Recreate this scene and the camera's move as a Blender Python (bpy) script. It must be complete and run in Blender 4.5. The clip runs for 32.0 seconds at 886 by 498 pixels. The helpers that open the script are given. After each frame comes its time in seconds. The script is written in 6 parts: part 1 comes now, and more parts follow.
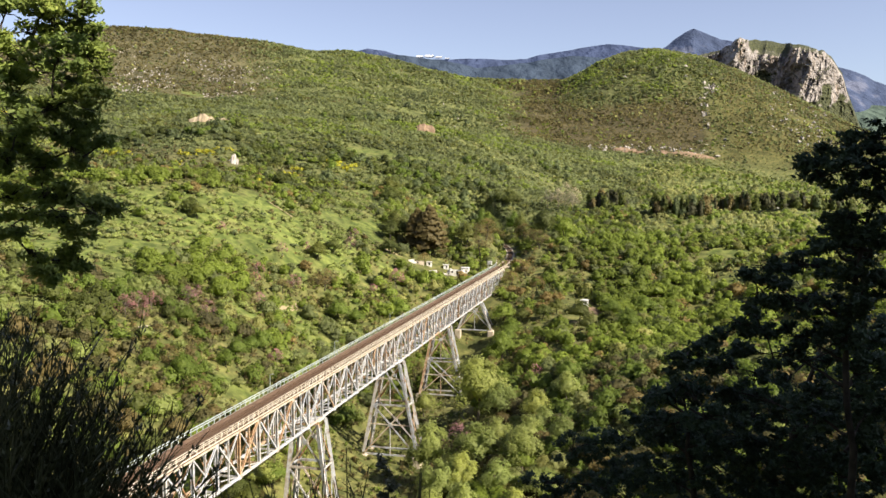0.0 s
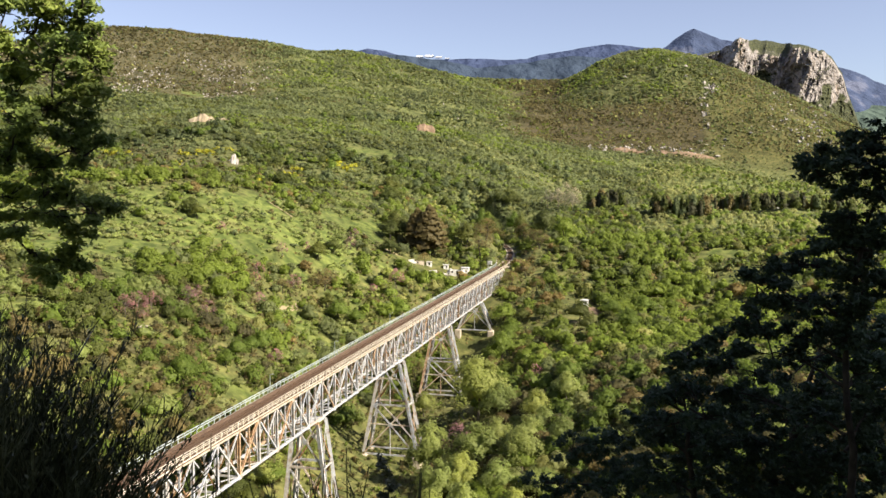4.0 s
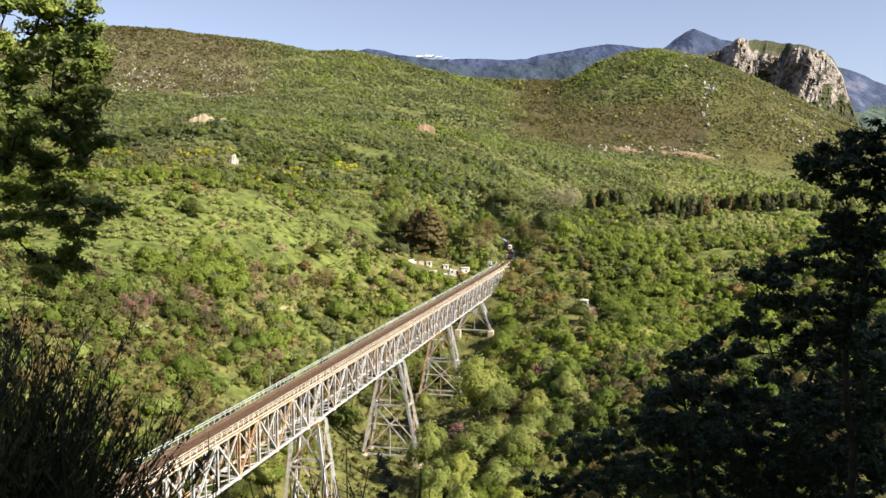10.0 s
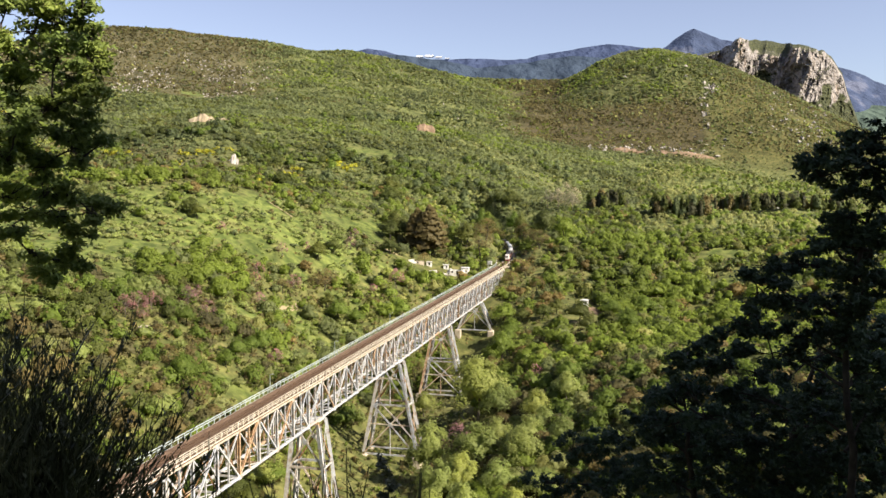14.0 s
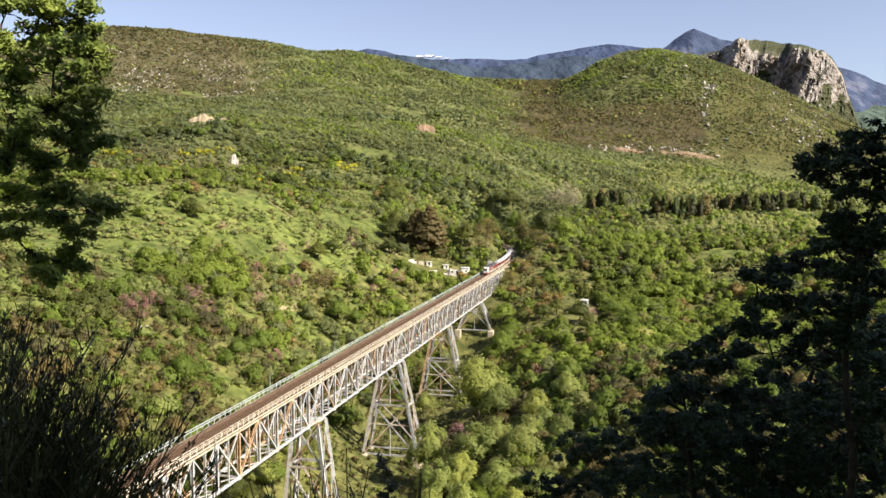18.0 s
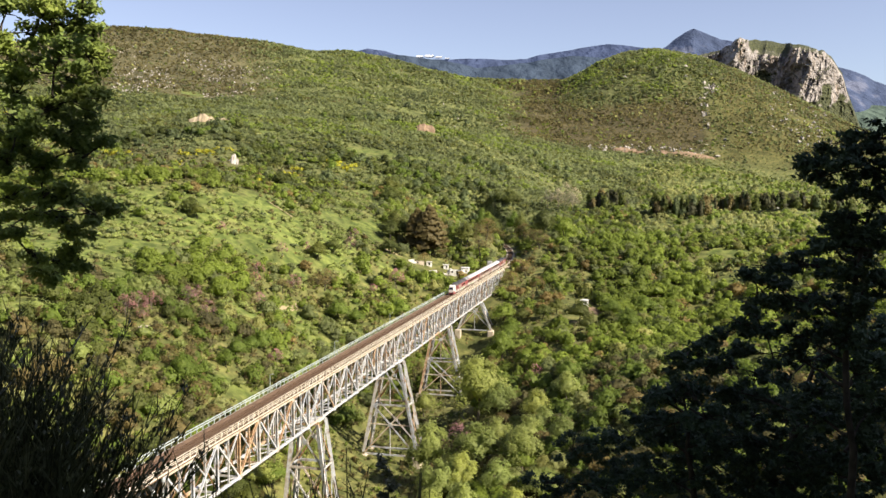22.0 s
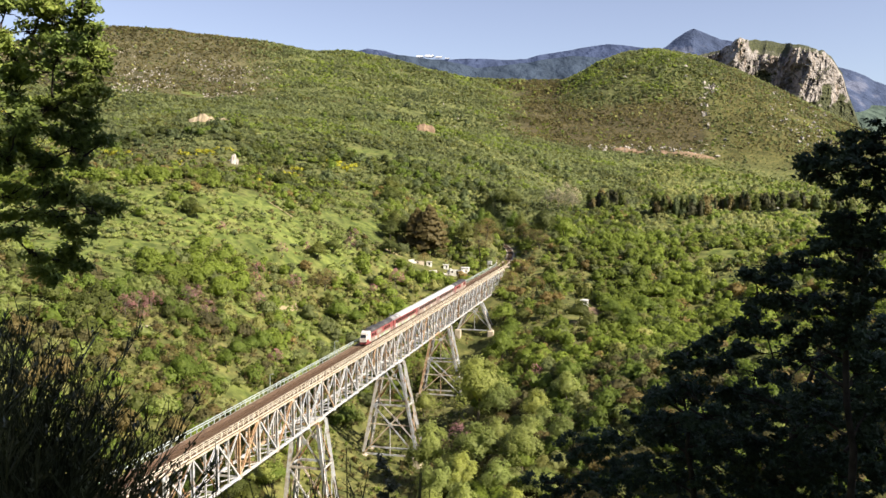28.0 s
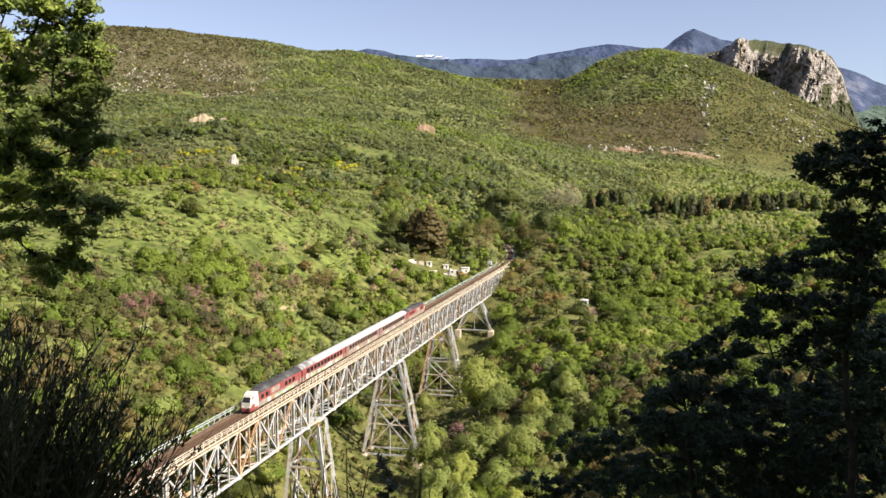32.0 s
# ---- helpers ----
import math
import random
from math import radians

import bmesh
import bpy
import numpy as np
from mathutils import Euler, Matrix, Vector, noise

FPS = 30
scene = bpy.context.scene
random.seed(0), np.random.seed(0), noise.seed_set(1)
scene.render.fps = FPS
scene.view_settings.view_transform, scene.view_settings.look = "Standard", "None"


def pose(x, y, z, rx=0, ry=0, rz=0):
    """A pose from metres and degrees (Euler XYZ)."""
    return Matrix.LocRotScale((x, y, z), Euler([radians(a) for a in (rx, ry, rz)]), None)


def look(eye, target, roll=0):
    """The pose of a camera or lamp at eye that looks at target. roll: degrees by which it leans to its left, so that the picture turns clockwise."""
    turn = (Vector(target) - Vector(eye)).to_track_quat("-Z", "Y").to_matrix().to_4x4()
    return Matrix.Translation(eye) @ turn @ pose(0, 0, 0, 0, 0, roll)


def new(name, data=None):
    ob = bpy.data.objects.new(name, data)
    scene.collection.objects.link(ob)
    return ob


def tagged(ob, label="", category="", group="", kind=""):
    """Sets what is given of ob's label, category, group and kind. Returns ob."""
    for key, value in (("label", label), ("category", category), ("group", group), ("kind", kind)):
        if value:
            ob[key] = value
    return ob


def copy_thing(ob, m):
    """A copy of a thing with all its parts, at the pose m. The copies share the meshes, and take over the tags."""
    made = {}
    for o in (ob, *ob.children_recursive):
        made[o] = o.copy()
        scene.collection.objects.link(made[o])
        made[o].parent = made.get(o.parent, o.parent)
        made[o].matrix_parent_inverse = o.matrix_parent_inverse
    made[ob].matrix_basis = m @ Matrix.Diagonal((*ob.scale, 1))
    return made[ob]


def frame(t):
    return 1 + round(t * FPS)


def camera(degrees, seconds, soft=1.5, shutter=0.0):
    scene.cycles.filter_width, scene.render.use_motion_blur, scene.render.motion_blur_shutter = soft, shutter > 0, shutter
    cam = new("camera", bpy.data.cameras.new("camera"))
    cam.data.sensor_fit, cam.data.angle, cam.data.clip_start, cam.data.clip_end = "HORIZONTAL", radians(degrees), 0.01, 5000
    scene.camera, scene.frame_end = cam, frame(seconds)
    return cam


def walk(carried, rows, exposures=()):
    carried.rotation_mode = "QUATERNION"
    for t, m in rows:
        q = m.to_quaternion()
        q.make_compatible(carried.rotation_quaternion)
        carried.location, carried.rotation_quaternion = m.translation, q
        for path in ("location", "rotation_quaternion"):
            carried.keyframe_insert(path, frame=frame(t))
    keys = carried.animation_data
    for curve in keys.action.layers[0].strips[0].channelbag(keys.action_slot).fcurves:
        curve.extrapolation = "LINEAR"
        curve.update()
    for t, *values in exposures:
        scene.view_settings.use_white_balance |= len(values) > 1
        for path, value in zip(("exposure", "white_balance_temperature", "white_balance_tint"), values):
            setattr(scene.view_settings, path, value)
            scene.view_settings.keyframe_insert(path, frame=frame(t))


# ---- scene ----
cam = camera(55.2, 32.0, soft=1.5)
EYE_Z = 39.24            # the eye above the rails of the bridge
walk(cam, [(0.0, pose(0, 0, EYE_Z, 90 - 4.444, 0, 0)), (32.0, pose(0, 0, EYE_Z, 90 - 4.444, 0, 0))],
     exposures=[(0.0, 1.11), (32.0, 1.11)])

# ---- sky and sun ----
SUN_EL, SUN_AZ = radians(37), radians(118)      # azimuth clockwise from +y
world = bpy.data.worlds.new("sky")
scene.world = world
world.use_nodes = True
wn = world.node_tree.nodes
sky = wn.new("ShaderNodeTexSky")
sky.sky_type, sky.sun_disc = "NISHITA", False
sky.sun_elevation, sky.sun_rotation = SUN_EL, SUN_AZ
sky.air_density, sky.dust_density, sky.ozone_density, sky.altitude = 0.85, 0.9, 3.0, 300
pale = wn.new("ShaderNodeHueSaturation")
pale.inputs["Saturation"].default_value, pale.inputs["Hue"].default_value = 0.72, 0.515
world.node_tree.links.new(sky.outputs["Color"], pale.inputs["Color"])
world.node_tree.links.new(pale.outputs["Color"], wn["Background"].inputs["Color"])
wn["Background"].inputs["Strength"].default_value = 0.077
sun_data = bpy.data.lights.new("sun", "SUN")
sun_data.energy, sun_data.angle, sun_data.color = 5.3, radians(0.5), (1.0, 0.88, 0.70)
sun = new("sun", sun_data)
sun.matrix_world = look((math.sin(SUN_AZ) * math.cos(SUN_EL) * 300, math.cos(SUN_AZ) * math.cos(SUN_EL) * 300,
                         math.sin(SUN_EL) * 300 + 40), (0, 0, 40))


# ---- materials ----
def nodes_of(name, rough=0.8, metal=0.0):
    m = bpy.data.materials.new(name)
    m.use_nodes = True
    b = m.node_tree.nodes["Principled BSDF"]
    b.inputs["Roughness"].default_value, b.inputs["Metallic"].default_value = rough, metal
    b.inputs["Specular IOR Level"].default_value = 0.3
    return m, m.node_tree, b


def tex_noise(nt, scale, detail=4, coords="Object", rough=0.6):
    n = nt.nodes.new("ShaderNodeTexNoise")
    n.inputs["Scale"].default_value, n.inputs["Detail"].default_value, n.inputs["Roughness"].default_value = scale, detail, rough
    c = nt.nodes.new("ShaderNodeTexCoord")
    nt.links.new(c.outputs[coords], n.inputs["Vector"])
    return n.outputs["Fac"]


def world_noise(nt, scale, detail=4):
    n = nt.nodes.new("ShaderNodeTexNoise")
    n.inputs["Scale"].default_value, n.inputs["Detail"].default_value = scale, detail
    g = nt.nodes.new("ShaderNodeNewGeometry")
    nt.links.new(g.outputs["Position"], n.inputs["Vector"])
    return n.outputs["Fac"]


def ramp(nt, fac, stops):
    r = nt.nodes.new("ShaderNodeValToRGB")
    while len(r.color_ramp.elements) < len(stops):
        r.color_ramp.elements.new(0.5)
    for e, (p, c) in zip(r.color_ramp.elements, stops):
        e.position, e.color = p, (*c, 1)
    nt.links.new(fac, r.inputs["Fac"])
    return r.outputs["Color"]


def mixed(nt, fac, a, b, how="MIX"):
    m = nt.nodes.new("ShaderNodeMix")
    m.data_type, m.blend_type = "RGBA", how
    for sock, v in ((m.inputs[0], fac), (m.inputs[6], a), (m.inputs[7], b)):
        if isinstance(v, (int, float)):
            sock.default_value = v
        elif isinstance(v, tuple):
            sock.default_value = (*v, 1)
        else:
            nt.links.new(v, sock)
    return m.outputs[2]


def bump(nt, b, fac, strength, distance):
    n = nt.nodes.new("ShaderNodeBump")
    n.inputs["Strength"].default_value, n.inputs["Distance"].default_value = strength, distance
    nt.links.new(fac, n.inputs["Height"])
    nt.links.new(n.outputs["Normal"], b.inputs["Normal"])


def plain(name, stops, scale=3.0, rough=0.7, metal=0.0, bumps=0.0, coords="Object", fine=0.0):
    """A surface whose colour wanders between the stops with a noise of that scale."""
    m, nt, b = nodes_of(name, rough, metal)
    fac = tex_noise(nt, scale, 6, coords)
    col = ramp(nt, fac, stops)
    if fine:
        col = mixed(nt, 0.6, col, ramp(nt, tex_noise(nt, fine, 3, coords), [(0.35, (0.6, 0.6, 0.6)), (0.65, (1.25, 1.25, 1.25))]), "MULTIPLY")
    nt.links.new(col, b.inputs["Base Color"])
    if bumps:
        bump(nt, b, tex_noise(nt, scale * 6, 5, coords), 0.6, bumps)
    return m


def foliage(name, dark, light, through_light=0.58, patch=0.02, domes=True, gloss=0.6, by_tree=False):
    """Leaves: colour varies from clump to clump and over wide patches, some light passes through."""
    m, nt, b = nodes_of(name, gloss)
    dark, light = tuple(0.8 * a + 0.2 * c for a, c in zip(dark, light)), tuple(0.2 * a + 0.8 * c for a, c in zip(dark, light))
    g = nt.nodes.new("ShaderNodeNewGeometry")
    o = nt.nodes.new("ShaderNodeObjectInfo")
    tone = nt.nodes.new("ShaderNodeAttribute")
    tone.attribute_name = "tone"
    pick = nt.nodes.new("ShaderNodeMath")
    pick.operation = "MULTIPLY_ADD"
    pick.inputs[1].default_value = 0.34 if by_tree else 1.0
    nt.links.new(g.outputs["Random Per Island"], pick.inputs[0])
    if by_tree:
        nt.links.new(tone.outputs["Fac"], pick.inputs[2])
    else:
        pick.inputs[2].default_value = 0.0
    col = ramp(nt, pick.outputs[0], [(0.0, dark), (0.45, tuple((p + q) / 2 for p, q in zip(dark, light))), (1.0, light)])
    wide = ramp(nt, world_noise(nt, patch, 3), [(0.36, (0.70, 0.70, 0.64)), (0.64, (1.3, 1.28, 1.12))])
    col = mixed(nt, 0.8, col, wide, "MULTIPLY")
    grain = ramp(nt, world_noise(nt, 1.3, 4), [(0.32, (0.74, 0.76, 0.74)), (0.68, (1.26, 1.24, 1.2))])
    col = mixed(nt, 0.7, col, grain, "MULTIPLY")
    each = ramp(nt, o.outputs["Random"], [(0.0, (0.78, 0.84, 0.80)), (0.5, (1.0, 1.0, 0.95)), (1.0, (1.2, 1.12, 0.9))])
    col = mixed(nt, 0.8, col, each, "MULTIPLY")
    nt.links.new(col, b.inputs["Base Color"])
    t = nt.nodes.new("ShaderNodeBsdfTranslucent")
    nt.links.new(col, t.inputs["Color"])
    # leaf masses are shaded as soft domes
    a = nt.nodes.new("ShaderNodeAttribute")
    a.attribute_name = "dome"
    v = nt.nodes.new("ShaderNodeVectorTransform")
    v.vector_type, v.convert_from, v.convert_to = "NORMAL", "OBJECT", "WORLD"
    nt.links.new(a.outputs["Vector"], v.inputs[0])
    k = nt.nodes.new("ShaderNodeVectorMath")
    k.operation = "MULTIPLY_ADD"
    k.inputs[1].default_value = (1.9, 1.9, 1.9)
    nt.links.new(v.outputs[0], k.inputs[0])
    nt.links.new(g.outputs["Normal"], k.inputs[2])
    u = nt.nodes.new("ShaderNodeVectorMath")
    u.operation = "NORMALIZE"
    nt.links.new(k.outputs[0], u.inputs[0])
    if domes:
        nt.links.new(u.outputs[0], b.inputs["Normal"])
    mix = nt.nodes.new("ShaderNodeMixShader")
    mix.inputs[0].default_value = through_light
    nt.links.new(b.outputs[0], mix.inputs[1])
    nt.links.new(t.outputs[0], mix.inputs[2])
    nt.links.new(mix.outputs[0], nt.nodes["Material Output"].inputs["Surface"])
    return m


LEAF = [foliage(*row, by_tree=True) for row in (
    ("leaves_fresh_green", (0.124, 0.180, 0.036), (0.236, 0.310, 0.070)),
    ("leaves_dark_green", (0.090, 0.112, 0.034), (0.168, 0.192, 0.058)),
    ("leaves_grey_green", (0.225, 0.248, 0.106), (0.375, 0.395, 0.180)),
    ("leaves_brown_budding", (0.170, 0.138, 0.062), (0.285, 0.228, 0.112)),
    ("blossom_pink", (0.330, 0.160, 0.205), (0.560, 0.310, 0.380)),
    ("blossom_yellow", (0.300, 0.310, 0.032), (0.500, 0.500, 0.066)),
    ("leaves_pale_green", (0.226, 0.276, 0.094), (0.390, 0.440, 0.168)),
    ("leaves_heath_brown", (0.110, 0.105, 0.054), (0.188, 0.172, 0.088)),
    ("needles_dark", (0.072, 0.076, 0.046), (0.140, 0.138, 0.080)),
    ("branches_bare_grey", (0.300, 0.270, 0.225), (0.450, 0.410, 0.350)),
    # greyer, bluer green: distance haze is put into this leaf colour
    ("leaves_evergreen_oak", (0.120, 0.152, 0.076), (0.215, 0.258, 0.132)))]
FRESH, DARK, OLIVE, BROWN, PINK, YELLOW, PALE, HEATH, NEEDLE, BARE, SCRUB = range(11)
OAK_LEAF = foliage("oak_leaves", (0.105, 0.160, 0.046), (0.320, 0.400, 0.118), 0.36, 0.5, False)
# darker, bluer copy of the oak leaves, with deep shade put into its colour
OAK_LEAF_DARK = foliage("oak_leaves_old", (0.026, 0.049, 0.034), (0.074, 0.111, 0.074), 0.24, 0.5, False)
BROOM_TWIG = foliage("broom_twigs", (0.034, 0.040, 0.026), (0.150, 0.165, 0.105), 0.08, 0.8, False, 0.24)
BARK = plain("bark", [(0.3, (0.022, 0.018, 0.014)), (0.7, (0.062, 0.052, 0.042))], 4.0, 0.9, bumps=0.03)
BARK_PALE = plain("bark_pale", [(0.3, (0.10, 0.085, 0.065)), (0.7, (0.22, 0.19, 0.15))], 2.0, 0.9)
def truss_steel():
    """White paint that flakes to rust; some members are browner than others."""
    m, nt, b = nodes_of("painted_steel", 0.5, 0.05)
    o = nt.nodes.new("ShaderNodeObjectInfo")
    paint = ramp(nt, tex_noise(nt, 0.55, 6), [(0.30, (0.30, 0.17, 0.08)), (0.42, (0.42, 0.40, 0.38)), (0.52, (0.485, 0.505, 0.540))])
    rust = ramp(nt, tex_noise(nt, 0.8, 6), [(0.32, (0.24, 0.12, 0.06)), (0.52, (0.48, 0.32, 0.18)), (0.70, (0.64, 0.58, 0.50))])
    share = ramp(nt, o.outputs["Random"], [(0.80, (0.05, 0.05, 0.05)), (0.94, (0.9, 0.9, 0.9))])
    cool = ramp(nt, o.outputs["Random"], [(0.0, (0.90, 0.94, 1.0)), (0.5, (1.0, 0.99, 0.97))])
    col = mixed(nt, share, mixed(nt, 1.0, paint, cool, "MULTIPLY"), rust)
    col = mixed(nt, 0.6, col, ramp(nt, tex_noise(nt, 2.5, 3), [(0.35, (0.6, 0.6, 0.6)), (0.65, (1.25, 1.25, 1.25))]), "MULTIPLY")
    nt.links.new(col, b.inputs["Base Color"])
    return m


STEEL = truss_steel()
STEEL_RUST = plain("rusty_steel", [(0.30, (0.22, 0.10, 0.045)), (0.55, (0.42, 0.26, 0.13)), (0.75, (0.55, 0.48, 0.38))], 0.5, 0.7, 0.1, fine=3.0)
RAILING_CREAM = plain("railing_cream", [(0.3, (0.46, 0.39, 0.29)), (0.6, (0.62, 0.58, 0.50))], 0.6, 0.7)
STEEL_CREAM = plain("cream_steel", [(0.30, (0.34, 0.20, 0.10)), (0.46, (0.54, 0.46, 0.36)), (0.70, (0.68, 0.63, 0.55))], 0.5, 0.6, 0.1, fine=2.5)
RAILING_GREY = plain("railing_grey_green", [(0.3, (0.28, 0.33, 0.32)), (0.6, (0.42, 0.48, 0.48))], 0.6, 0.6)
TIMBER = plain("deck_timber", [(0.3, (0.095, 0.060, 0.040)), (0.7, (0.185, 0.122, 0.080))], 0.8, 0.9, fine=6.0)
RAIL = plain("rail_steel", [(0.3, (0.12, 0.075, 0.05)), (0.7, (0.22, 0.15, 0.11))], 3.0, 0.5, 0.6)
BALLAST = plain("ballast", [(0.35, (0.30, 0.25, 0.20)), (0.65, (0.46, 0.40, 0.33))], 4.0, 0.95, bumps=0.05)
CONCRETE = plain("concrete", [(0.3, (0.40, 0.34, 0.26)), (0.7, (0.58, 0.51, 0.41))], 0.8, 0.9, fine=5.0)
WHITEWASH = plain("whitewash", [(0.3, (0.58, 0.56, 0.52)), (0.7, (0.78, 0.77, 0.74))], 0.8, 0.85)
SLATE_ROOF = plain("pale_roof", [(0.3, (0.42, 0.42, 0.42)), (0.7, (0.60, 0.60, 0.60))], 0.8, 0.7)
RED_ROOF = plain("tile_roof", [(0.3, (0.30, 0.13, 0.08)), (0.7, (0.45, 0.22, 0.13))], 1.5, 0.85)
PATH_DIRT = plain("path_dirt", [(0.3, (0.22, 0.18, 0.105)), (0.7, (0.33, 0.27, 0.17))], 0.3, 0.95)
CLAY = plain("bare_clay", [(0.3, (0.20, 0.155, 0.095)), (0.7, (0.38, 0.32, 0.225))], 0.12, 0.95, bumps=0.3)
RED_EARTH = plain("red_earth", [(0.3, (0.13, 0.088, 0.058)), (0.7, (0.25, 0.175, 0.118))], 0.12, 0.95, bumps=0.3)
STONE_PALE = plain("pale_stone", [(0.3, (0.28, 0.25, 0.22)), (0.7, (0.48, 0.45, 0.41))], 0.15, 0.9)
DARK_HOLE = plain("dark_opening", [(0.3, (0.02, 0.02, 0.02)), (0.7, (0.035, 0.035, 0.035))], 1.0, 0.4)


# ---- shaping helpers ----
def value_noise(x, y, cell, seed=0):
    """Smooth noise between -1 and 1 with bumps of about one cell."""
    x, y = np.asarray(x, float) / cell + 1000.0, np.asarray(y, float) / cell + 1000.0
    i, j = np.floor(x).astype(np.int64), np.floor(y).astype(np.int64)
    u, v = x - i, y - j
    u, v = u * u * (3 - 2 * u), v * v * (3 - 2 * v)

    def at(a, b):
        h = (a * 374761393 + b * 668265263 + seed * 1442695041) & 0xFFFFFFFF
        h = ((h ^ (h >> 13)) * 1274126177) & 0xFFFFFFFF
        return ((h ^ (h >> 16)) & 0xFFFF) / 32767.5 - 1.0
    return (at(i, j) * (1 - u) + at(i + 1, j) * u) * (1 - v) + (at(i, j + 1) * (1 - u) + at(i + 1, j + 1) * u) * v


def mesh_of(name, verts, faces, materials, index=None, smooth=False, dome=None, tone=None):
    """A mesh from arrays: verts (n, 3) and faces (m, 3) or (m, 4)."""
    verts, faces = np.asarray(verts, np.float32), np.asarray(faces, np.int32)
    k = faces.shape[1]
    me = bpy.data.meshes.new(name)
    me.vertices.add(len(verts))
    me.vertices.foreach_set("co", verts.ravel())
    me.loops.add(faces.size)
    me.loops.foreach_set("vertex_index", faces.ravel())
    me.polygons.add(len(faces))
    me.polygons.foreach_set("loop_start", np.arange(0, faces.size, k, dtype=np.int32))
    me.polygons.foreach_set("loop_total", np.full(len(faces), k, np.int32))
    for m in materials:
        me.materials.append(m)
    if index is not None:
        me.polygons.foreach_set("material_index", np.asarray(index, np.int32))
    me.polygons.foreach_set("use_smooth", np.full(len(faces), smooth))
    me.update(calc_edges=True)
    if dome is not None:
        at = me.attributes.new("dome", "FLOAT_VECTOR", "POINT")
        at.data.foreach_set("vector", np.asarray(dome, np.float32).ravel())
    if tone is not None:
        me.attributes.new("tone", "FLOAT", "POINT").data.foreach_set("value", np.asarray(tone, np.float32).ravel())
    return me


def part(name, bm, material, parent=None, label="", matrix=None, smooth=False):
    """Links a bmesh (or a mesh) as one mesh object under a thing or part."""
    if isinstance(bm, bpy.types.Mesh):
        me = bm
    else:
        me = bpy.data.meshes.new(name)
        bm.to_mesh(me)
        bm.free()
        if smooth:
            me.polygons.foreach_set("use_smooth", np.full(len(me.polygons), True))
    if material is not None and not me.materials:
        me.materials.append(material)
    ob = new(name, me)
    ob.parent = parent
    if matrix is not None:
        ob.matrix_basis = matrix
    return tagged(ob, label)


def thing(name, m, label, category, group="", kind=""):
    ob = new(name)
    ob.matrix_basis = m
    ob.empty_display_size = 0.2
    return tagged(ob, label, category, group, kind)


def box(bm, x0, y0, z0, x1, y1, z1, bevel=0.0):
    r = bmesh.ops.create_cube(bm, size=1.0)
    for v in r["verts"]:
        v.co = Vector((x0 + (v.co.x + .5) * (x1 - x0), y0 + (v.co.y + .5) * (y1 - y0), z0 + (v.co.z + .5) * (z1 - z0)))
    if bevel:
        edges = {e for v in r["verts"] for e in v.link_edges}
        bmesh.ops.bevel(bm, geom=list(edges), offset=bevel, segments=1, affect="EDGES")
    return bm


def box_of(*a, **k):
    return box(bmesh.new(), *a, **k)


def beam(bm, a, b, w, h):
    """An I-shaped or plain bar from a to b, w wide and h deep."""
    a, b = Vector(a), Vector(b)
    d = b - a
    q = d.to_track_quat("Y", "Z").to_matrix().to_4x4()
    for x0, z0, x1, z1 in ((-w / 2, -h / 2, -w / 2 + 0.06, h / 2), (w / 2 - 0.06, -h / 2, w / 2, h / 2), (-w / 2 + 0.06, -0.03, w / 2 - 0.06, 0.03)):
        r = bmesh.ops.create_cube(bm, size=1.0)
        for v in r["verts"]:
            p = Vector((x0 + (v.co.x + .5) * (x1 - x0), (v.co.y + .5) * d.length, z0 + (v.co.z + .5) * (z1 - z0)))
            v.co = a + q.to_3x3() @ p
    return bm


def beam_of(a, b, w, h):
    return beam(bmesh.new(), a, b, w, h)


def tube(bm, points, radii, sides=6):
    """A tapered tube through the points."""
    rings = []
    up = Vector((0.13, 0.21, 1)).normalized()
    for i, p in enumerate(points):
        d = (Vector(points[min(i + 1, len(points) - 1)]) - Vector(points[max(i - 1, 0)])).normalized()
        s = d.cross(up if abs(d.dot(up)) < 0.95 else Vector((1, 0, 0))).normalized()
        t = s.cross(d)
        rings.append([bm.verts.new(Vector(p) + radii[i] * (math.cos(k * math.tau / sides) * s + math.sin(k * math.tau / sides) * t)) for k in range(sides)])
    for r0, r1 in zip(rings, rings[1:]):
        for k in range(sides):
            bm.faces.new((r0[k], r0[(k + 1) % sides], r1[(k + 1) % sides], r1[k]))
    bm.faces.new(rings[-1])
    bm.faces.new(rings[0][::-1])


# ---- the line of the railway ----
PHI, SIDE = 0.23297, -65.62      # heading of the bridge, and its distance to the side of the eye
S_NEAR, S_FAR, S_CURVE, R_CURVE = 91.0, 398.0, 382.0, 560.0


def track(s):
    """Place and heading (radians clockwise from +y) of the railway's middle, s metres along it; rails at z = 0."""
    t = min(s, S_CURVE)
    x, y, a = t * math.sin(PHI) + SIDE * math.cos(PHI), t * math.cos(PHI) - SIDE * math.sin(PHI), PHI
    if s > S_CURVE:
        a = PHI - (s - S_CURVE) / R_CURVE
        x, y = x - R_CURVE * (math.cos(PHI) - math.cos(a)), y + R_CURVE * (math.sin(PHI) - math.sin(a))
    return x, y, a


def on_track(s, lateral=0.0, z=0.0, turn=0.0):
    """A pose on the railway: local y runs away from the eye along it, local x to the right."""
    x, y, a = track(s)
    return pose(x + lateral * math.cos(a), y - lateral * math.sin(a), z, 0, 0, -math.degrees(a) + turn)


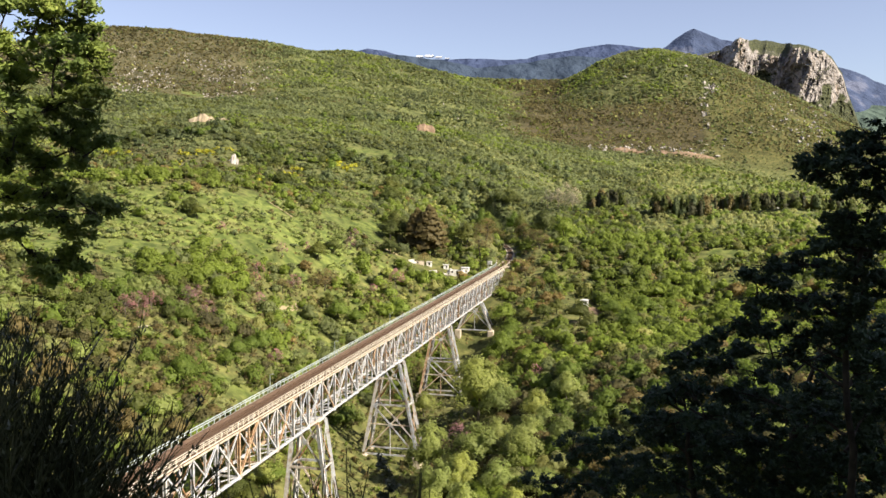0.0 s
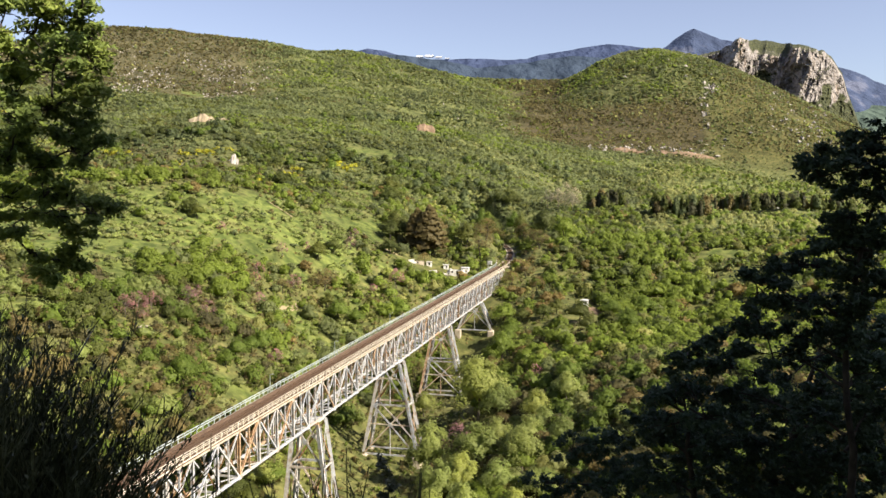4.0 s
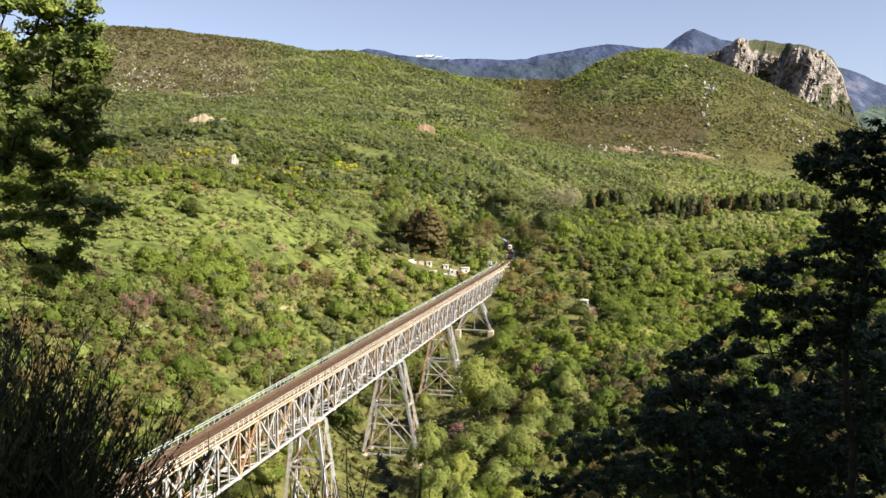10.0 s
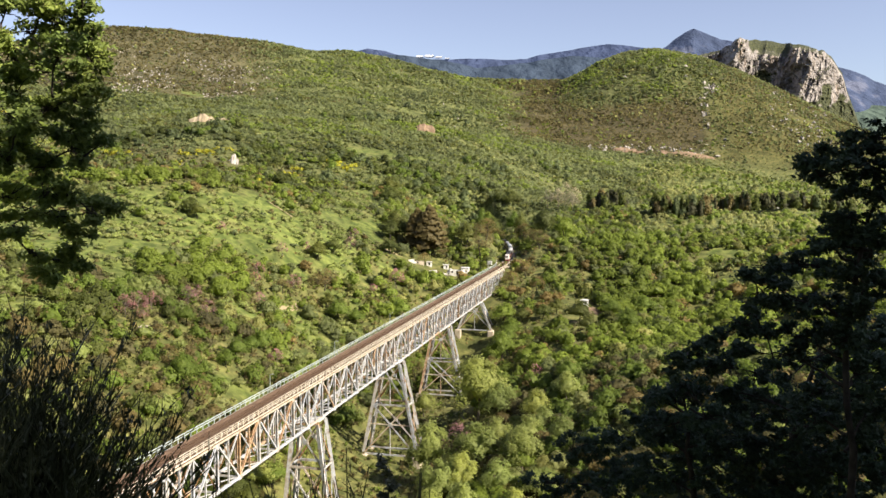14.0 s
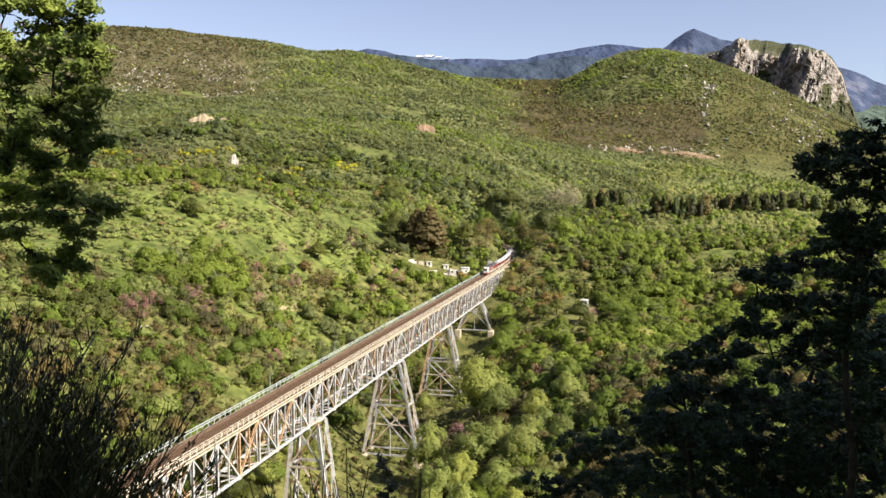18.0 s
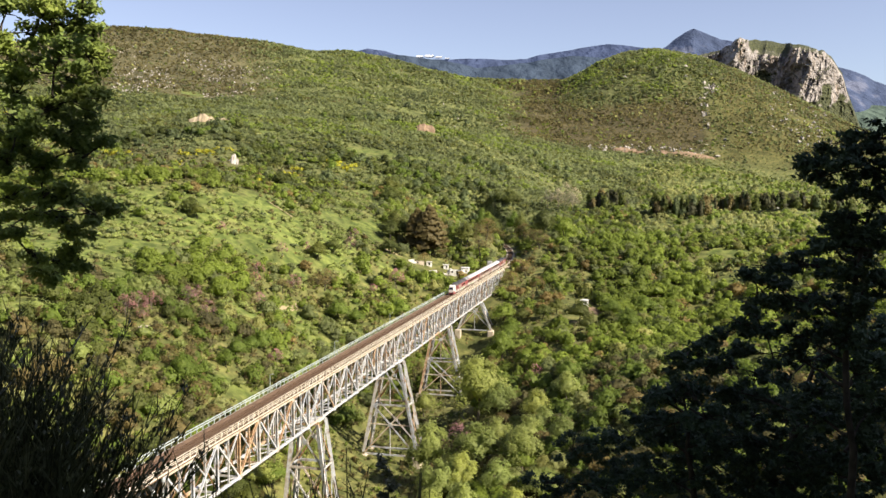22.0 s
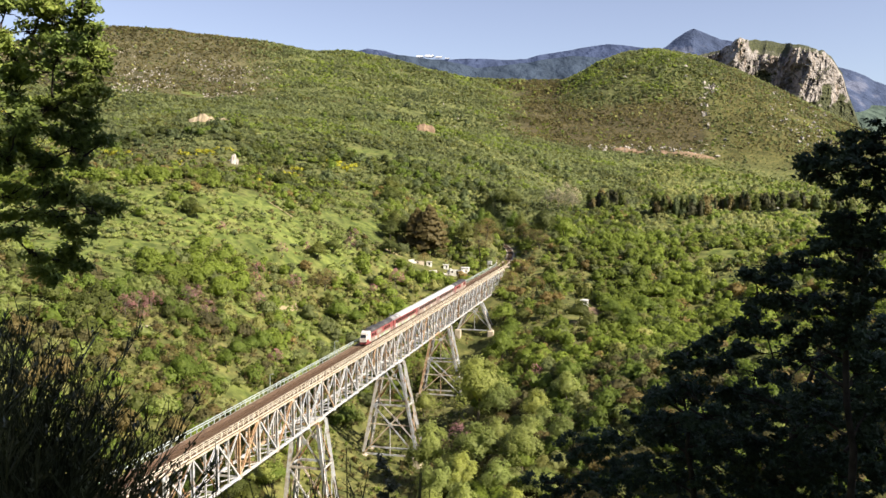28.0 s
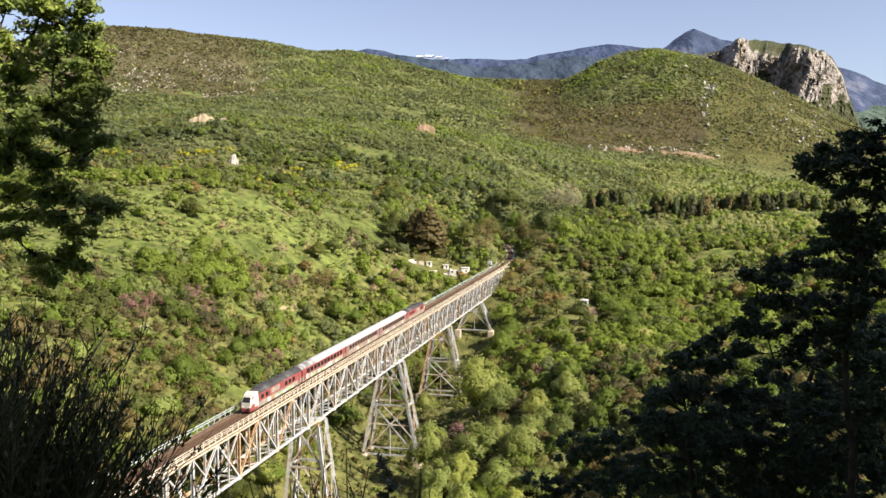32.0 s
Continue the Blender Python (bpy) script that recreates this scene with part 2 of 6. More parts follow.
# ---- the land: rounded swells and hollows (x, y, width, height) on a plain at BASE ----
BASE = 99.1
VALLEY = [(0, 0, 22, 12.0), (60, 0, 40, -4.2), (-60, 0, 40, -26.0), (-13, 215, 30, -19.1), (-8, 275, 30, -15.8), (12, 330, 32, -10.3), (60, 365, 35, 3.2), (10, 405, 35, -14.1),
          (85, 350, 40, -20.8), (-20, 370, 45, -24.2), (-45, 300, 45, -35.5), (50, 270, 40, -5.0), (0, 0, 45, -49.0), (0, 60, 40, -8.4), (-60, 110, 50, -59.5), (20, 130, 50, -55.8)]
# swells at (105, 8) and (85, -27) are unseen, added to shade the foreground
RAVINE = [(90, 60, 55, -61.5), (90, -70, 70, 20.5), (-60, -70, 80, 2.2), (-45, 200, 60, -33.9), (30, 250, 70, -29.7), (110, 230, 80, -44.9), (105, 8, 30, 51.0), (0, -2, 12, -1.8),
          (-3.5, 7, 4.5, 2.8), (37, 525, 42, -13.0), (36, 600, 42, -16.0), (13, 322, 15, -7.0), (7, 336, 12, -4.0), (-12, 224, 26, -5.5), (-3, 288, 22, -5.5), (-26, 172, 24, -6.5), (85, -27, 22, 13.35)]
SLOPES = [(-150, 260, 90, -42.2), (-60, 330, 90, 24.4), (70, 370, 90, -18.9), (180, 420, 130, -43.3), (-240, 420, 130, -19.2),
          (-60, 520, 140, -52.2), (130, 620, 150, -9.0), (140, 750, 100, -30.5), (330, 700, 190, -33.4), (-330, 680, 160, -8.0),
          (-90, 760, 170, 8.3), (-700, 700, 280, -25.3), (-300, 140, 120, -106.3), (650, 600, 250, -94.2), (300, 180, 120, -71.5)]
HILLS = [(366, 1500, 120, 34.7), (480, 1480, 120, -3.8), (216, 1500, 130, -84.0), (-420, 1050, 240, 16.1), (-80, 1080, 230, 10.6),
         (230, 1050, 220, -12.9), (420, 1150, 220, -46.9), (-720, 1650, 330, 101.0), (-420, 1720, 300, 93.0), (-180, 1600, 250, 40.5),
         (90, 1750, 260, 76.2), (370, 1500, 210, 146.7), (560, 1500, 230, 52.9), (800, 1700, 350, -67.4), (-1000, 1200, 350, 90.0), (-450, 1500, 95, 24.0), (-5, 1480, 70, 15.0), (288, 1535, 48, 13.0)]
RAIL_X, RAIL_Y = (np.array(c) for c in zip(*[track(s)[:2] for s in np.arange(S_FAR + 3, 630, 6.0)]))


def land(x, y):
    """Height of the ground."""
    x, y = np.asarray(x, float), np.asarray(y, float)
    z = np.full(np.broadcast(x, y).shape, BASE)
    for a, b, s, h in VALLEY + RAVINE + SLOPES + HILLS:
        z = z + h * np.exp(-((x - a) ** 2 + (y - b) ** 2) / (2 * s * s))
    far = np.clip((np.hypot(x, y) - 120) / 900, 0, 1)
    z = z + far * (9 * value_noise(x, y, 150, 1) + 5 * value_noise(x, y, 62, 2)) + np.clip(far * 4, 0.15, 1) * (1.3 * value_noise(x, y, 23, 3) + 0.5 * value_noise(x, y, 9, 4))
    # the cutting and bank of the railway past the bridge
    d = np.full(z.shape, 1e9)
    for a, b in zip(RAIL_X, RAIL_Y):
        d = np.minimum(d, np.hypot(x - a, y - b))
    w = np.clip((12 - d) / 7, 0, 1)
    return z * (1 - w) + (-0.75) * w


def h_at(x, y):
    return float(land(np.array([x]), np.array([y]))[0])


# ---- the ground ----
# open grass: x, y, half width, half depth
MEADOWS = [(-112, 307, 29, 36), (-91, 337, 32, 24), (-65, 369, 30, 40), (-43, 418, 19, 34), (-57, 553, 24, 30), (-116, 272, 18, 22), (-143, 309, 26, 50), (-110, 342, 34, 12), (-52, 490, 20, 44), (-190, 470, 40, 50)]
GLADES = [(-70, 332, 10, 6), (-52, 350, 8, 5), (-58, 330, 9, 5), (-36, 347, 9, 4), (-24, 375, 6, 4), (-40, 328, 9, 4), (-65, 272, 8, 7), (-53, 298, 8, 4),
          (-36, 309, 8, 5), (-44, 292, 8, 8), (-44, 265, 7, 7), (-101, 255, 11, 11), (-102, 210, 6, 7), (-49, 216, 8, 5),
          (116, 401, 7, 7), (128, 378, 11, 7), (140, 382, 13, 7), (142, 412, 17, 10), (41, 283, 8, 5), (-14, 388, 7, 5), (-54, 213, 7, 4)]
LAWNS = [(-60, 695, 27, 15), (-22, 694, 14, 9), (-52, 1141, 31, 14), (-82, 714, 15, 6), (-320, 1104, 19, 14), (-143, 709, 15, 8)]


def inside(x, y, patches, edge=0.18, seed=15):
    """Share from 0 to 1 of a place within rounded patches with ragged edges."""
    w = np.zeros(np.broadcast(x, y).shape)
    ragged = 0.16 * value_noise(x, y, 9, seed) + 0.12 * value_noise(x, y, 4, seed + 1)
    for a, b, u, v in patches:
        w = np.maximum(w, np.clip((1 - np.hypot((x - a) / u, (y - b) / v) + ragged) / edge, 0, 1))
    return w


def zones(x, y):
    """Shares of meadow, olive grove, brown heath, bare hilltop and grassy hillside at a place, each 0 to 1."""
    n = 0.5 + 0.5 * value_noise(x, y, 70, 11)
    px = x / np.maximum(y, 1.0)
    soft = lambda v, a, b: np.clip((v - a) / (b - a), 0, 1)
    meadow = inside(x, y, MEADOWS + GLADES + LAWNS)
    grove = soft(px, 0.20, 0.28) * soft(y, 425, 470) * (1 - soft(y, 1000, 1080))
    wander = 25 * value_noise(x, y, 60, 14)
    heath = soft(px, 0.04, 0.10) * (1 - soft(px + 0.0004 * wander, 0.295, 0.335)) * soft(y + wander, 1090, 1150)
    heath = heath * (1 - 0.85 * soft(px, 0.13, 0.16) * soft(y + wander + 300 * (px - 0.2), 1285, 1330))
    slope = soft(px + 0.0004 * wander, 0.295, 0.335) * soft(y, 1080, 1140)
    top = soft(-px, 0.17, 0.24) * soft(y + 40 * value_noise(x, y, 80, 13), 1000, 1080)
    scrub = soft(-px, 0.12, 0.20) * soft(y, 500, 560) * (1 - soft(y, 600, 650)) * (0.3 + 0.7 * n)
    return meadow, grove, heath, np.maximum(top, scrub * 0.8), slope


def ground_material():
    m, nt, b = nodes_of("ground_cover", 0.95)
    a = nt.nodes.new("ShaderNodeAttribute")
    a.attribute_name = "cover"
    tone = ramp(nt, world_noise(nt, 0.05, 6), [(0.3, (0.72, 0.72, 0.66)), (0.7, (1.3, 1.26, 1.2))])
    fine = ramp(nt, world_noise(nt, 0.6, 6), [(0.3, (0.7, 0.72, 0.7)), (0.7, (1.3, 1.28, 1.25))])
    col = mixed(nt, 1.0, mixed(nt, 1.0, a.outputs["Color"], tone, "MULTIPLY"), fine, "MULTIPLY")
    shrub = ramp(nt, world_noise(nt, 0.28, 3), [(0.38, (0.55, 0.62, 0.50)), (0.60, (1.25, 1.2, 1.15))])
    col = mixed(nt, 1.0, col, shrub, "MULTIPLY")
    dry = ramp(nt, world_noise(nt, 0.11, 5), [(0.54, (0, 0, 0)), (0.72, (0.28, 0.28, 0.28))])
    col = mixed(nt, dry, col, (0.20, 0.165, 0.075))
    nt.links.new(col, b.inputs["Base Color"])
    bump(nt, b, world_noise(nt, 0.45, 6), 0.7, 0.5)
    return m


def build_ground():
    front = np.radians(np.arange(-33, 33.01, 0.17))
    back = np.radians(np.linspace(33, 327, 91)[1:-1])
    ang = np.concatenate([front, back])
    rad = np.exp(np.linspace(math.log(2.0), math.log(4700.0), 250))
    A, R = np.meshgrid(ang, rad, indexing="ij")
    x, y = R * np.sin(A), R * np.cos(A)
    z = np.concatenate([land(x[i:i + 60], y[i:i + 60]) for i in range(0, len(ang), 60)])
    na, nr = A.shape
    verts = np.stack([x, y, z], -1).reshape(-1, 3)
    i, j = np.meshgrid(np.arange(na), np.arange(nr - 1), indexing="ij")
    i2 = (i + 1) % na
    faces = np.stack([i * nr + j, i * nr + j + 1, i2 * nr + j + 1, i2 * nr + j], -1).reshape(-1, 4)
    middle = len(verts)
    k = np.arange(0, na, 2)
    faces = np.concatenate([faces, np.stack([0 * k + middle, k * nr, (k + 1) % na * nr, (k + 2) % na * nr], -1)])
    me = mesh_of("ground", np.concatenate([verts, [[0, 0, h_at(0, 0)]]]), faces[:, ::-1], [ground_material()], smooth=True)
    meadow, grove, heath, top, slope = (w.reshape(-1, 1) for w in zones(x, y))
    woodland = np.clip((y.reshape(-1, 1) - 420) / 120, 0, 1)
    col = np.array([[0.104, 0.112, 0.040]]) * (1 - woodland) + np.array([[0.100, 0.116, 0.044]]) * woodland
    for w, c in ((grove, (0.116, 0.142, 0.048)), (heath, (0.058, 0.050, 0.027)), (top, (0.078, 0.073, 0.042)), (slope, (0.070, 0.069, 0.023)), (meadow, (0.099, 0.128, 0.035))):
        col = col * (1 - w) + np.array([c]) * w
    at = me.color_attributes.new("cover", "FLOAT_COLOR", "POINT")
    at.data.foreach_set("color", np.concatenate([np.c_[col, np.ones(middle)], [[0.08, 0.1, 0.03, 1]]]).astype(np.float32).ravel())
    return tagged(new("ground", me), "grassy hilly valley ground with bare earth patches", "ground", kind="structure")


build_ground()


# ---- far mountains, a plain backdrop of distance ----
def ridge_backdrop(name, dist, outline, low, colour, label, rough=3.0, streaks=0.0):
    """A long far ridge; outline: (bearing as x / y, height) pairs along its crest."""
    bx = np.linspace(outline[0][0], outline[-1][0], 260)
    top = np.interp(bx, [o[0] for o in outline], [o[1] for o in outline])
    top = top + rough * (value_noise(bx * 4000, 0 * bx, 90, 5) + 0.5 * value_noise(bx * 4000, 0 * bx, 30, 6))
    rows = 24
    verts = []
    for k in range(rows):
        f = k / (rows - 1)
        d = dist * (1 - 0.12 * f) + 60 * value_noise(bx * 4000, 0 * bx + f * 900, 160, 7) * f
        z = top * (1 - f) + low * f
        verts.append(np.stack([bx * d, d + 0 * bx, z], -1))
    verts = np.array(verts).reshape(-1, 3)
    n = len(bx)
    i, j = np.meshgrid(np.arange(rows - 1), np.arange(n - 1), indexing="ij")
    faces = np.stack([i * n + j, (i + 1) * n + j, (i + 1) * n + j + 1, i * n + j + 1], -1).reshape(-1, 4)
    m, nt, b = nodes_of(name, 1.0)
    b.inputs["Specular IOR Level"].default_value = 0.0
    # haze is put into the bluish colour and a weak glow of it
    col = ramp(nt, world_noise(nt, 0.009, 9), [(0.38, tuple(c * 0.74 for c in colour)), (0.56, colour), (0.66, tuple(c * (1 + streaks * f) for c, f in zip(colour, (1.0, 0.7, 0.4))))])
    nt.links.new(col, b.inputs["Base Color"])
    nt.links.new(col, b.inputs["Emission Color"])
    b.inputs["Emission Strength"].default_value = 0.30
    bump(nt, b, world_noise(nt, 0.012, 8), 1.0, 60.0)
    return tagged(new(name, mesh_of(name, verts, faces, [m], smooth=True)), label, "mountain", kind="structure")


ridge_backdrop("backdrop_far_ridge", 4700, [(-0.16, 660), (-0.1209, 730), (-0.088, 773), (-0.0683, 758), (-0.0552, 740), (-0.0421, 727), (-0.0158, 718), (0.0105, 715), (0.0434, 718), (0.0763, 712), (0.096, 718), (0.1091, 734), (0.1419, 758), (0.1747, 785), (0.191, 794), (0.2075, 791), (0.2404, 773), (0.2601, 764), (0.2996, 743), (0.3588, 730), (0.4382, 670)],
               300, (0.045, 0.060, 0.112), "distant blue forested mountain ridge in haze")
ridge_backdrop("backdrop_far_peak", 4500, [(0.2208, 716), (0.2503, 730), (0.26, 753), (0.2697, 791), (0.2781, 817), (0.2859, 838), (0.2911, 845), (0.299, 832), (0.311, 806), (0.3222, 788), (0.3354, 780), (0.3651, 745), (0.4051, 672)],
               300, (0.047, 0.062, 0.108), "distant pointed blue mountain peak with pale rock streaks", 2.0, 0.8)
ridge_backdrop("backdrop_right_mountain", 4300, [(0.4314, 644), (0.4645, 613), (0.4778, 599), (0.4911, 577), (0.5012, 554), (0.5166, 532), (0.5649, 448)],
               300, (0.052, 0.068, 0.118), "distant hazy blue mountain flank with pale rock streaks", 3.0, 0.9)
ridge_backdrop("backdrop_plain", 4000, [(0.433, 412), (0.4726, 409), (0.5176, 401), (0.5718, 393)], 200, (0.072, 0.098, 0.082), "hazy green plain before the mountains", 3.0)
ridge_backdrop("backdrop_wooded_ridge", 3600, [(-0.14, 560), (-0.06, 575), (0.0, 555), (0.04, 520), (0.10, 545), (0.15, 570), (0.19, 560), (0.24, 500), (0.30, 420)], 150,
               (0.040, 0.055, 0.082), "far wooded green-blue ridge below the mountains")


def snow_field(bear, z, w, h):
    bm = bmesh.new()
    rng = random.Random(3)
    pts = [(-w / 2, 0)] + [(-w / 2 + w * (i + 1) / 10, h * (0.6 + 0.5 * rng.random())) for i in range(9)] + [(w / 2, 0)] + \
          [(w / 2 - w * (i + 1) / 7, -h * 0.5 * rng.random()) for i in range(6)]
    lo = [bm.verts.new((bear * 4650 + x, 4650, z + y)) for x, y in pts]
    hi = [bm.verts.new((bear * 4650 + x, 4690, z + y)) for x, y in pts]
    bm.faces.new(lo)
    for k in range(len(pts)):
        bm.faces.new((lo[k], hi[k], hi[(k + 1) % len(pts)], lo[(k + 1) % len(pts)]))
    m, nt, b = nodes_of("far_snow", 0.9)
    b.inputs["Base Color"].default_value = (0.8, 0.82, 0.86, 1)
    tagged(part("backdrop_snow_field", bm, m), "white snow field on a distant ridge", "snow", kind="structure")


snow_field(-0.027, 722, 40, 7)
snow_field(-0.016, 724, 52, 9)
snow_field(-0.005, 719, 38, 6)
snow_field(0.005, 712, 24, 4)


# ---- the limestone cliff behind the right-hand hill ----
def build_cliff():
    """Two craggy buttresses with a scrubby shelf set back between them; the left wing turns away."""
    nu, nv = 400, 150
    u = np.linspace(0.2833, 0.5048, nu)
    crest = np.interp(u, [0.2833, 0.2899, 0.2996, 0.314, 0.3257, 0.3342, 0.3386, 0.3451, 0.3504, 0.355, 0.3616, 0.378, 0.3945, 0.4044, 0.4142, 0.4242, 0.4408, 0.4509, 0.4591, 0.4647, 0.4706, 0.4779, 0.4852, 0.4939, 0.5048],
                      [318, 322, 330, 336, 344, 351, 363, 369, 365, 361, 364, 360, 355, 353, 354, 347, 339, 326, 306, 288, 253, 218, 184, 142, 97])
    crest = crest + 2.0 * value_noise(u * 1950, 0 * u, 16, 21) + 1.5 * value_noise(u * 1950, 0 * u, 6, 22)
    V, U = np.meshgrid(np.linspace(0, 1, nv) ** 1.25, u, indexing="ij")
    X0 = U * 1950
    Z = crest[None, :] * (1 - V) + 60 * V
    hump = lambda v, a, w: np.exp(-((v - a) / w) ** 2)
    ridge = lambda sx, sz, cell, seed: (1 - np.abs(value_noise(X0 + sx * Z, Z * sz, cell, seed))) ** 2
    down = crest[None, :] - Z
    # the shelf lies back, the buttresses stand forward and spread towards their feet
    shelf = np.clip((X0 - 690) / 14, 0, 1) * np.clip((792 - X0) / 14, 0, 1)
    rear = shelf * np.clip(1 - down / (34 + 8 * value_noise(X0, Z, 18, 20)), 0, 1)
    far_top = np.clip((X0 - 690) / 20, 0, 1) * np.clip(1 - down / 9, 0, 1)
    front = 55 * hump(X0 + 0.18 * down, 668, 26) + 75 * hump(X0, 838, 52) + 20 * hump(X0 - 0.2 * down, 790, 14)
    front = front + 25 * hump(X0 + 0.3 * down, 700, 10) * np.clip(down / 60, 0, 1)
    wing = 0.9 * np.clip(660 - X0, 0, 62) - 1.3 * np.clip(598 - X0, 0, 60)
    side = 0.8 * np.clip(X0 - 880, 0, 200)
    rib = ridge(-0.55, 0.35, 46, 23) * 26 + ridge(-0.35, 0.55, 20, 24) * 16 + ridge(-0.15, 0.9, 9, 26) * 10 + ridge(0.1, 1.0, 4.5, 25) * 5
    top = np.clip(down / 6, 0, 1)
    Y = 1990 - 120 * V * (0.3 + V) - front - rib * (0.25 + 0.75 * top) * (1 - 0.8 * rear) + 110 * rear + 60 * far_top + wing + side
    verts = np.stack([X0 * Y / 1950, Y, 39.24 + (Z - 39.24) * Y / 1950], -1).reshape(-1, 3)
    i, j = np.meshgrid(np.arange(nv - 1), np.arange(nu - 1), indexing="ij")
    faces = np.stack([i * nu + j, (i + 1) * nu + j, (i + 1) * nu + j + 1, i * nu + j + 1], -1).reshape(-1, 4)
    m, nt, b = nodes_of("limestone_cliff", 0.95)
    rock = ramp(nt, world_noise(nt, 0.09, 8), [(0.3, (0.120, 0.110, 0.108)), (0.5, (0.225, 0.206, 0.200)), (0.7, (0.330, 0.305, 0.295))])
    stain = ramp(nt, world_noise(nt, 0.03, 4), [(0.55, (1.0, 1.0, 1.0)), (0.72, (1.05, 0.86, 0.66))])
    rock = mixed(nt, 0.8, rock, stain, "MULTIPLY")
    # scrub covers the shelf, the gullies and the broken lower face
    ragged = value_noise(X0, Z, 24, 27) + 0.7 * value_noise(X0, Z, 9, 28)
    cap = np.clip((rear - 0.25 + 0.12 * ragged) / 0.1, 0, 1)
    rim = np.clip((5 + 2.5 * ragged - down) / 2, 0, 1) * np.clip((X0 - 690) / 12, 0, 1)
    gully = np.clip((1 - np.hypot((X0 - 724) / 24, (Z - 272) / 24) + 0.25 * ragged) / 0.15, 0, 1)
    hollow = np.clip((1 - np.hypot((X0 - 872) / 18, (Z - 235) / 34) + 0.3 * ragged) / 0.15, 0, 1)
    foot = np.interp(X0, [560, 690, 760, 800, 850, 880, 960], [100, 242, 254, 234, 216, 238, 208])
    low = np.maximum(np.maximum(np.clip((foot - Z + 34 * ragged) / 5, 0, 1), gully), np.maximum(hollow, rim))
    at = m.node_tree.nodes.new("ShaderNodeAttribute")
    at.attribute_name = "scrub"
    n2 = nt.nodes.new("ShaderNodeSeparateXYZ")
    g = nt.nodes.new("ShaderNodeNewGeometry")
    nt.links.new(g.outputs["Normal"], n2.inputs[0])
    flat = ramp(nt, n2.outputs["Z"], [(0.66, (0, 0, 0)), (0.82, (0.9, 0.9, 0.9))])
    leafy = ramp(nt, world_noise(nt, 0.22, 6), [(0.38, (0.020, 0.026, 0.012)), (0.62, (0.068, 0.074, 0.030))])
    col = mixed(nt, flat, mixed(nt, at.outputs["Fac"], rock, leafy), leafy)
    nt.links.new(col, b.inputs["Base Color"])
    bump(nt, b, world_noise(nt, 0.15, 8), 0.9, 5.0)
    me = mesh_of("cliff", verts, faces, [m])
    me.attributes.new("scrub", "FLOAT", "POINT").data.foreach_set("value", np.maximum(cap, low).astype(np.float32).ravel())
    tagged(new("cliff", me), "craggy pale limestone cliff with shrubs in its gullies", "cliff", kind="structure")


build_cliff()


# ---- woods ----
UP = np.array([0, 0, 1.0])


def boughs(rng, n, lobes):
    """Directions in which the leaf masses of n crowns bulge."""
    ldir = rng.normal(size=(n, lobes, 3))
    ldir /= np.linalg.norm(ldir, axis=-1, keepdims=True)
    ldir[..., 2] = np.where(ldir[..., 2] < -0.5, -ldir[..., 2], ldir[..., 2])
    return ldir


def tapered(pos):
    """Crowns are wider below than above."""
    return np.concatenate([pos[..., :2] * (1.06 - 0.30 * pos[..., 2:]), pos[..., 2:]], -1)


def leaf_cards(rng, centre, radii, count, size, ldir, corners=4):
    """Leaf clumps over the crowns: centre (n, 3), radii (n, 3); gives verts and faces of n * count small faces."""
    n, lobes = ldir.shape[:2]
    pick = rng.integers(0, lobes, size=(n, count))
    small = 0.55 if lobes < 5 else 0.48 if lobes < 8 else 0.40 if lobes < 13 else 0.33 if lobes < 30 else 0.24
    lc = np.take_along_axis(ldir, pick[..., None], axis=1) * (1.06 - small)
    d = rng.normal(size=(n, count, 3))
    d /= np.linalg.norm(d, axis=-1, keepdims=True)
    d = np.where((d * lc).sum(-1, keepdims=True) < -0.1, -d, d)
    pos = lc + d * (small * (0.62 + 0.55 * rng.random((n, count, 1))))
    out = pos / (np.linalg.norm(pos, axis=-1, keepdims=True) + 1e-6)
    normal = 0.5 * d + 0.6 * out + 0.45 * rng.normal(size=d.shape)
    dome = (0.42 * d + 0.50 * out + 0.38 * UP).reshape(-1, 3)
    dome = np.repeat(dome + 0.18 * np.random.default_rng(n + count).normal(size=dome.shape), corners, axis=0)
    normal /= np.linalg.norm(normal, axis=-1, keepdims=True)
    t = np.cross(normal, rng.normal(size=d.shape))
    t /= np.linalg.norm(t, axis=-1, keepdims=True) + 1e-9
    b = np.cross(normal, t)
    p = centre[:, None, :] + tapered(pos) * radii[:, None, :]
    s = size[:, None, None] * (0.55 + 0.9 * rng.random((n, count, 1)))
    turn = math.tau / corners
    quads = [p + s * (math.cos(k * turn) * t * (0.8 + 0.5 * rng.random((n, count, 1))) + math.sin(k * turn) * b * (0.6 + 0.5 * rng.random((n, count, 1)))) for k in range(corners)]
    verts = np.stack(quads, 2).reshape(-1, 3)
    return verts, np.arange(n * count * corners).reshape(-1, corners), dome


def ball(times):
    bm = bmesh.new()
    bmesh.ops.create_icosphere(bm, subdivisions=times, radius=1.0)
    v = np.array([tuple(q.co) for q in bm.verts])
    f = np.array([[q.index for q in face.verts] for face in bm.faces])
    bm.free()
    return v, f


OCTA = (np.array([[1, 0, 0], [-1, 0, 0], [0, 1, 0], [0, -1, 0], [0, 0, 1], [0, 0, -1.0]]),
        np.array([[4, 0, 2], [4, 2, 1], [4, 1, 3], [4, 3, 0], [5, 2, 0], [5, 1, 2], [5, 3, 1], [5, 0, 3]]))
BALLS = {8: OCTA, 80: ball(2), 320: ball(3)}
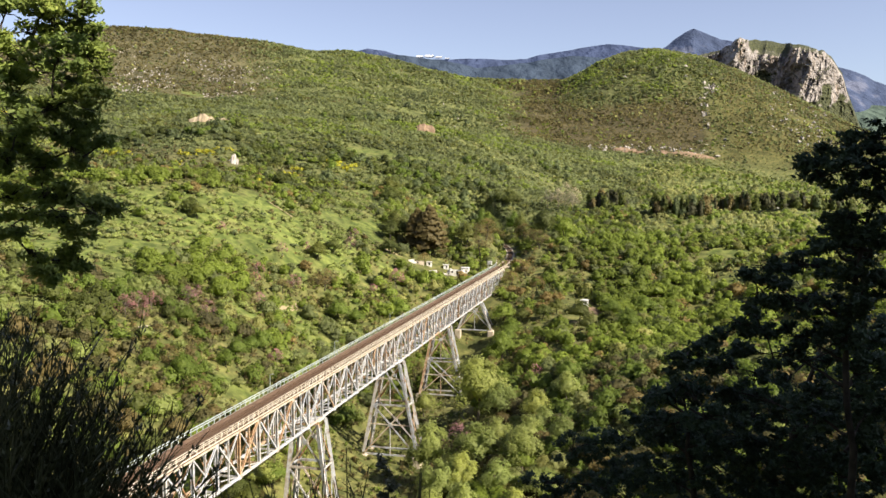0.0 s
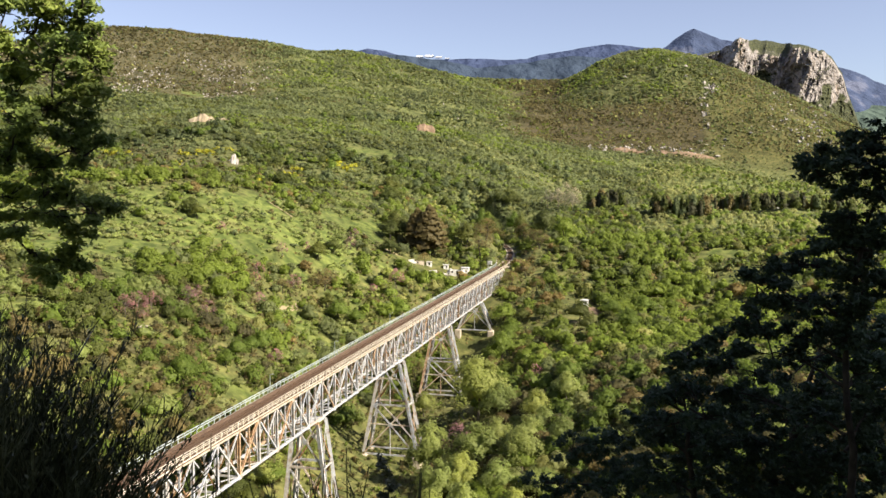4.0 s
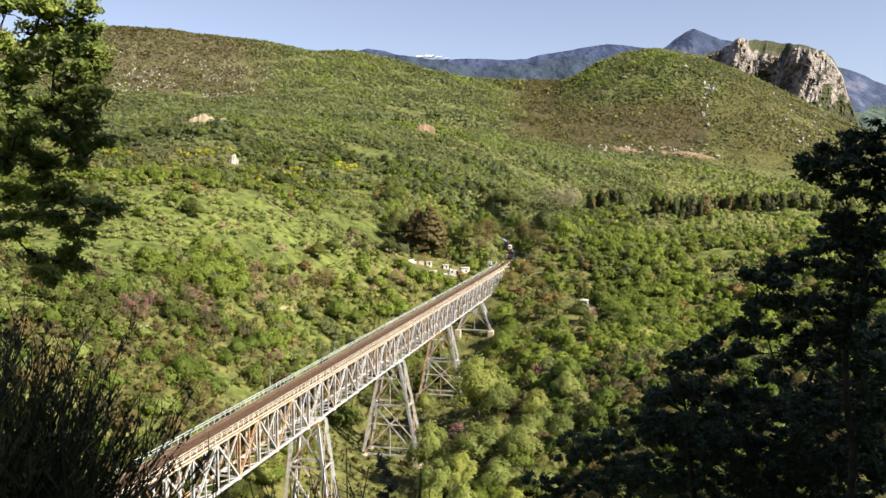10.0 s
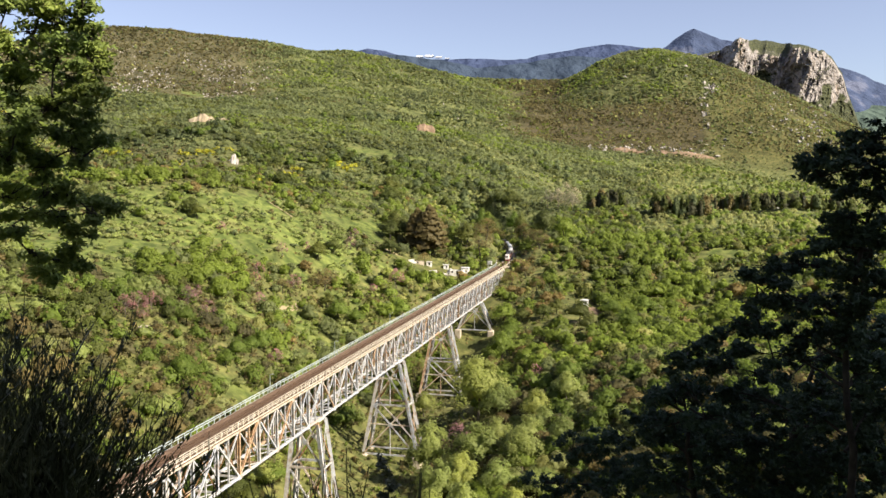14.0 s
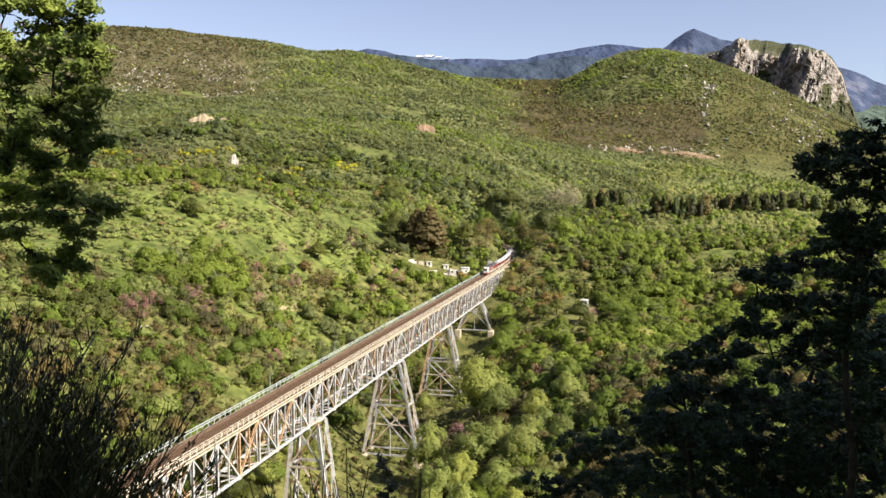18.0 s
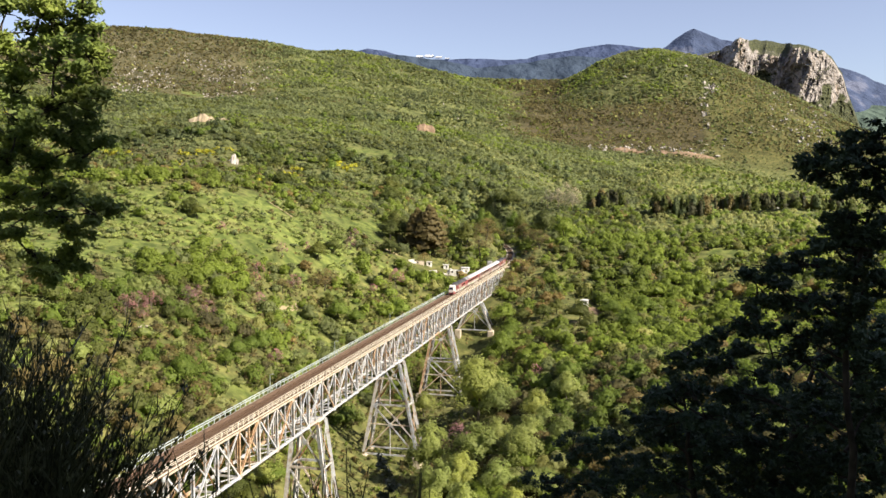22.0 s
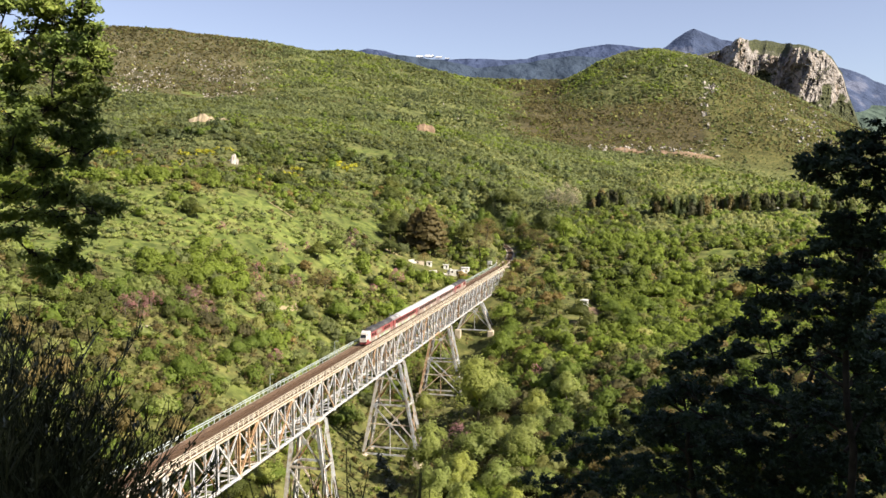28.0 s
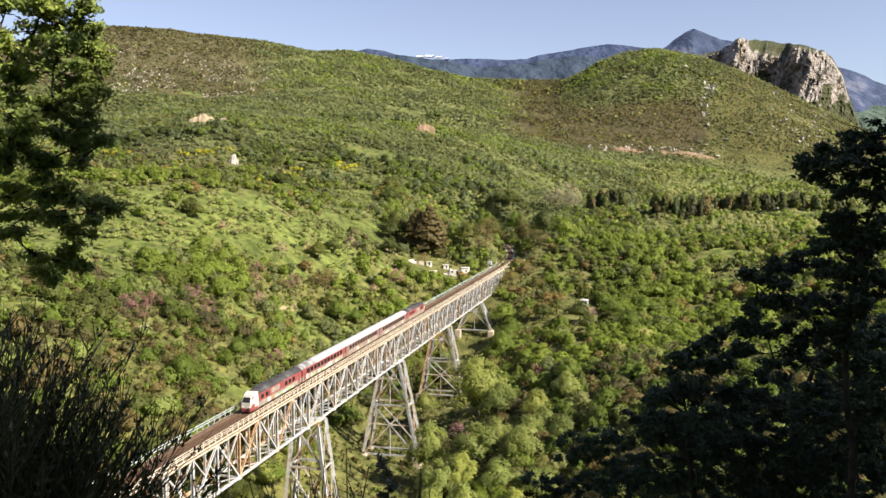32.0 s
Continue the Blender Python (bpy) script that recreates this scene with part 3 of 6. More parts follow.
BALLS = {k: (v, f[v[f].mean(1)[:, 2] > -0.62 if k > 8 else v[f].mean(1)[:, 2] > 0]) for k, (v, f) in BALLS.items()}


def cores(rng, centre, radii, sides, ldir, rough=0.22):
    """The closed inner leaf mass of each crown: lumpy, of loose facets that each take their own tone."""
    base, tri = BALLS[sides]
    n = len(centre)
    near = np.clip(np.einsum("vc,nlc->nvl", base, ldir).max(-1), 0, 1)[..., None]
    r = (0.54 + 0.28 * near ** (8 if ldir.shape[1] < 30 else 40)) * (1 - rough * rng.random((n, len(base), 1)))
    d = tapered(base[None] * r)
    v = (centre[:, None, :] + d * radii[:, None, :])[:, tri].reshape(-1, 3)
    soft = np.repeat(base[tri].mean(1)[None] * 0.75 + 0.25 * rng.normal(size=(n, len(tri), 3)), 3, axis=1).reshape(-1, 3)
    return v, np.arange(len(v)).reshape(-1, 3), soft


def wood(name, rng, x, y, radius, tall, species, label, category="woods", sink=0.3, grain=0.00125, full=4.6, lift=0.0):
    """Many crowns in one mesh. Leaf clumps are coarser far off; a crown has as many as its size asks for."""
    z = land(x, y)
    leaf = grain * np.hypot(x, y) * np.clip(radius / 1.5, 0.8, 1.15)
    want = full * (0.5 * (radius + 0.5 * tall) / leaf) ** 2
    steps = [6, 12, 24, 46, 88, 165, 300, 500]
    level = np.clip(np.searchsorted(steps, want * 0.75), 0, len(steps) - 1)
    verts, faces, domes, kinds, tones, base = [], [], [], [], [], 0
    shade = lift + rng.random(len(x)) * (0.66 - lift)
    for k, count in enumerate(steps):
        i = np.flatnonzero(level == k)
        if not len(i):
            continue
        radii = np.stack([radius[i] * (0.85 + 0.3 * rng.random(len(i))), radius[i] * (0.85 + 0.3 * rng.random(len(i))), tall[i] * 0.5], -1)
        ldir = boughs(rng, len(i), (3, 4, 5, 7, 9, 12, 17, 24)[k])
        centre = np.stack([x[i], y[i], z[i] + tall[i] * (0.5 - sink * 0.3)], -1)
        v, f, dome = leaf_cards(rng, centre, radii, count, leaf[i], ldir, 3)
        sides = 8 if k < 4 else 80
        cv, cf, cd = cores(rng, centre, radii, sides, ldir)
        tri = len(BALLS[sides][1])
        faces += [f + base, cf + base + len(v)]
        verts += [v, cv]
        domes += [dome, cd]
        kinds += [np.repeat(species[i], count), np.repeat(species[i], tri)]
        # cores get 0.6 of the tone: shade inside the crown put into colour
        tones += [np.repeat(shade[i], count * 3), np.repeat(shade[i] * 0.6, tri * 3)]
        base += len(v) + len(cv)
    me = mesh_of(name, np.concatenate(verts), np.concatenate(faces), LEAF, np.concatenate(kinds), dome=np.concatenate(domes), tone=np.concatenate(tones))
    tagged(new(name, me), label, category, kind="stuff")


def spread(rng, n, near, far, half=0.56):
    """Random places in the wedge of land before the eye, evenly over the ground."""
    y = np.sqrt(rng.random(n) * (far ** 2 - near ** 2) + near ** 2)
    return (rng.random(n) * 2 - 1) * half * y, y


def clear(x, y):
    """True where trees may stand: off the bridge, the railway, the meadow's houses and paths."""
    dx, dy = x - SIDE * math.cos(PHI), y + SIDE * math.sin(PHI)
    s, lat = dx * math.sin(PHI) + dy * math.cos(PHI), dx * math.cos(PHI) - dy * math.sin(PHI)
    near_towers, low_span, abutment = (s > 130) & (s < 262), (s > 292) & (s < 352), s > 352
    west = np.where(near_towers, -13.0, np.where(abutment, -3.6, -6.0))
    east = np.where(near_towers, 17.0, np.where(low_span, 11.0, np.where(abutment, 4.2, 7.0)))
    ok = ~((lat > west) & (lat < east) & (s < S_FAR + 4))
    for a, b in zip(RAIL_X, RAIL_Y):
        ok &= np.hypot(x - a, y - b) > 5.0
    for a, b, r in CLEARINGS + GRASSY:
        ok &= np.hypot(x - a, y - b) > r
    return ok


CLEARINGS = [(60, 338, 7), (58.5, 352, 9), (57, 343, 9), (54, 333, 8), (52, 325, 7), (3, 391, 5), (-8, 392, 6), (-15, 394, 6), (-5, 404, 8), (6, 400, 7), (-10, 398, 7), (4, 395, 6), (13, 402, 4), (-212, 727, 11), (-200, 728, 11), (-190, 734, 6), (-148, 599, 6), (-20, 838, 12), (-12, 840, 10), (-222, 622, 6)]
BROOM_PATCHES = [(-181, 606, 8, 5), (-172, 617, 10, 6), (-160, 634, 12, 6), (-118, 550, 5, 4), (-112, 572, 5, 6), (-107, 592, 5, 7), (-104, 612, 6, 5), (-56, 569, 5, 4), (-75, 640, 12, 8)]      # yellow flowering broom
GRASSY = [(-49, 206, 6), (-45, 214, 7), (-34, 225, 9), (-22, 227, 10), (-14, 248, 10), (-17, 205, 9), (-28, 252, 8), (-6, 276, 8), (-8, 232, 7)]     # open grass round the towers
# x, y and radius of trees that stand out by their colour
STANDING = {
    PINK: [(-83.6, 221.0, 2.7), (-82.2, 225.8, 2.7), (-80.0, 231.5, 2.3), (-75.0, 247.4, 2.6), (-69.6, 248.5, 2.3), (-67.7, 309.8, 2.1), (-67.2, 301.5, 1.8), (-63.4, 333.4, 2.0),
           (-41.1, 391.8, 2.1), (-40.9, 372.7, 2.5), (-55.7, 348.2, 2.1), (-19.8, 359.1, 3.2), (-28.5, 342.4, 1.8), (-56.0, 315.8, 2.7), (-49.1, 245.2, 2.1), (-85.7, 327.3, 1.7),
           (-76.9, 263.9, 1.6), (-62.5, 285.3, 2.3), (4.2, 222, 3.6), (-79.2, 222.2, 1.9), (13.5, 268, 2.2), (29, 262, 2.0)],
    FRESH: [(-64.5, 205.5, 3.0), (24.2, 338.6, 5.0), (26.6, 325.9, 4.3), (-56.4, 229.3, 3.4), (-55.3, 241.6, 2.9), (-57.6, 222.0, 2.7), (-70.9, 231.7, 2.8), (-38.7, 312.6, 4.2),
            (-32.8, 316.0, 3.4), (-16.6, 332.4, 4.4), (84.5, 352.7, 4.7), (68.3, 310.8, 4.6), (68.2, 342.2, 4.1)],
    DARK: [(52.8, 325.4, 5.6), (52.9, 306.7, 3.7), (-106.4, 553.8, 5.2), (-36.8, 587.5, 6.3), (-32.3, 577.6, 5.4), (-98.8, 331.6, 3.8), (-95.8, 330.1, 3.2), (-131.7, 317.0, 4.2), (39.4, 332.7, 3.5),
           (31.8, 334.8, 3.1), (45.7, 337.9, 3.2), (-43.6, 317.6, 2.8), (-39.5, 338.1, 2.3), (-26.1, 416.0, 5.5), (-19.6, 425.5, 5.1), (50.7, 628.7, 6.7), (-24.7, 392.8, 4.2),
           (-52.2, 348.3, 4.2), (-46.8, 360.3, 3.8)],
    BARE: [(84, 622, 5.5), (90, 628, 6.0), (96, 622, 5.0), (78, 630, 4.5), (93, 612, 4.6)],
    BROWN: [(23.2, 456.0, 6.7), (36.5, 568.5, 6.1), (49.1, 502.8, 6.0), (49.1, 429.5, 4.6), (38.1, 389.0, 4.2), (30.7, 378.3, 3.5),
            (41.2, 369.8, 3.5), (-46.2, 329.1, 4.4), (-49.2, 327.1, 3.3), (-58.7, 307.6, 2.9), (17.0, 293.0, 3.1), (-67.2, 205.3, 2.7), (-73.5, 216.4, 2.3), (-65.7, 219.2, 2.3), (-9.1, 399.8, 3.2)]}


def apart(x, y):
    """True away from the trees that stand out, and from the ground just before them."""
    ok = np.ones(len(x), bool)
    for a, b, r in [p for places in STANDING.values() for p in places]:
        ok &= (np.hypot(x - a, y - b) > r * 1.1 + 0.8) & (np.hypot(x - a * 0.98, y - b * 0.98) > r + 0.8)
    return ok


rng = np.random.default_rng(7)

# far hills: closed oak scrub in a hazed green, brown heath, a grassy slope with few bushes
x, y = spread(rng, 82000, 560, 1760)
extra = spread(rng, 22000, 560, 1000)
heather = spread(rng, 34000, 1060, 1640)
east = heather[0] > 0.04 * heather[1]
x, y = np.concatenate([x, extra[0], heather[0][east]]), np.concatenate([y, extra[1], heather[1][east]])
meadow, grove, heath, top, slope = zones(x, y)
u = rng.random(len(x))
keep = (value_noise(x, y, 85, 36) + 0.6 * value_noise(x, y, 38, 37) + 1.2 * rng.random(len(x)) > -0.30) & (u > 0.96 * meadow) & (u > 0.15 * top) & (u > 0.15 * slope) & clear(x, y) & (grove < 0.75)
x, y, heath, top, slope = x[keep], y[keep], heath[keep], top[keep], slope[keep]
n = len(x)
patch = value_noise(x, y, 110, 31) + 0.5 * value_noise(x, y, 45, 30)
pick = 0.55 * rng.random(n) + 0.45 * (0.5 + 0.7 * value_noise(x, y, 32, 42))
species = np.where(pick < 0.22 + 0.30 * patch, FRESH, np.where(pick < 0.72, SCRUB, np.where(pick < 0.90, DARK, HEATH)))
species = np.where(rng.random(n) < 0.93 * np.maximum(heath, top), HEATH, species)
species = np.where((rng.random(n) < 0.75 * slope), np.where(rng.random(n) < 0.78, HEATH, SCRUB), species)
species = np.where((rng.random(n) < 0.02), OLIVE, species)
yellow = (value_noise(x, y, 45, 32) > 0.74) & (x < -60) & (y < 800) & (rng.random(n) < 0.6)
for a, b, u, v in BROOM_PATCHES:
    yellow |= (np.hypot((x - a) / u, (y - b) / v) + 0.4 * rng.random(n) < 1.15) & (rng.random(n) < 0.93)
species = np.where(yellow, YELLOW, species)
low = species == HEATH
radius = (1.0 + 1.8 * rng.random(n) ** 2.5) * (1 + 0.50 * np.clip((980 - y) / 400, 0, 1)) * np.where(low, 0.68, 1.0) * (0.8 + 0.0004 * y) * (1 - 0.30 * slope)
# the lift pales the tones, again haze put into the scrub's colour
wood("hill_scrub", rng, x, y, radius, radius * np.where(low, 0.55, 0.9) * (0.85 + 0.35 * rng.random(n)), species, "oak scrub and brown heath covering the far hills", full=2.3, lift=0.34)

# olive grove on the plain
gx, gy = np.meshgrid(np.arange(70, 640, 6.7), np.arange(430, 1090, 7.7))
x, y = gx.ravel() + rng.normal(size=gx.size) * 1.6, gy.ravel() + rng.normal(size=gx.size) * 1.6
keep = (zones(x, y)[1] > 0.35) & (np.abs(x) < 0.57 * y) & (rng.random(len(x)) < 0.92) & clear(x, y)
keep &= ~((y > 727) & (y < 757) & (x > 215))
x, y = x[keep], y[keep]
n = len(x)
pick = rng.random(n) + 0.45 * value_noise(x, y, 60, 29)
species = np.where(pick < 0.55, OLIVE, np.where(pick < 0.85, FRESH, np.where(pick < 1.0, SCRUB, DARK)))
radius = 1.7 + 1.3 * rng.random(n) ** 1.5 + np.where((species == FRESH) | (species == DARK), 0.5, 0.0)
wood("olive_grove", rng, x, y, radius, radius * (1.6 + 0.3 * rng.random(n)), species,
     "rows of grey-green olive trees on the plain", "olive grove")

# middle distance: dense oak groups, drab thickets and mixed trees between
OAK_GROUPS = [(-94, 262, 16, 14), (-76, 276, 12, 10), (-80, 297, 17, 15), (-86, 243, 14, 16), (-71, 291, 11, 10), (-55, 231, 7, 12), (-35, 316, 11, 6), (-19, 330, 8, 7), (82, 351, 19, 48),
              (111, 361, 17, 34), (107, 405, 17, 12), (86, 419, 20, 30), (72, 271, 12, 40), (118, 340, 14, 24)]
THICKETS = [(-56, 316, 11, 12), (-66, 224, 12, 12), (41, 230, 18, 30), (36, 398, 11, 50), (40, 336, 9, 14), (-50, 331, 9, 9), (-64, 195, 8, 10), (-190, 527, 16, 14), (-168, 545, 18, 12), (-142, 548, 14, 12), (-64, 255, 8, 14)]
x, y = spread(rng, 9000, 255, 590)
meadow, grove, heath, top, slope = zones(x, y)
oaks, drab = inside(x, y, OAK_GROUPS), inside(x, y, THICKETS)
keep = (rng.random(len(x)) > 0.98 * meadow) & clear(x, y) & apart(x, y) & (grove < 0.4) & ((x > 0.02 * y) | (y > 430) | (oaks > 0.3) | (rng.random(len(x)) < 0.92))
x, y, top, oaks, drab = x[keep], y[keep], top[keep], oaks[keep], drab[keep]
n = len(x)
patch = value_noise(x, y, 60, 33)
pick = rng.random(n)
species = np.where(pick < 0.55 + 0.25 * patch, FRESH, np.where(pick < 0.74, SCRUB, np.where(pick < 0.84, DARK, np.where(pick < 0.90, HEATH, np.where(pick < 0.94, BROWN, np.where(pick < 0.97, PALE, OLIVE))))))
species = np.where(rng.random(n) < 0.75 * drab, np.array([BROWN, HEATH, OLIVE, SCRUB])[rng.integers(0, 4, n)], species)
species = np.where(rng.random(n) < 0.85 * oaks, FRESH, species)
species = np.where(rng.random(n) < 0.6 * top, HEATH, species)
species = np.where((value_noise(x, y, 26, 34) > 0.62) & (x < -60) & (y > 440) & (rng.random(n) < 0.5), YELLOW, species)
for a, b, u, v in BROOM_PATCHES:
    species = np.where((np.hypot((x - a) / u, (y - b) / v) + 0.5 * rng.random(n) < 1.15) & (rng.random(n) < 0.8), YELLOW, species)
radius = 1.6 + 2.2 * rng.random(n) ** 1.5 + 0.8 * oaks - 0.3 * drab
radius = np.where((species == YELLOW) | (species == HEATH), radius * 0.6, radius)
wood("valley_wood", rng, x, y, radius, radius * (1.35 + 0.55 * rng.random(n)), species,
     "mixed green oak wood with brown and grey-green trees", full=3.8)

# darker belts and clumps of taller oaks on the far slopes
BELTS = [(-131, 630, 23, 30, 44), (-77, 663, 20, 22, 30), (-36, 651, 20, 22, 40), (-12, 634, 14, 16, 30), (-104, 556, 8, 10, 10), (-36, 584, 6, 9, 10), (-234, 628, 13, 32, 20), (-179, 698, 13, 38, 26),
         (-199, 664, 18, 23, 18), (-88, 592, 12, 12, 10), (37, 728, 29, 42, 34), (111, 854, 28, 26, 24), (-86, 900, 36, 60, 26), (-18, 1141, 53, 22, 20), (0, 600, 20, 18, 26), (20, 640, 22, 20, 26)]      # x, y, half width, half depth, trees
x = np.concatenate([rng.normal(a, u * 0.55, n) for a, b, u, v, n in BELTS])
y = np.concatenate([rng.normal(b, v * 0.55, n) for a, b, u, v, n in BELTS])
keep = clear(x, y) & (inside(x, y, LAWNS) < 0.3)
x, y = x[keep], y[keep]
n = len(x)
species = np.where(rng.random(n) < 0.45, DARK, np.where(rng.random(n) < 0.6, SCRUB, FRESH))
radius = 2.3 + 2.4 * rng.random(n)
wood("tree_belts", rng, x, y, radius, radius * (1.5 + 0.5 * rng.random(n)), species,
     "dark clumps and belts of taller oaks on the far slopes")

# round bushes on the meadow, in loose drifts with open grass between
x, y = spread(rng, 24000, 200, 590)
keep = (inside(x, y, MEADOWS + GLADES) > 0.4) & clear(x, y) & (value_noise(x, y, 17, 35) + 0.7 * value_noise(x, y, 40, 43) + 0.7 * rng.random(len(x)) > 0.16)
x, y = x[keep], y[keep]
n = len(x)
pick = rng.random(n)
species = np.where(pick < 0.34, PALE, np.where(pick < 0.82, OLIVE, np.where(pick < 0.90, FRESH, np.where(pick < 0.97, SCRUB, BROWN))))
radius = 0.5 + 1.7 * rng.random(n) ** 1.6
wood("meadow_bushes", rng, x, y, radius, radius * (0.85 + 0.3 * rng.random(n)), species,
     "round pale green bushes scattered over the meadow", "bushes", lift=0.42, grain=0.00105, full=6.0)

# pines and cypresses across the plain: x0, x1, y0, y1, height, trees
PINES = [(105, 128, 596, 606, 11, 34), (138, 151, 556, 564, 11.5, 14), (150, 177, 552, 562, 12.5, 26), (226, 262, 734, 746, 13, 40), (258, 271, 728, 736, 15, 12), (272, 312, 733, 745, 12.5, 34), (318, 372, 748, 772, 12.5, 40)]
x = np.concatenate([rng.uniform(a, b, n) for a, b, c, d, h, n in PINES])
y = np.concatenate([rng.uniform(c, d, n) for a, b, c, d, h, n in PINES])
tall = np.concatenate([h * rng.uniform(0.8, 1.5, n) for a, b, c, d, h, n in PINES])
n = len(x)
pick = rng.random(n) + 0.3 * value_noise(x, y, 20, 44)
species = np.where(pick < 0.32, NEEDLE, np.where(pick < 0.66, DARK, np.where(pick < 0.9, BROWN, SCRUB)))
wood("pine_belt", rng, x, y, np.where(rng.random(n) < 0.3, 1.1, 2.9) + 1.4 * rng.random(n), tall, species, "dark belt of pines and cypresses across the plain", "pine trees")


# ---- the railway bridge ----
PANEL, SPAN = 7.29, 58.32
TOWER_S = [160.2 + SPAN * k for k in range(-1, 5)]          # near legs of each tower
TRUSS_X, TOP_Z, LOW_Z = 2.1, -0.95, -8.6
bridge = thing("railway_bridge", on_track(0), "long steel truss railway bridge in flaking white paint on lattice towers", "bridge")


def bridge_deck():
    deck = part("deck", box_of(-2.55, S_NEAR - 4, -0.62, 2.6, S_FAR, -0.30), TIMBER, bridge, "brown weathered timber deck")
    one = shared(box_of(-1.32, 0, -0.30, 1.32, 0.26, -0.15), "sleeper", TIMBER)
    bm = bmesh.new()
    for k in range(int((S_FAR - S_NEAR) / 0.62)):
        s = S_NEAR + k * 0.62
        if k < 300:
            part("sleeper", one, None, deck, matrix=pose(0.04 * math.sin(k * 12.9), s, 0.008 * math.sin(k * 7.3)))
        else:
            box(bm, -1.32, s, -0.30, 1.32, s + 0.26, -0.14 + 0.02 * math.sin(k * 12.9))
    tagged(part("far_sleepers", bm, TIMBER, deck, "weathered timber sleepers"), kind="stuff")
    for side in (-1, 1):
        bm = bmesh.new()
        box(bm, side * 0.7175 - 0.035 + side * 0.035, S_NEAR - 4, -0.05, side * 0.7175 + 0.035 + side * 0.035, S_FAR, 0.0)
        box(bm, side * 0.7175 - 0.012 + side * 0.035, S_NEAR - 4, -0.13, side * 0.7175 + 0.012 + side * 0.035, S_FAR, -0.05)
        box(bm, side * 0.7175 - 0.07 + side * 0.035, S_NEAR - 4, -0.155, side * 0.7175 + 0.07 + side * 0.035, S_FAR, -0.13)
        part("rail", bm, RAIL, bridge, "brown rusty steel rail")
    for side in (-1, 1):
        part("walkway", box_of(side * 2.05 - 0.5, S_NEAR - 2, -0.28, side * 2.05 + 0.5, S_FAR, -0.22), TIMBER, bridge, "narrow plank walkway beside the track")
        part("edge_girder", box_of(side * 2.62 - 0.06, S_NEAR - 2, -0.40, side * 2.62 + 0.06, S_FAR, -0.24), STEEL if side < 0 else RAILING_CREAM, bridge)


def railing(side, material, tall):
    """A railing along one edge: posts, and two or three rails."""
    x = side * 2.62
    for z in ((tall, tall * 0.62, tall * 0.3) if side > 0 else (tall, tall * 0.55)):
        w = 0.035 if side > 0 else 0.09
        part("handrail", box_of(x - w, S_NEAR - 2, z - 0.04, x + w, S_FAR, z + 0.04), material, bridge)
    post = bmesh.new()
    box(post, -0.06, -0.06, -0.24, 0.06, 0.06, tall)
    me = bpy.data.meshes.new("railing_post")
    post.to_mesh(me)
    post.free()
    me.materials.append(material)
    k = 0
    while S_NEAR + k * 1.86 < S_FAR:
        part("railing_post", me, None, bridge, matrix=pose(x, S_NEAR + k * 1.86, 0))
        k += 1


def shared(bm, name, material):
    me = bpy.data.meshes.new(name)
    bm.to_mesh(me)
    bm.free()
    me.materials.append(material)
    return me


def truss_spans():
    """Two truss planes of one panel's pieces, repeated along the bridge."""
    zt, zl, p, x = TOP_Z, LOW_Z, PANEL, TRUSS_X
    zm = (zt + zl) / 2
    chord_top = shared(box_of(-0.2, 0, -0.2, 0.2, p, 0.14), "top_chord", STEEL_CREAM)
    chord_low = shared(box_of(-0.2, 0, -0.2, 0.2, p, 0.2), "bottom_chord", STEEL)
    post = shared(beam_of((0, 0, zl), (0, 0, zt), 0.48, 0.40), "post", STEEL)
    fall = shared(beam_of((0, 0, zt), (0, p, zl), 0.32, 0.28), "diagonal_falling", STEEL)
    rise = shared(beam_of((0, 0, zl), (0, p, zt), 0.32, 0.28), "diagonal_rising", STEEL)
    hanger_a = shared(beam_of((0, p / 2, zl), (0, p / 2, zt), 0.26, 0.22), "sub_post", STEEL)
    strut_a = shared(beam_of((0, p / 2, zm), (0, p, zt), 0.2, 0.18), "sub_strut_rising", STEEL)
    strut_b = shared(beam_of((0, p / 2, zm), (0, 0, zt), 0.2, 0.18), "sub_strut_falling", STEEL)
    cross_low = shared(beam_of((-x, 0, zl), (x, 0, zl), 0.28, 0.3), "floor_strut", STEEL)
    cross_top = shared(beam_of((-x, 0, zt), (x, 0, zt), 0.3, 0.5), "cross_girder", STEEL)
    sway_a = shared(beam_of((-x, 0, zl), (x, 0, zt), 0.16, 0.14), "sway_brace", STEEL_RUST)
    sway_b = shared(beam_of((x, 0, zl), (-x, 0, zt), 0.16, 0.14), "sway_brace_back", STEEL_RUST)
    wind_a = shared(beam_of((-x, 0, zl + 0.12), (x, p, zl + 0.12), 0.16, 0.12), "wind_brace", STEEL)
    wind_b = shared(beam_of((x, 0, zl + 0.26), (-x, p, zl + 0.26), 0.16, 0.12), "wind_brace_back", STEEL)
    gusset = shared(box_of(-0.24, -0.6, -0.5, 0.24, 0.6, 0.5, bevel=0.15), "gusset_plate", STEEL)
    first = -8
    for k in range(first, 33):
        s = TOWER_S[1] + k * p
        if s < S_NEAR - 1:
            continue
        if s + p > S_FAR + 1:
            break
        span = part("truss_panel", box_of(-2.0, s + p / 2 - 0.15, zt - 0.05, 2.0, s + p / 2 + 0.15, zt + 0.3), STEEL_RUST, bridge, "panel of the steel truss")
        for sx in (-x, x):
            for me in (chord_top, post):
                part(me.name, me, None, span, matrix=pose(sx, s, zt if me is chord_top else 0))
            part("bottom_chord", chord_low, None, span, matrix=pose(sx, s, zl))
            even = (k % 2 == 0)
            part("diagonal", fall if even else rise, None, span, matrix=pose(sx, s, 0))
            part("sub_post", hanger_a, None, span, matrix=pose(sx, s, 0))
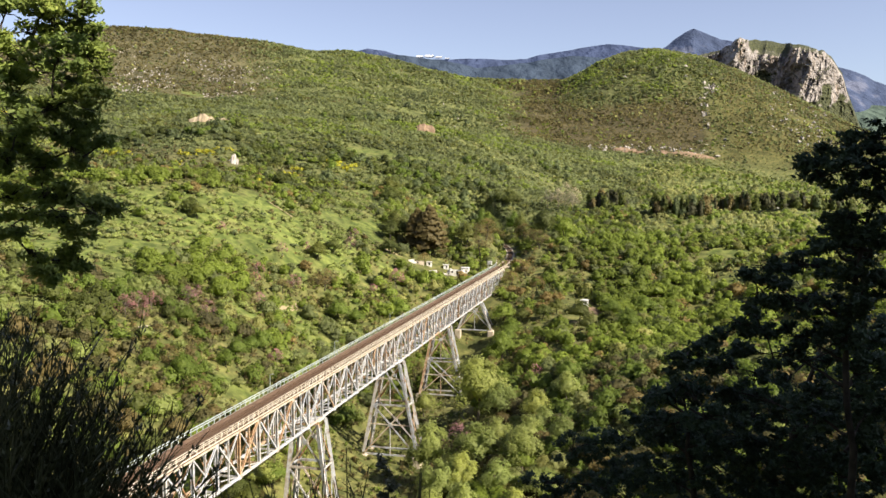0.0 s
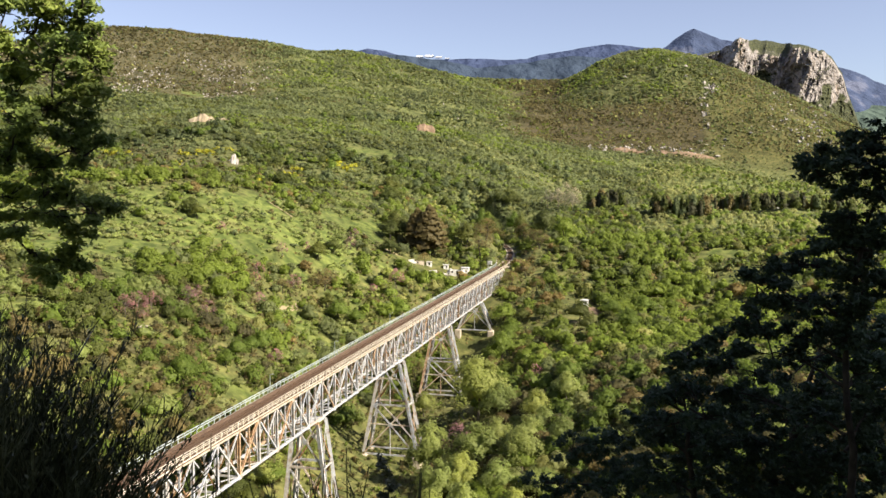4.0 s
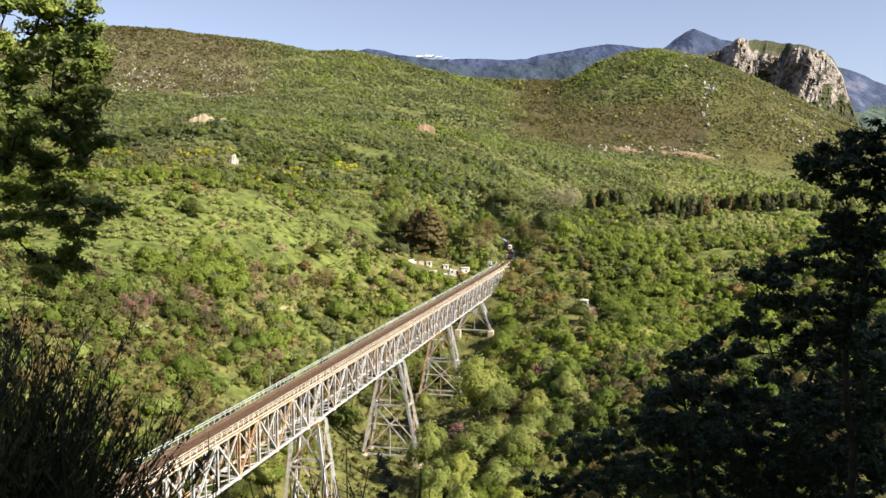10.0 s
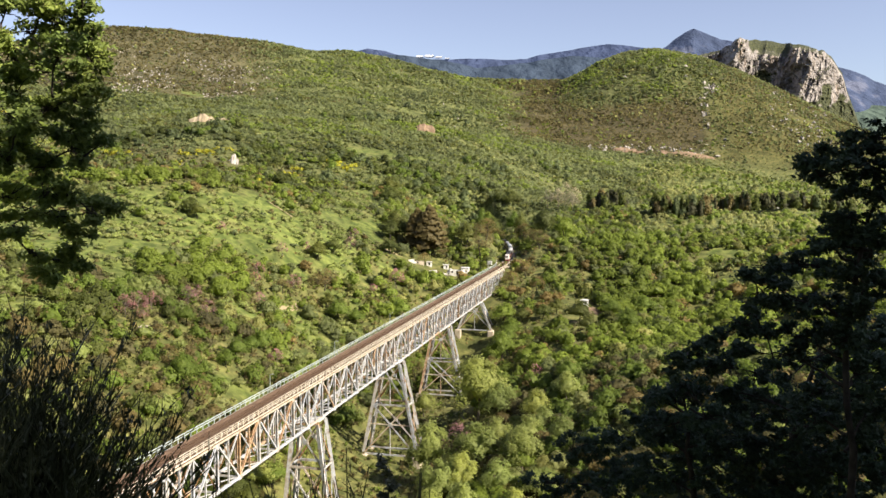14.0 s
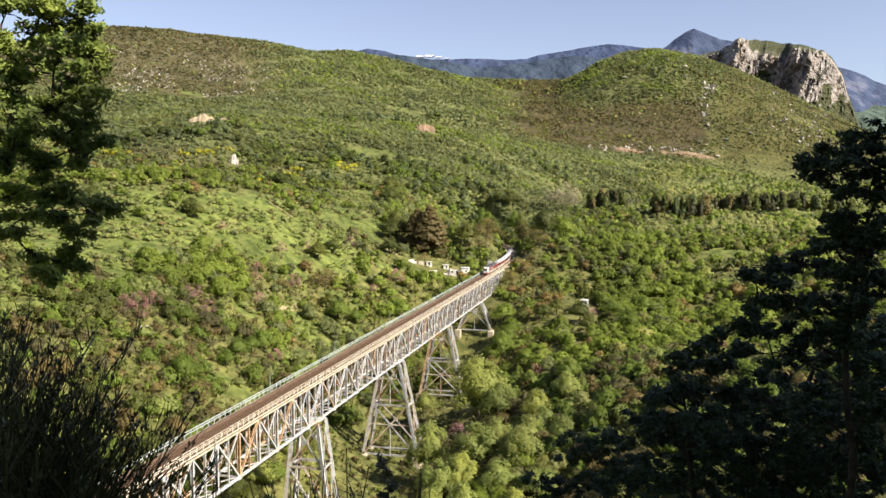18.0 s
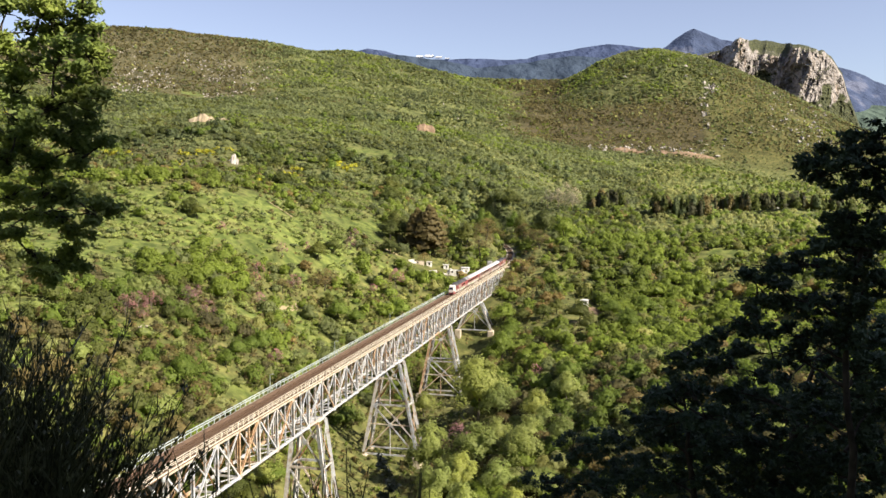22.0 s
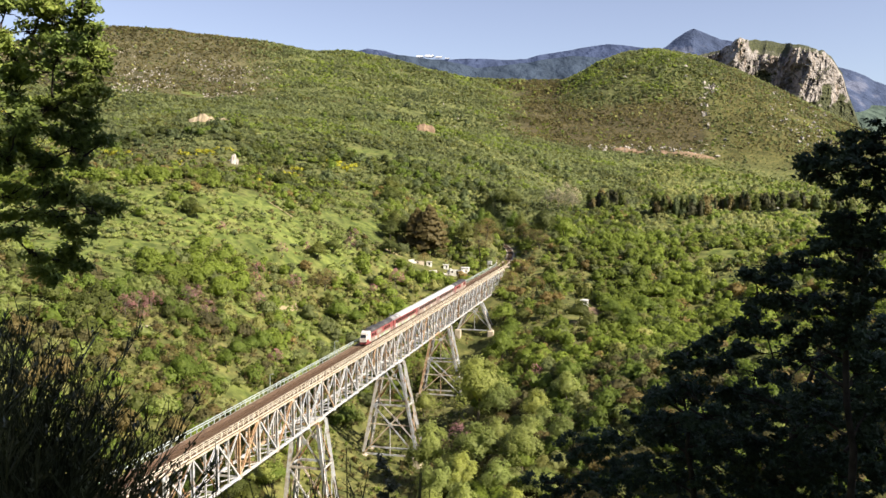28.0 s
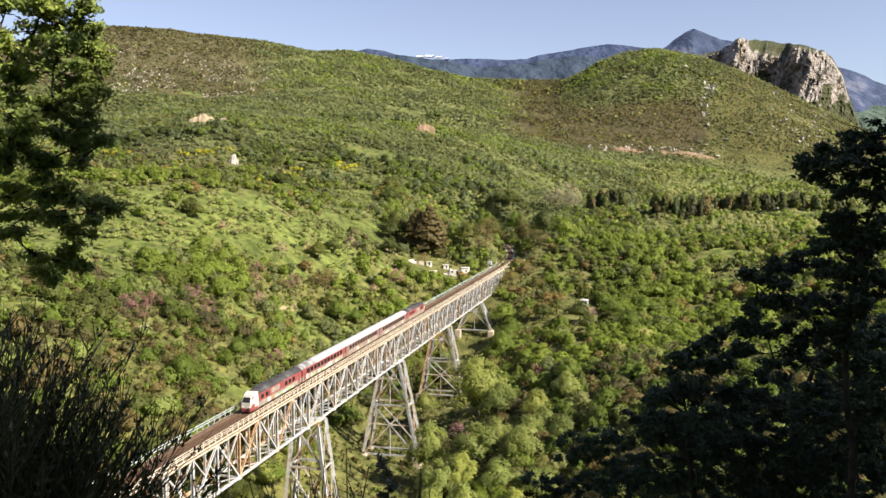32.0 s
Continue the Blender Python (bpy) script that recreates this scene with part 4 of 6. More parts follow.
            part("sub_strut", strut_a if even else strut_b, None, span, matrix=pose(sx, s, 0))
            part("gusset_plate", gusset, None, span, matrix=pose(sx, s, zl if even is False else zt - 0.3))
        for me in (cross_low, cross_top, sway_a, sway_b, wind_a, wind_b):
            part(me.name, me, None, span, matrix=pose(0, s, 0))


def tower(s, foot, head, batter, shares):
    """A lattice tower: two battered frames from the trusses down to masonry feet."""
    t = part("tower", box_of(-2.4, s - 0.2, LOW_Z - 0.45, 2.4, s + 4.4, LOW_Z - 0.2), STEEL, bridge, "white steel lattice tower with rust stains")
    zs = [head + (foot - head) * f for f in shares]
    half = lambda z: TRUSS_X + 0.55 + max(0.0, head - z) * batter
    drop = lambda z: max(0.0, head - z) / (head - foot)
    ys = lambda z, k: s + (-0.4 * drop(z) if k == 0 else 4.2 + 1.2 * drop(z))
    for k in (0, 1):
        for sx in (-1, 1):
            part("post", beam_of((sx * TRUSS_X, ys(head, k), LOW_Z - 0.3), (sx * half(head), ys(head, k), head), 0.7, 0.55), STEEL, t)
            part("leg", beam_of((sx * half(head), ys(head, k), head), (sx * half(foot), ys(foot, k), foot), 0.95, 0.7), STEEL, t)
            xf, yf = sx * half(foot), ys(foot, k)
            part("masonry_foot", box_of(xf - 1.25, yf - 1.25, foot - 5.5, xf + 1.25, yf + 1.25, foot, bevel=0.25), CONCRETE, t, "pale masonry footing block")
        part("head_strut", beam_of((-TRUSS_X, ys(head, k), head), (TRUSS_X, ys(head, k), head), 0.5, 0.5), STEEL, t)
        for a, b in zip(zs, zs[1:]):
            wa, wb = half(a), half(b)
            mid = a + (b - a) * wa / (wa + wb)
            part("strut", beam_of((-wb, ys(b, k), b), (wb, ys(b, k), b), 0.42, 0.40), STEEL, t)
            part("brace", beam_of((-wa, ys(a, k), a), (wb, ys(b, k), b), 0.34, 0.30), STEEL, t)
            part("brace", beam_of((wa, ys(a, k), a), (-wb, ys(b, k), b), 0.34, 0.30), STEEL_CREAM if k == 0 else STEEL_RUST, t)
            if k == 0 and batter > 0.15:
                part("hanger", beam_of((0, ys(mid, k), mid), (0, ys(b, k), b), 0.24, 0.24), STEEL, t)
            part("gusset_plate", box_of(-0.55, ys(mid, k) - 0.2, mid - 0.5, 0.55, ys(mid, k) + 0.2, mid + 0.5, bevel=0.1), STEEL, t)
            if b - a < -9 and k == 0 and batter > 0.15:
                part("mid_strut", beam_of((-half(mid), ys(mid, k), mid), (half(mid), ys(mid, k), mid), 0.3, 0.3), STEEL_CREAM, t)
    for sx in (-1, 1):
        for a, b in zip(zs, zs[1:]):
            part("side_strut", beam_of((sx * half(b), ys(b, 0), b), (sx * half(b), ys(b, 1), b), 0.3, 0.3), STEEL, t)
            part("side_brace", beam_of((sx * half(a), ys(a, 0), a), (sx * half(b), ys(b, 1), b), 0.17, 0.15), STEEL_RUST, t)
            part("side_brace", beam_of((sx * half(a), ys(a, 1), a), (sx * half(b), ys(b, 0), b), 0.17, 0.15), STEEL, t)


bridge_deck()
railing(1, RAILING_CREAM, 0.86)
railing(-1, RAILING_GREY, 0.86)
truss_spans()
for s, foot, head, lean, shares in zip(TOWER_S[1:5], (-33.0, -34.0, -31.8, -19.6), (-9.1, -9.2, -9.2, -9.4), (0.117, 0.2, 0.204, 0.40), ((0, 0.38, 1), (0, 0.45, 1), (0, 0.50, 1), (0, 1))):
    tower(s - 3.5, foot, head, lean, shares)
part("abutment", box_of(-3.4, S_NEAR - 9, -22, 3.4, S_NEAR, -0.7), CONCRETE, bridge, "concrete abutment under the bridge end")
part("abutment", box_of(-3.4, S_FAR, -14, 3.4, S_FAR + 7, -0.7), CONCRETE, bridge, "concrete abutment under the bridge end")


def lamp_post(s):
    """A slim pole with a short arm outside the railing."""
    t = thing("lamp_post", on_track(s, -2.85, -0.4), "slim grey lamp post fixed beside the bridge railing", "lamp post", "lamp posts along the bridge")
    bm = bmesh.new()
    tube(bm, [(0, 0, 0), (0, 0, 3.4)], [0.06, 0.045])
    part("pole", bm, RAILING_GREY, t)
    part("bracket", box_of(-0.03, -0.03, 0.1, 0.28, 0.03, 0.2), RAILING_GREY, t)
    bm = bmesh.new()
    tube(bm, [(0, 0, 3.4), (0.15, 0, 3.55), (0.45, 0, 3.6)], [0.04, 0.04, 0.04])
    part("arm", bm, RAILING_GREY, t)
    part("lamp_head", box_of(0.4, -0.09, 3.54, 0.8, 0.09, 3.64, bevel=0.02), RAILING_GREY, t)


for s in (146.5, 181.0, 224.5):
    lamp_post(s)


# ---- railway past the bridge ----
def rail_line(name, lateral, half, z0, z1, material, s0, s1, parent=None):
    bm = bmesh.new()
    prev = None
    s = s0
    while s <= s1:
        m = on_track(s)
        ring = [bm.verts.new(m @ Vector(p)) for p in ((lateral - half, 0, z0), (lateral + half, 0, z0), (lateral + half * 0.85, 0, z1), (lateral - half * 0.85, 0, z1))]
        if prev:
            for k in range(4):
                bm.faces.new((prev[k], ring[k], ring[(k + 1) % 4], prev[(k + 1) % 4]))
        prev = ring
        s += 5
    ob = part(name, bm, material, parent)
    return ob


bed = tagged(rail_line("track_bed", 0, 2.6, -1.2, -0.28, BALLAST, S_FAR + 0.1, 628), "grey ballast track bed curving into the cutting", "track bed", kind="structure")
for side in (-1, 1):
    rail_line("rail", side * 0.7525, 0.04, -0.16, 0.0, RAIL, S_FAR + 0.1, 628, bed)
bm = bmesh.new()
for k in range(368):
    m = on_track(S_FAR + 0.3 + 0.62 * k)
    n0 = len(bm.verts)
    box(bm, -1.3, 0, -0.34, 1.3, 0.26, -0.15)
    bm.verts.ensure_lookup_table()
    for v in bm.verts[n0:]:
        v.co = m @ v.co
tagged(part("sleepers", bm, TIMBER, bed, "weathered sleepers"), kind="stuff")


# ---- the train ----
TRAIN_RED = plain("train_red", [(0.3, (0.17, 0.042, 0.044)), (0.7, (0.28, 0.078, 0.080))], 0.8, 0.45)
TRAIN_WHITE = plain("train_white", [(0.3, (0.42, 0.39, 0.37)), (0.7, (0.60, 0.57, 0.56))], 0.8, 0.45)
TRAIN_GREY = plain("train_lower_grey", [(0.3, (0.17, 0.14, 0.12)), (0.7, (0.36, 0.32, 0.28))], 0.9, 0.6)
ROOF_WHITE = plain("roof_white", [(0.3, (0.38, 0.39, 0.41)), (0.7, (0.50, 0.51, 0.53))], 0.25, 0.5)
ROOF_SOOT = plain("roof_soot", [(0.30, (0.022, 0.022, 0.026)), (0.55, (0.055, 0.055, 0.060)), (0.75, (0.17, 0.16, 0.165))], 0.25, 0.7)
ROOF_SMOKED = plain("roof_smoked", [(0.32, (0.05, 0.05, 0.055)), (0.50, (0.20, 0.20, 0.21)), (0.66, (0.44, 0.44, 0.45))], 0.45, 0.7)
TRAIN_FADED = plain("train_faded_red", [(0.3, (0.155, 0.090, 0.088)), (0.7, (0.255, 0.150, 0.145))], 0.9, 0.5)
UNDER = plain("underframe", [(0.3, (0.03, 0.026, 0.022)), (0.7, (0.08, 0.065, 0.05))], 2.0, 0.8)
GLASS, gnt, gb = nodes_of("tinted_glass", 0.08)
gb.inputs["Base Color"].default_value = (0.018, 0.018, 0.022, 1)
gb.inputs["Specular IOR Level"].default_value = 0.6
GRAFFITI = [plain("graffiti_" + n, [(0.3, tuple(c * 0.7 for c in col)), (0.7, col)], 1.5, 0.6) for n, col in
            (("green", (0.30, 0.42, 0.24)), ("pale", (0.62, 0.62, 0.50)), ("brown", (0.34, 0.24, 0.16)), ("silver", (0.52, 0.53, 0.55)))]


def extrude_profile(profile, y0, y1):
    """A car body: the cross-section profile (x, z) swept from y0 to y1."""
    bm = bmesh.new()
    rings = []
    for y in (y0, y1):
        rings.append([bm.verts.new((px, y, pz)) for px, pz in profile])
    n = len(profile)
    for k in range(n):
        bm.faces.new((rings[0][k], rings[1][k], rings[1][(k + 1) % n], rings[0][(k + 1) % n]))
    bm.faces.new(rings[0][::-1])
    bm.faces.new(rings[1])
    return bm


SIDE_LOW = [(-1.36, 0.55), (-1.42, 1.0), (-1.42, 1.62), (1.42, 1.62), (1.42, 1.0), (1.36, 0.55)]
SIDE_BAND = [(-1.42, 1.62), (-1.42, 2.6), (-1.36, 3.15), (1.36, 3.15), (1.42, 2.6), (1.42, 1.62)]
ROOF_ARC = [(-1.36, 3.15)] + [(-1.33 * math.cos(a), 3.2 + 0.72 * math.sin(a)) for a in np.radians(np.arange(12, 170, 14))] + [(1.36, 3.15)]


def bogie(parent, y):
    b = part("bogie", box_of(-1.15, y - 1.5, 0.32, 1.15, y + 1.5, 0.72, bevel=0.08), UNDER, parent)
    for dy in (-1.25, 1.25):
        for sx in (-0.75, 0.75):
            bm = bmesh.new()
            bmesh.ops.create_cone(bm, cap_ends=True, segments=18, radius1=0.44, radius2=0.44, depth=0.13, matrix=pose(sx, y + dy, 0.44, 0, 90, 0))
            part("wheel", bm, RAIL, b)


def coach_car(length, window_y, roof, label, patches, seed, band, smoked):
    """A middle car; local y runs along it from its front end."""
    c = thing("passenger_coach", pose(0, 0, 0), label, "train car", "cars of the train")
    half = length / 2
    body = part("body", extrude_profile(SIDE_LOW, -half + 0.3, half - 0.3), TRAIN_GREY, c, "grey lower side with sprayed paint")
    part("window_band", extrude_profile(SIDE_BAND, -half + 0.3, half - 0.3), band, c, "red window band")
    part("roof", extrude_profile(ROOF_ARC, -half + 0.04 + smoked, half - 0.04), roof, c, "pale curved roof")
    if smoked:
        part("sooty_roof_end", extrude_profile(ROOF_ARC, -half + 0.04, -half + 0.04 + smoked), ROOF_SMOKED, c, "roof end grey with exhaust soot")
    part("underframe", box_of(-1.2, -half + 4.5, 0.30, 1.2, half - 4.5, 0.6), UNDER, c)
    for y in (-half + 3.4, half - 3.4):
        bogie(c, y)
    for y in (-half + 0.02, half - 0.32):
        part("gangway", box_of(-0.7, y, 0.7, 0.7, y + 0.3, 3.1), UNDER, c)
    pane = shared(box_of(-0.02, -0.70, 1.88, 0.02, 0.70, 2.85, bevel=0.01), "window", GLASS)
    for y in window_y:
        for sx in (-1.415, 1.415):
            part("window", pane, None, c, matrix=pose(sx, y, 0))
    door = shared(box_of(-0.03, -0.45, 0.75, 0.03, 0.45, 2.95), "door", band)
    for y in (-half + 1.3, half - 1.3):
        for sx in (-1.415, 1.415):
            part("door", door, None, c, matrix=pose(sx, y, 0))
    r = random.Random(seed)
    y = -half + 2.2
    while y < half - 4:
        w = 0.5 + 1.1 * r.random()
        if r.random() < patches:
            bm = box_of(1.395, y, 0.62, 1.435, y + w, 1.1 + 0.8 * r.random(), bevel=0.012)
            part("sprayed_lettering", bm, r.choice(GRAFFITI + GRAFFITI[1:]), body, "patch of sprayed graffiti paint")
        y += w + 0.2
    return c


def power_car(label, length=21.6):
    """A driving car with its cab at local -y."""
    c = thing("power_car", pose(0, 0, 0), label, "train car", "cars of the train")
    half = length / 2
    # the raked cab, narrower towards the front
    def loft(front, back):
        bm = bmesh.new()
        v0, v1 = [bm.verts.new(p) for p in front], [bm.verts.new(p) for p in back]
        n = len(front)
        bm.faces.new(v0[::-1])
        bm.faces.new(v1)
        for k in range(n):
            bm.faces.new((v0[k], v0[(k + 1) % n], v1[(k + 1) % n], v1[k]))
        bmesh.ops.recalc_face_normals(bm, faces=bm.faces[:])
        bmesh.ops.bevel(bm, geom=bm.edges[:], offset=0.07, segments=2, profile=0.5, affect="EDGES")
        return bm
    b2 = -half + 2.62
    part("nose", loft([(-0.94, -half, 0.9), (0.94, -half, 0.9), (0.98, -half + 0.12, 1.95), (-0.98, -half + 0.12, 1.95)],
                             [(-1.40, b2, 0.6), (1.40, b2, 0.6), (1.40, b2, 1.95), (-1.40, b2, 1.95)]), TRAIN_WHITE, c, "white rounded cab nose")
    part("buffer_skirt", loft([(-0.93, -half - 0.04, 0.30), (0.93, -half - 0.04, 0.30), (1.00, -half - 0.03, 0.98), (-1.00, -half - 0.03, 0.98)],
                              [(-1.34, b2, 0.34), (1.34, b2, 0.34), (1.43, b2, 1.0), (-1.43, b2, 1.0)]), TRAIN_RED, c, "red skirt below the nose")
    cab_ob = part("cab", loft([(-0.98, -half + 0.10, 1.93), (0.98, -half + 0.10, 1.93), (0.82, -half + 0.85, 3.38), (-0.82, -half + 0.85, 3.38)],
                              [(-1.41, b2, 1.93), (1.41, b2, 1.93), (1.24, b2, 3.72), (-1.24, b2, 3.72)]), TRAIN_WHITE, c, "white driver's cab")
    part("windscreen", loft([(-0.82, -half + 0.10, 2.06), (0.82, -half + 0.10, 2.06), (0.72, -half + 0.52, 2.95), (-0.72, -half + 0.52, 2.95)],
                            [(-0.82, -half + 0.26, 2.06), (0.82, -half + 0.26, 2.06), (0.72, -half + 0.68, 2.95), (-0.72, -half + 0.68, 2.95)]), GLASS, cab_ob, "dark wide windscreen")
    for sx in (-1, 1):
        part("cab_side_panel", loft([(sx * 0.98, -half + 0.25, 1.0), (sx * 1.04, -half + 0.25, 1.0), (sx * 0.97, -half + 0.80, 3.0), (sx * 0.90, -half + 0.80, 3.0)],
                                    [(sx * 1.16, -half + 1.35, 1.0), (sx * 1.24, -half + 1.35, 1.0), (sx * 1.12, -half + 1.75, 3.1), (sx * 1.04, -half + 1.75, 3.1)]), TRAIN_RED, c, "red panel on the cab side")
    lamp_mat, lnt, lb = nodes_of("headlight_glass", 0.2)
    lb.inputs["Base Color"].default_value = (0.75, 0.73, 0.66, 1)
    for sx in (-0.66, 0.66):
        part("headlight", box_of(sx - 0.2, -half - 0.03, 1.1, sx + 0.2, -half + 0.05, 1.3, bevel=0.02), lamp_mat, c, "pale headlight")
    for sx in (-1.36, 1.36):
        part("buffer", box_of(sx * 0.65 - 0.18, -half - 0.45, 0.85, sx * 0.65 + 0.18, -half, 1.15, bevel=0.05), UNDER, c)
    y0 = -half + 2.6
    body = part("body", extrude_profile(SIDE_LOW, y0, half - 0.3), TRAIN_GREY, c, "dirty pale lower side with sprayed paint")
    part("upper_side", extrude_profile(SIDE_BAND, y0, half - 0.3), TRAIN_RED, c, "red upper side")
    part("roof", extrude_profile(ROOF_ARC, y0, half - 0.3), ROOF_SOOT, c, "sooty dark roof")
    part("roof_grille", box_of(-0.8, -half + 4.2, 3.84, 0.8, -half + 9.5, 4.02, bevel=0.05), ROOF_SOOT, c, "engine cooling grille")
    part("exhaust_hood", box_of(-0.55, half - 9, 3.84, 0.55, half - 6.5, 4.05, bevel=0.05), ROOF_SOOT, c)
    part("underframe", box_of(-1.2, -half + 4.5, 0.30, 1.2, half - 4.5, 0.6), UNDER, c)
    for y in (-half + 3.6, half - 3.4):
        bogie(c, y)
    part("gangway", box_of(-0.7, half - 0.32, 0.7, 0.7, half - 0.02, 3.1), UNDER, c)
    pane = shared(box_of(-0.02, -0.55, 1.95, 0.02, 0.55, 2.75, bevel=0.01), "window", GLASS)
    for y in (-half + 4.0, -half + 5.8, half - 7.5, half - 5.8, half - 4.1):
        for sx in (-1.415, 1.415):
            part("window", pane, None, c, matrix=pose(sx, y, 0))
    for sx in (-1.415, 1.415):
        part("door", box_of(sx - 0.03, half - 1.9, 0.75, sx + 0.03, half - 1.0, 2.95), TRAIN_RED, c)
        part("side_grille", box_of(sx - 0.025, -half + 7.4, 1.9, sx + 0.025, -half + 11.2, 2.9, bevel=0.01), TRAIN_GREY, c, "grey ventilation grille")
    r = random.Random(5)
    y = -half + 6
    while y < half - 4:
        w = 0.6 + 1.2 * r.random()
        part("sprayed_lettering", box_of(1.395, y, 0.62, 1.435, y + w, 1.1 + 0.5 * r.random(), bevel=0.012), r.choice(GRAFFITI + GRAFFITI[1:]), body, "patch of sprayed graffiti paint")
        y += w + 0.15
    return c


COACH, POWER = 25.0, 21.6
wins = [-9.3 + 1.86 * k for k in range(11)]
lead = power_car("red and white diesel power car with sooty roof")
cars = [(lead, POWER / 2, 0)]
at = POWER
for k, (lab, dens) in enumerate((("red and grey passenger coach with white roof and graffiti", 0.85), ("red and grey passenger coach with white roof", 0.45), ("red and grey passenger coach with white roof at the rear", 0.3))):
    cars.append((coach_car(COACH, wins, ROOF_WHITE, lab, dens, 11 + k, TRAIN_FADED if k else TRAIN_RED, 0.0 if k else 7.5), at + COACH / 2, 0))
    at += COACH
rear = copy_thing(lead, pose(0, 0, 0))
tagged(rear, "red and white diesel power car trailing at the rear")
cars.append((rear, at + POWER / 2, 180))
for car, back, turn in cars:
    car.scale = (0.87, 1.0, 0.89)          # a low, narrow loading gauge


FRONT = [(0, 655), (5.5, 563), (10, 489), (12, 455), (14.5, 413), (16.5, 380), (18, 355), (20, 322), (22, 288.5), (25, 241.5), (28, 192.5), (32, 130.6)]


# ---- trees that stand singly round the bridge ----
def trunk_of(rnd, tall, girth, lean=0.08, limbs=5):
    bm = bmesh.new()
    dx, dy = rnd.uniform(-lean, lean) * tall, rnd.uniform(-lean, lean) * tall
    mid = (dx * 0.5 + 0.03 * tall, dy * 0.5, tall * 0.35)
    top = (dx, dy, tall * 0.72)
    tube(bm, [(0, 0, -0.8), (0, 0, 0.3), mid, top], [girth * 1.3, girth, girth * 0.7, girth * 0.25], 7)
    for k in range(limbs):
        a = k * 2.4 + rnd.random()
        r = tall * rnd.uniform(0.18, 0.32)
        base = Vector(mid).lerp(Vector(top), rnd.random() * 0.6)
        tip = base + Vector((math.cos(a) * r, math.sin(a) * r, r * 0.8))
        tube(bm, [base, base.lerp(tip, 0.5) + Vector((0, 0, 0.1 * r)), tip], [girth * 0.4, girth * 0.28, girth * 0.08], 5)
    return bm


def crown_mesh(name, seed, material, radius, tall, count, leaf, lobes=9, conical=False, inner=True, feathery=False):
    r = np.random.default_rng(seed)
    if conical:
        n = 15
        k = np.arange(n)
        z = tall * (0.12 + 0.84 * k / (n - 1))
        w = radius * (0.35 + 0.65 * np.sin(np.clip(0.55 + 2.6 * k / (n - 1), 0, math.pi)) ** 0.8) * (1 - 0.45 * k / (n - 1))
        c = np.stack([0.1 * w * np.cos(k * 2.4), 0.1 * w * np.sin(k * 2.4), z], -1)
        v, f, dome = leaf_cards(r, c, np.stack([w, w, 0 * w + tall * 0.075], -1), count // n, 0.09 * w + 0.22, boughs(r, n, 11), 3)
    else:
        c = np.array([[0, 0, tall * 0.58]])
        ldir = boughs(r, 1, lobes)
        v, f, dome = leaf_cards(r, c, np.array([[radius, radius, tall * 0.45]]), count, np.array([leaf]), ldir, 3)
        if feathery:
            # young shoots stand out of the crown
            w = r.normal(size=(count, 3)) * np.array([0.08 * radius, 0.08 * radius, 0.05 * tall]) * (r.random((count, 1)) < 0.3)
            v = v + np.repeat(w, 3, axis=0)
        if inner:
            cv, cf, cd = cores(r, c, np.array([[radius, radius, tall * 0.45]]), 320, ldir)
            v, f, dome = np.concatenate([v, cv]), np.concatenate([f, cf + len(v)]), np.concatenate([dome, cd])
    tone = np.repeat(0.04 + 0.56 * r.random(len(f)), f.shape[1])
    return mesh_of(name, v, f, [material], dome=dome, tone=tone)


SHAPES = {}


def tree_shape(kind):
    """Meshes of the trunk and crown of a tree 10 m tall and 3.4 m in radius, one per look."""
    if kind not in SHAPES:
        name, seed = kind
        rnd = random.Random(seed)
        mat = LEAF[name]
        tall, rad = 10.0, 3.6
        count = {BARE: 1500, PALE: 2200, PINK: 1000, BROWN: 1500}.get(name, 1500)
        lobes = 16 + 5 * (seed % 10)
        if seed >= 10:
            count, lobes = 4200, 34
        crown = crown_mesh("crown", 50 + seed, mat, rad, tall, count, {BARE: 0.13, PALE: 0.20 if seed < 10 else 0.165, PINK: 0.17, BROWN: 0.17}.get(name, 0.19), lobes,
                           inner=name not in (BARE, PINK, BROWN), feathery=name in (PALE, PINK, BARE, BROWN))
        bm = trunk_of(rnd, tall, 0.2)
        trunk = bpy.data.meshes.new("trunk")
        bm.to_mesh(trunk)
        bm.free()
        trunk.materials.append(BARK if name not in (BARE, PALE, PINK) else BARK_PALE)
        SHAPES[kind] = (trunk, crown)
    return SHAPES[kind]


TREE_WORDS = {FRESH: ("broadleaf tree with fresh green spring leaves", "oak tree"), DARK: ("dark evergreen oak with dense crown", "oak tree"),
              OLIVE: ("grey-green wild olive tree", "olive tree"), BROWN: ("tree with brownish budding twigs", "tree"),
              PINK: ("judas tree in pink blossom", "blossom tree"), YELLOW: ("broom bush in yellow flower", "bush"),
              PALE: ("tall pale green poplar in young leaf", "poplar tree"), HEATH: ("low brown-green thorny shrub", "shrub"),
              NEEDLE: ("dark pine tree", "pine tree"), BARE: ("bare grey leafless tree", "tree")}


def plant(name, x, y, radius, tall, seed, turn):
    trunk, crown = tree_shape((name, seed))
    label, category = TREE_WORDS[name]
    ob = thing("tree" if name not in (HEATH, YELLOW) else "shrub", pose(x, y, h_at(x, y) - 0.15, 0, 0, turn), label, category, "trees in the valley")
    ob.scale = (radius / 3.4, radius / 3.4, tall / 10.0)
    part("trunk", trunk, None, ob)
    part("crown", crown, None, ob)


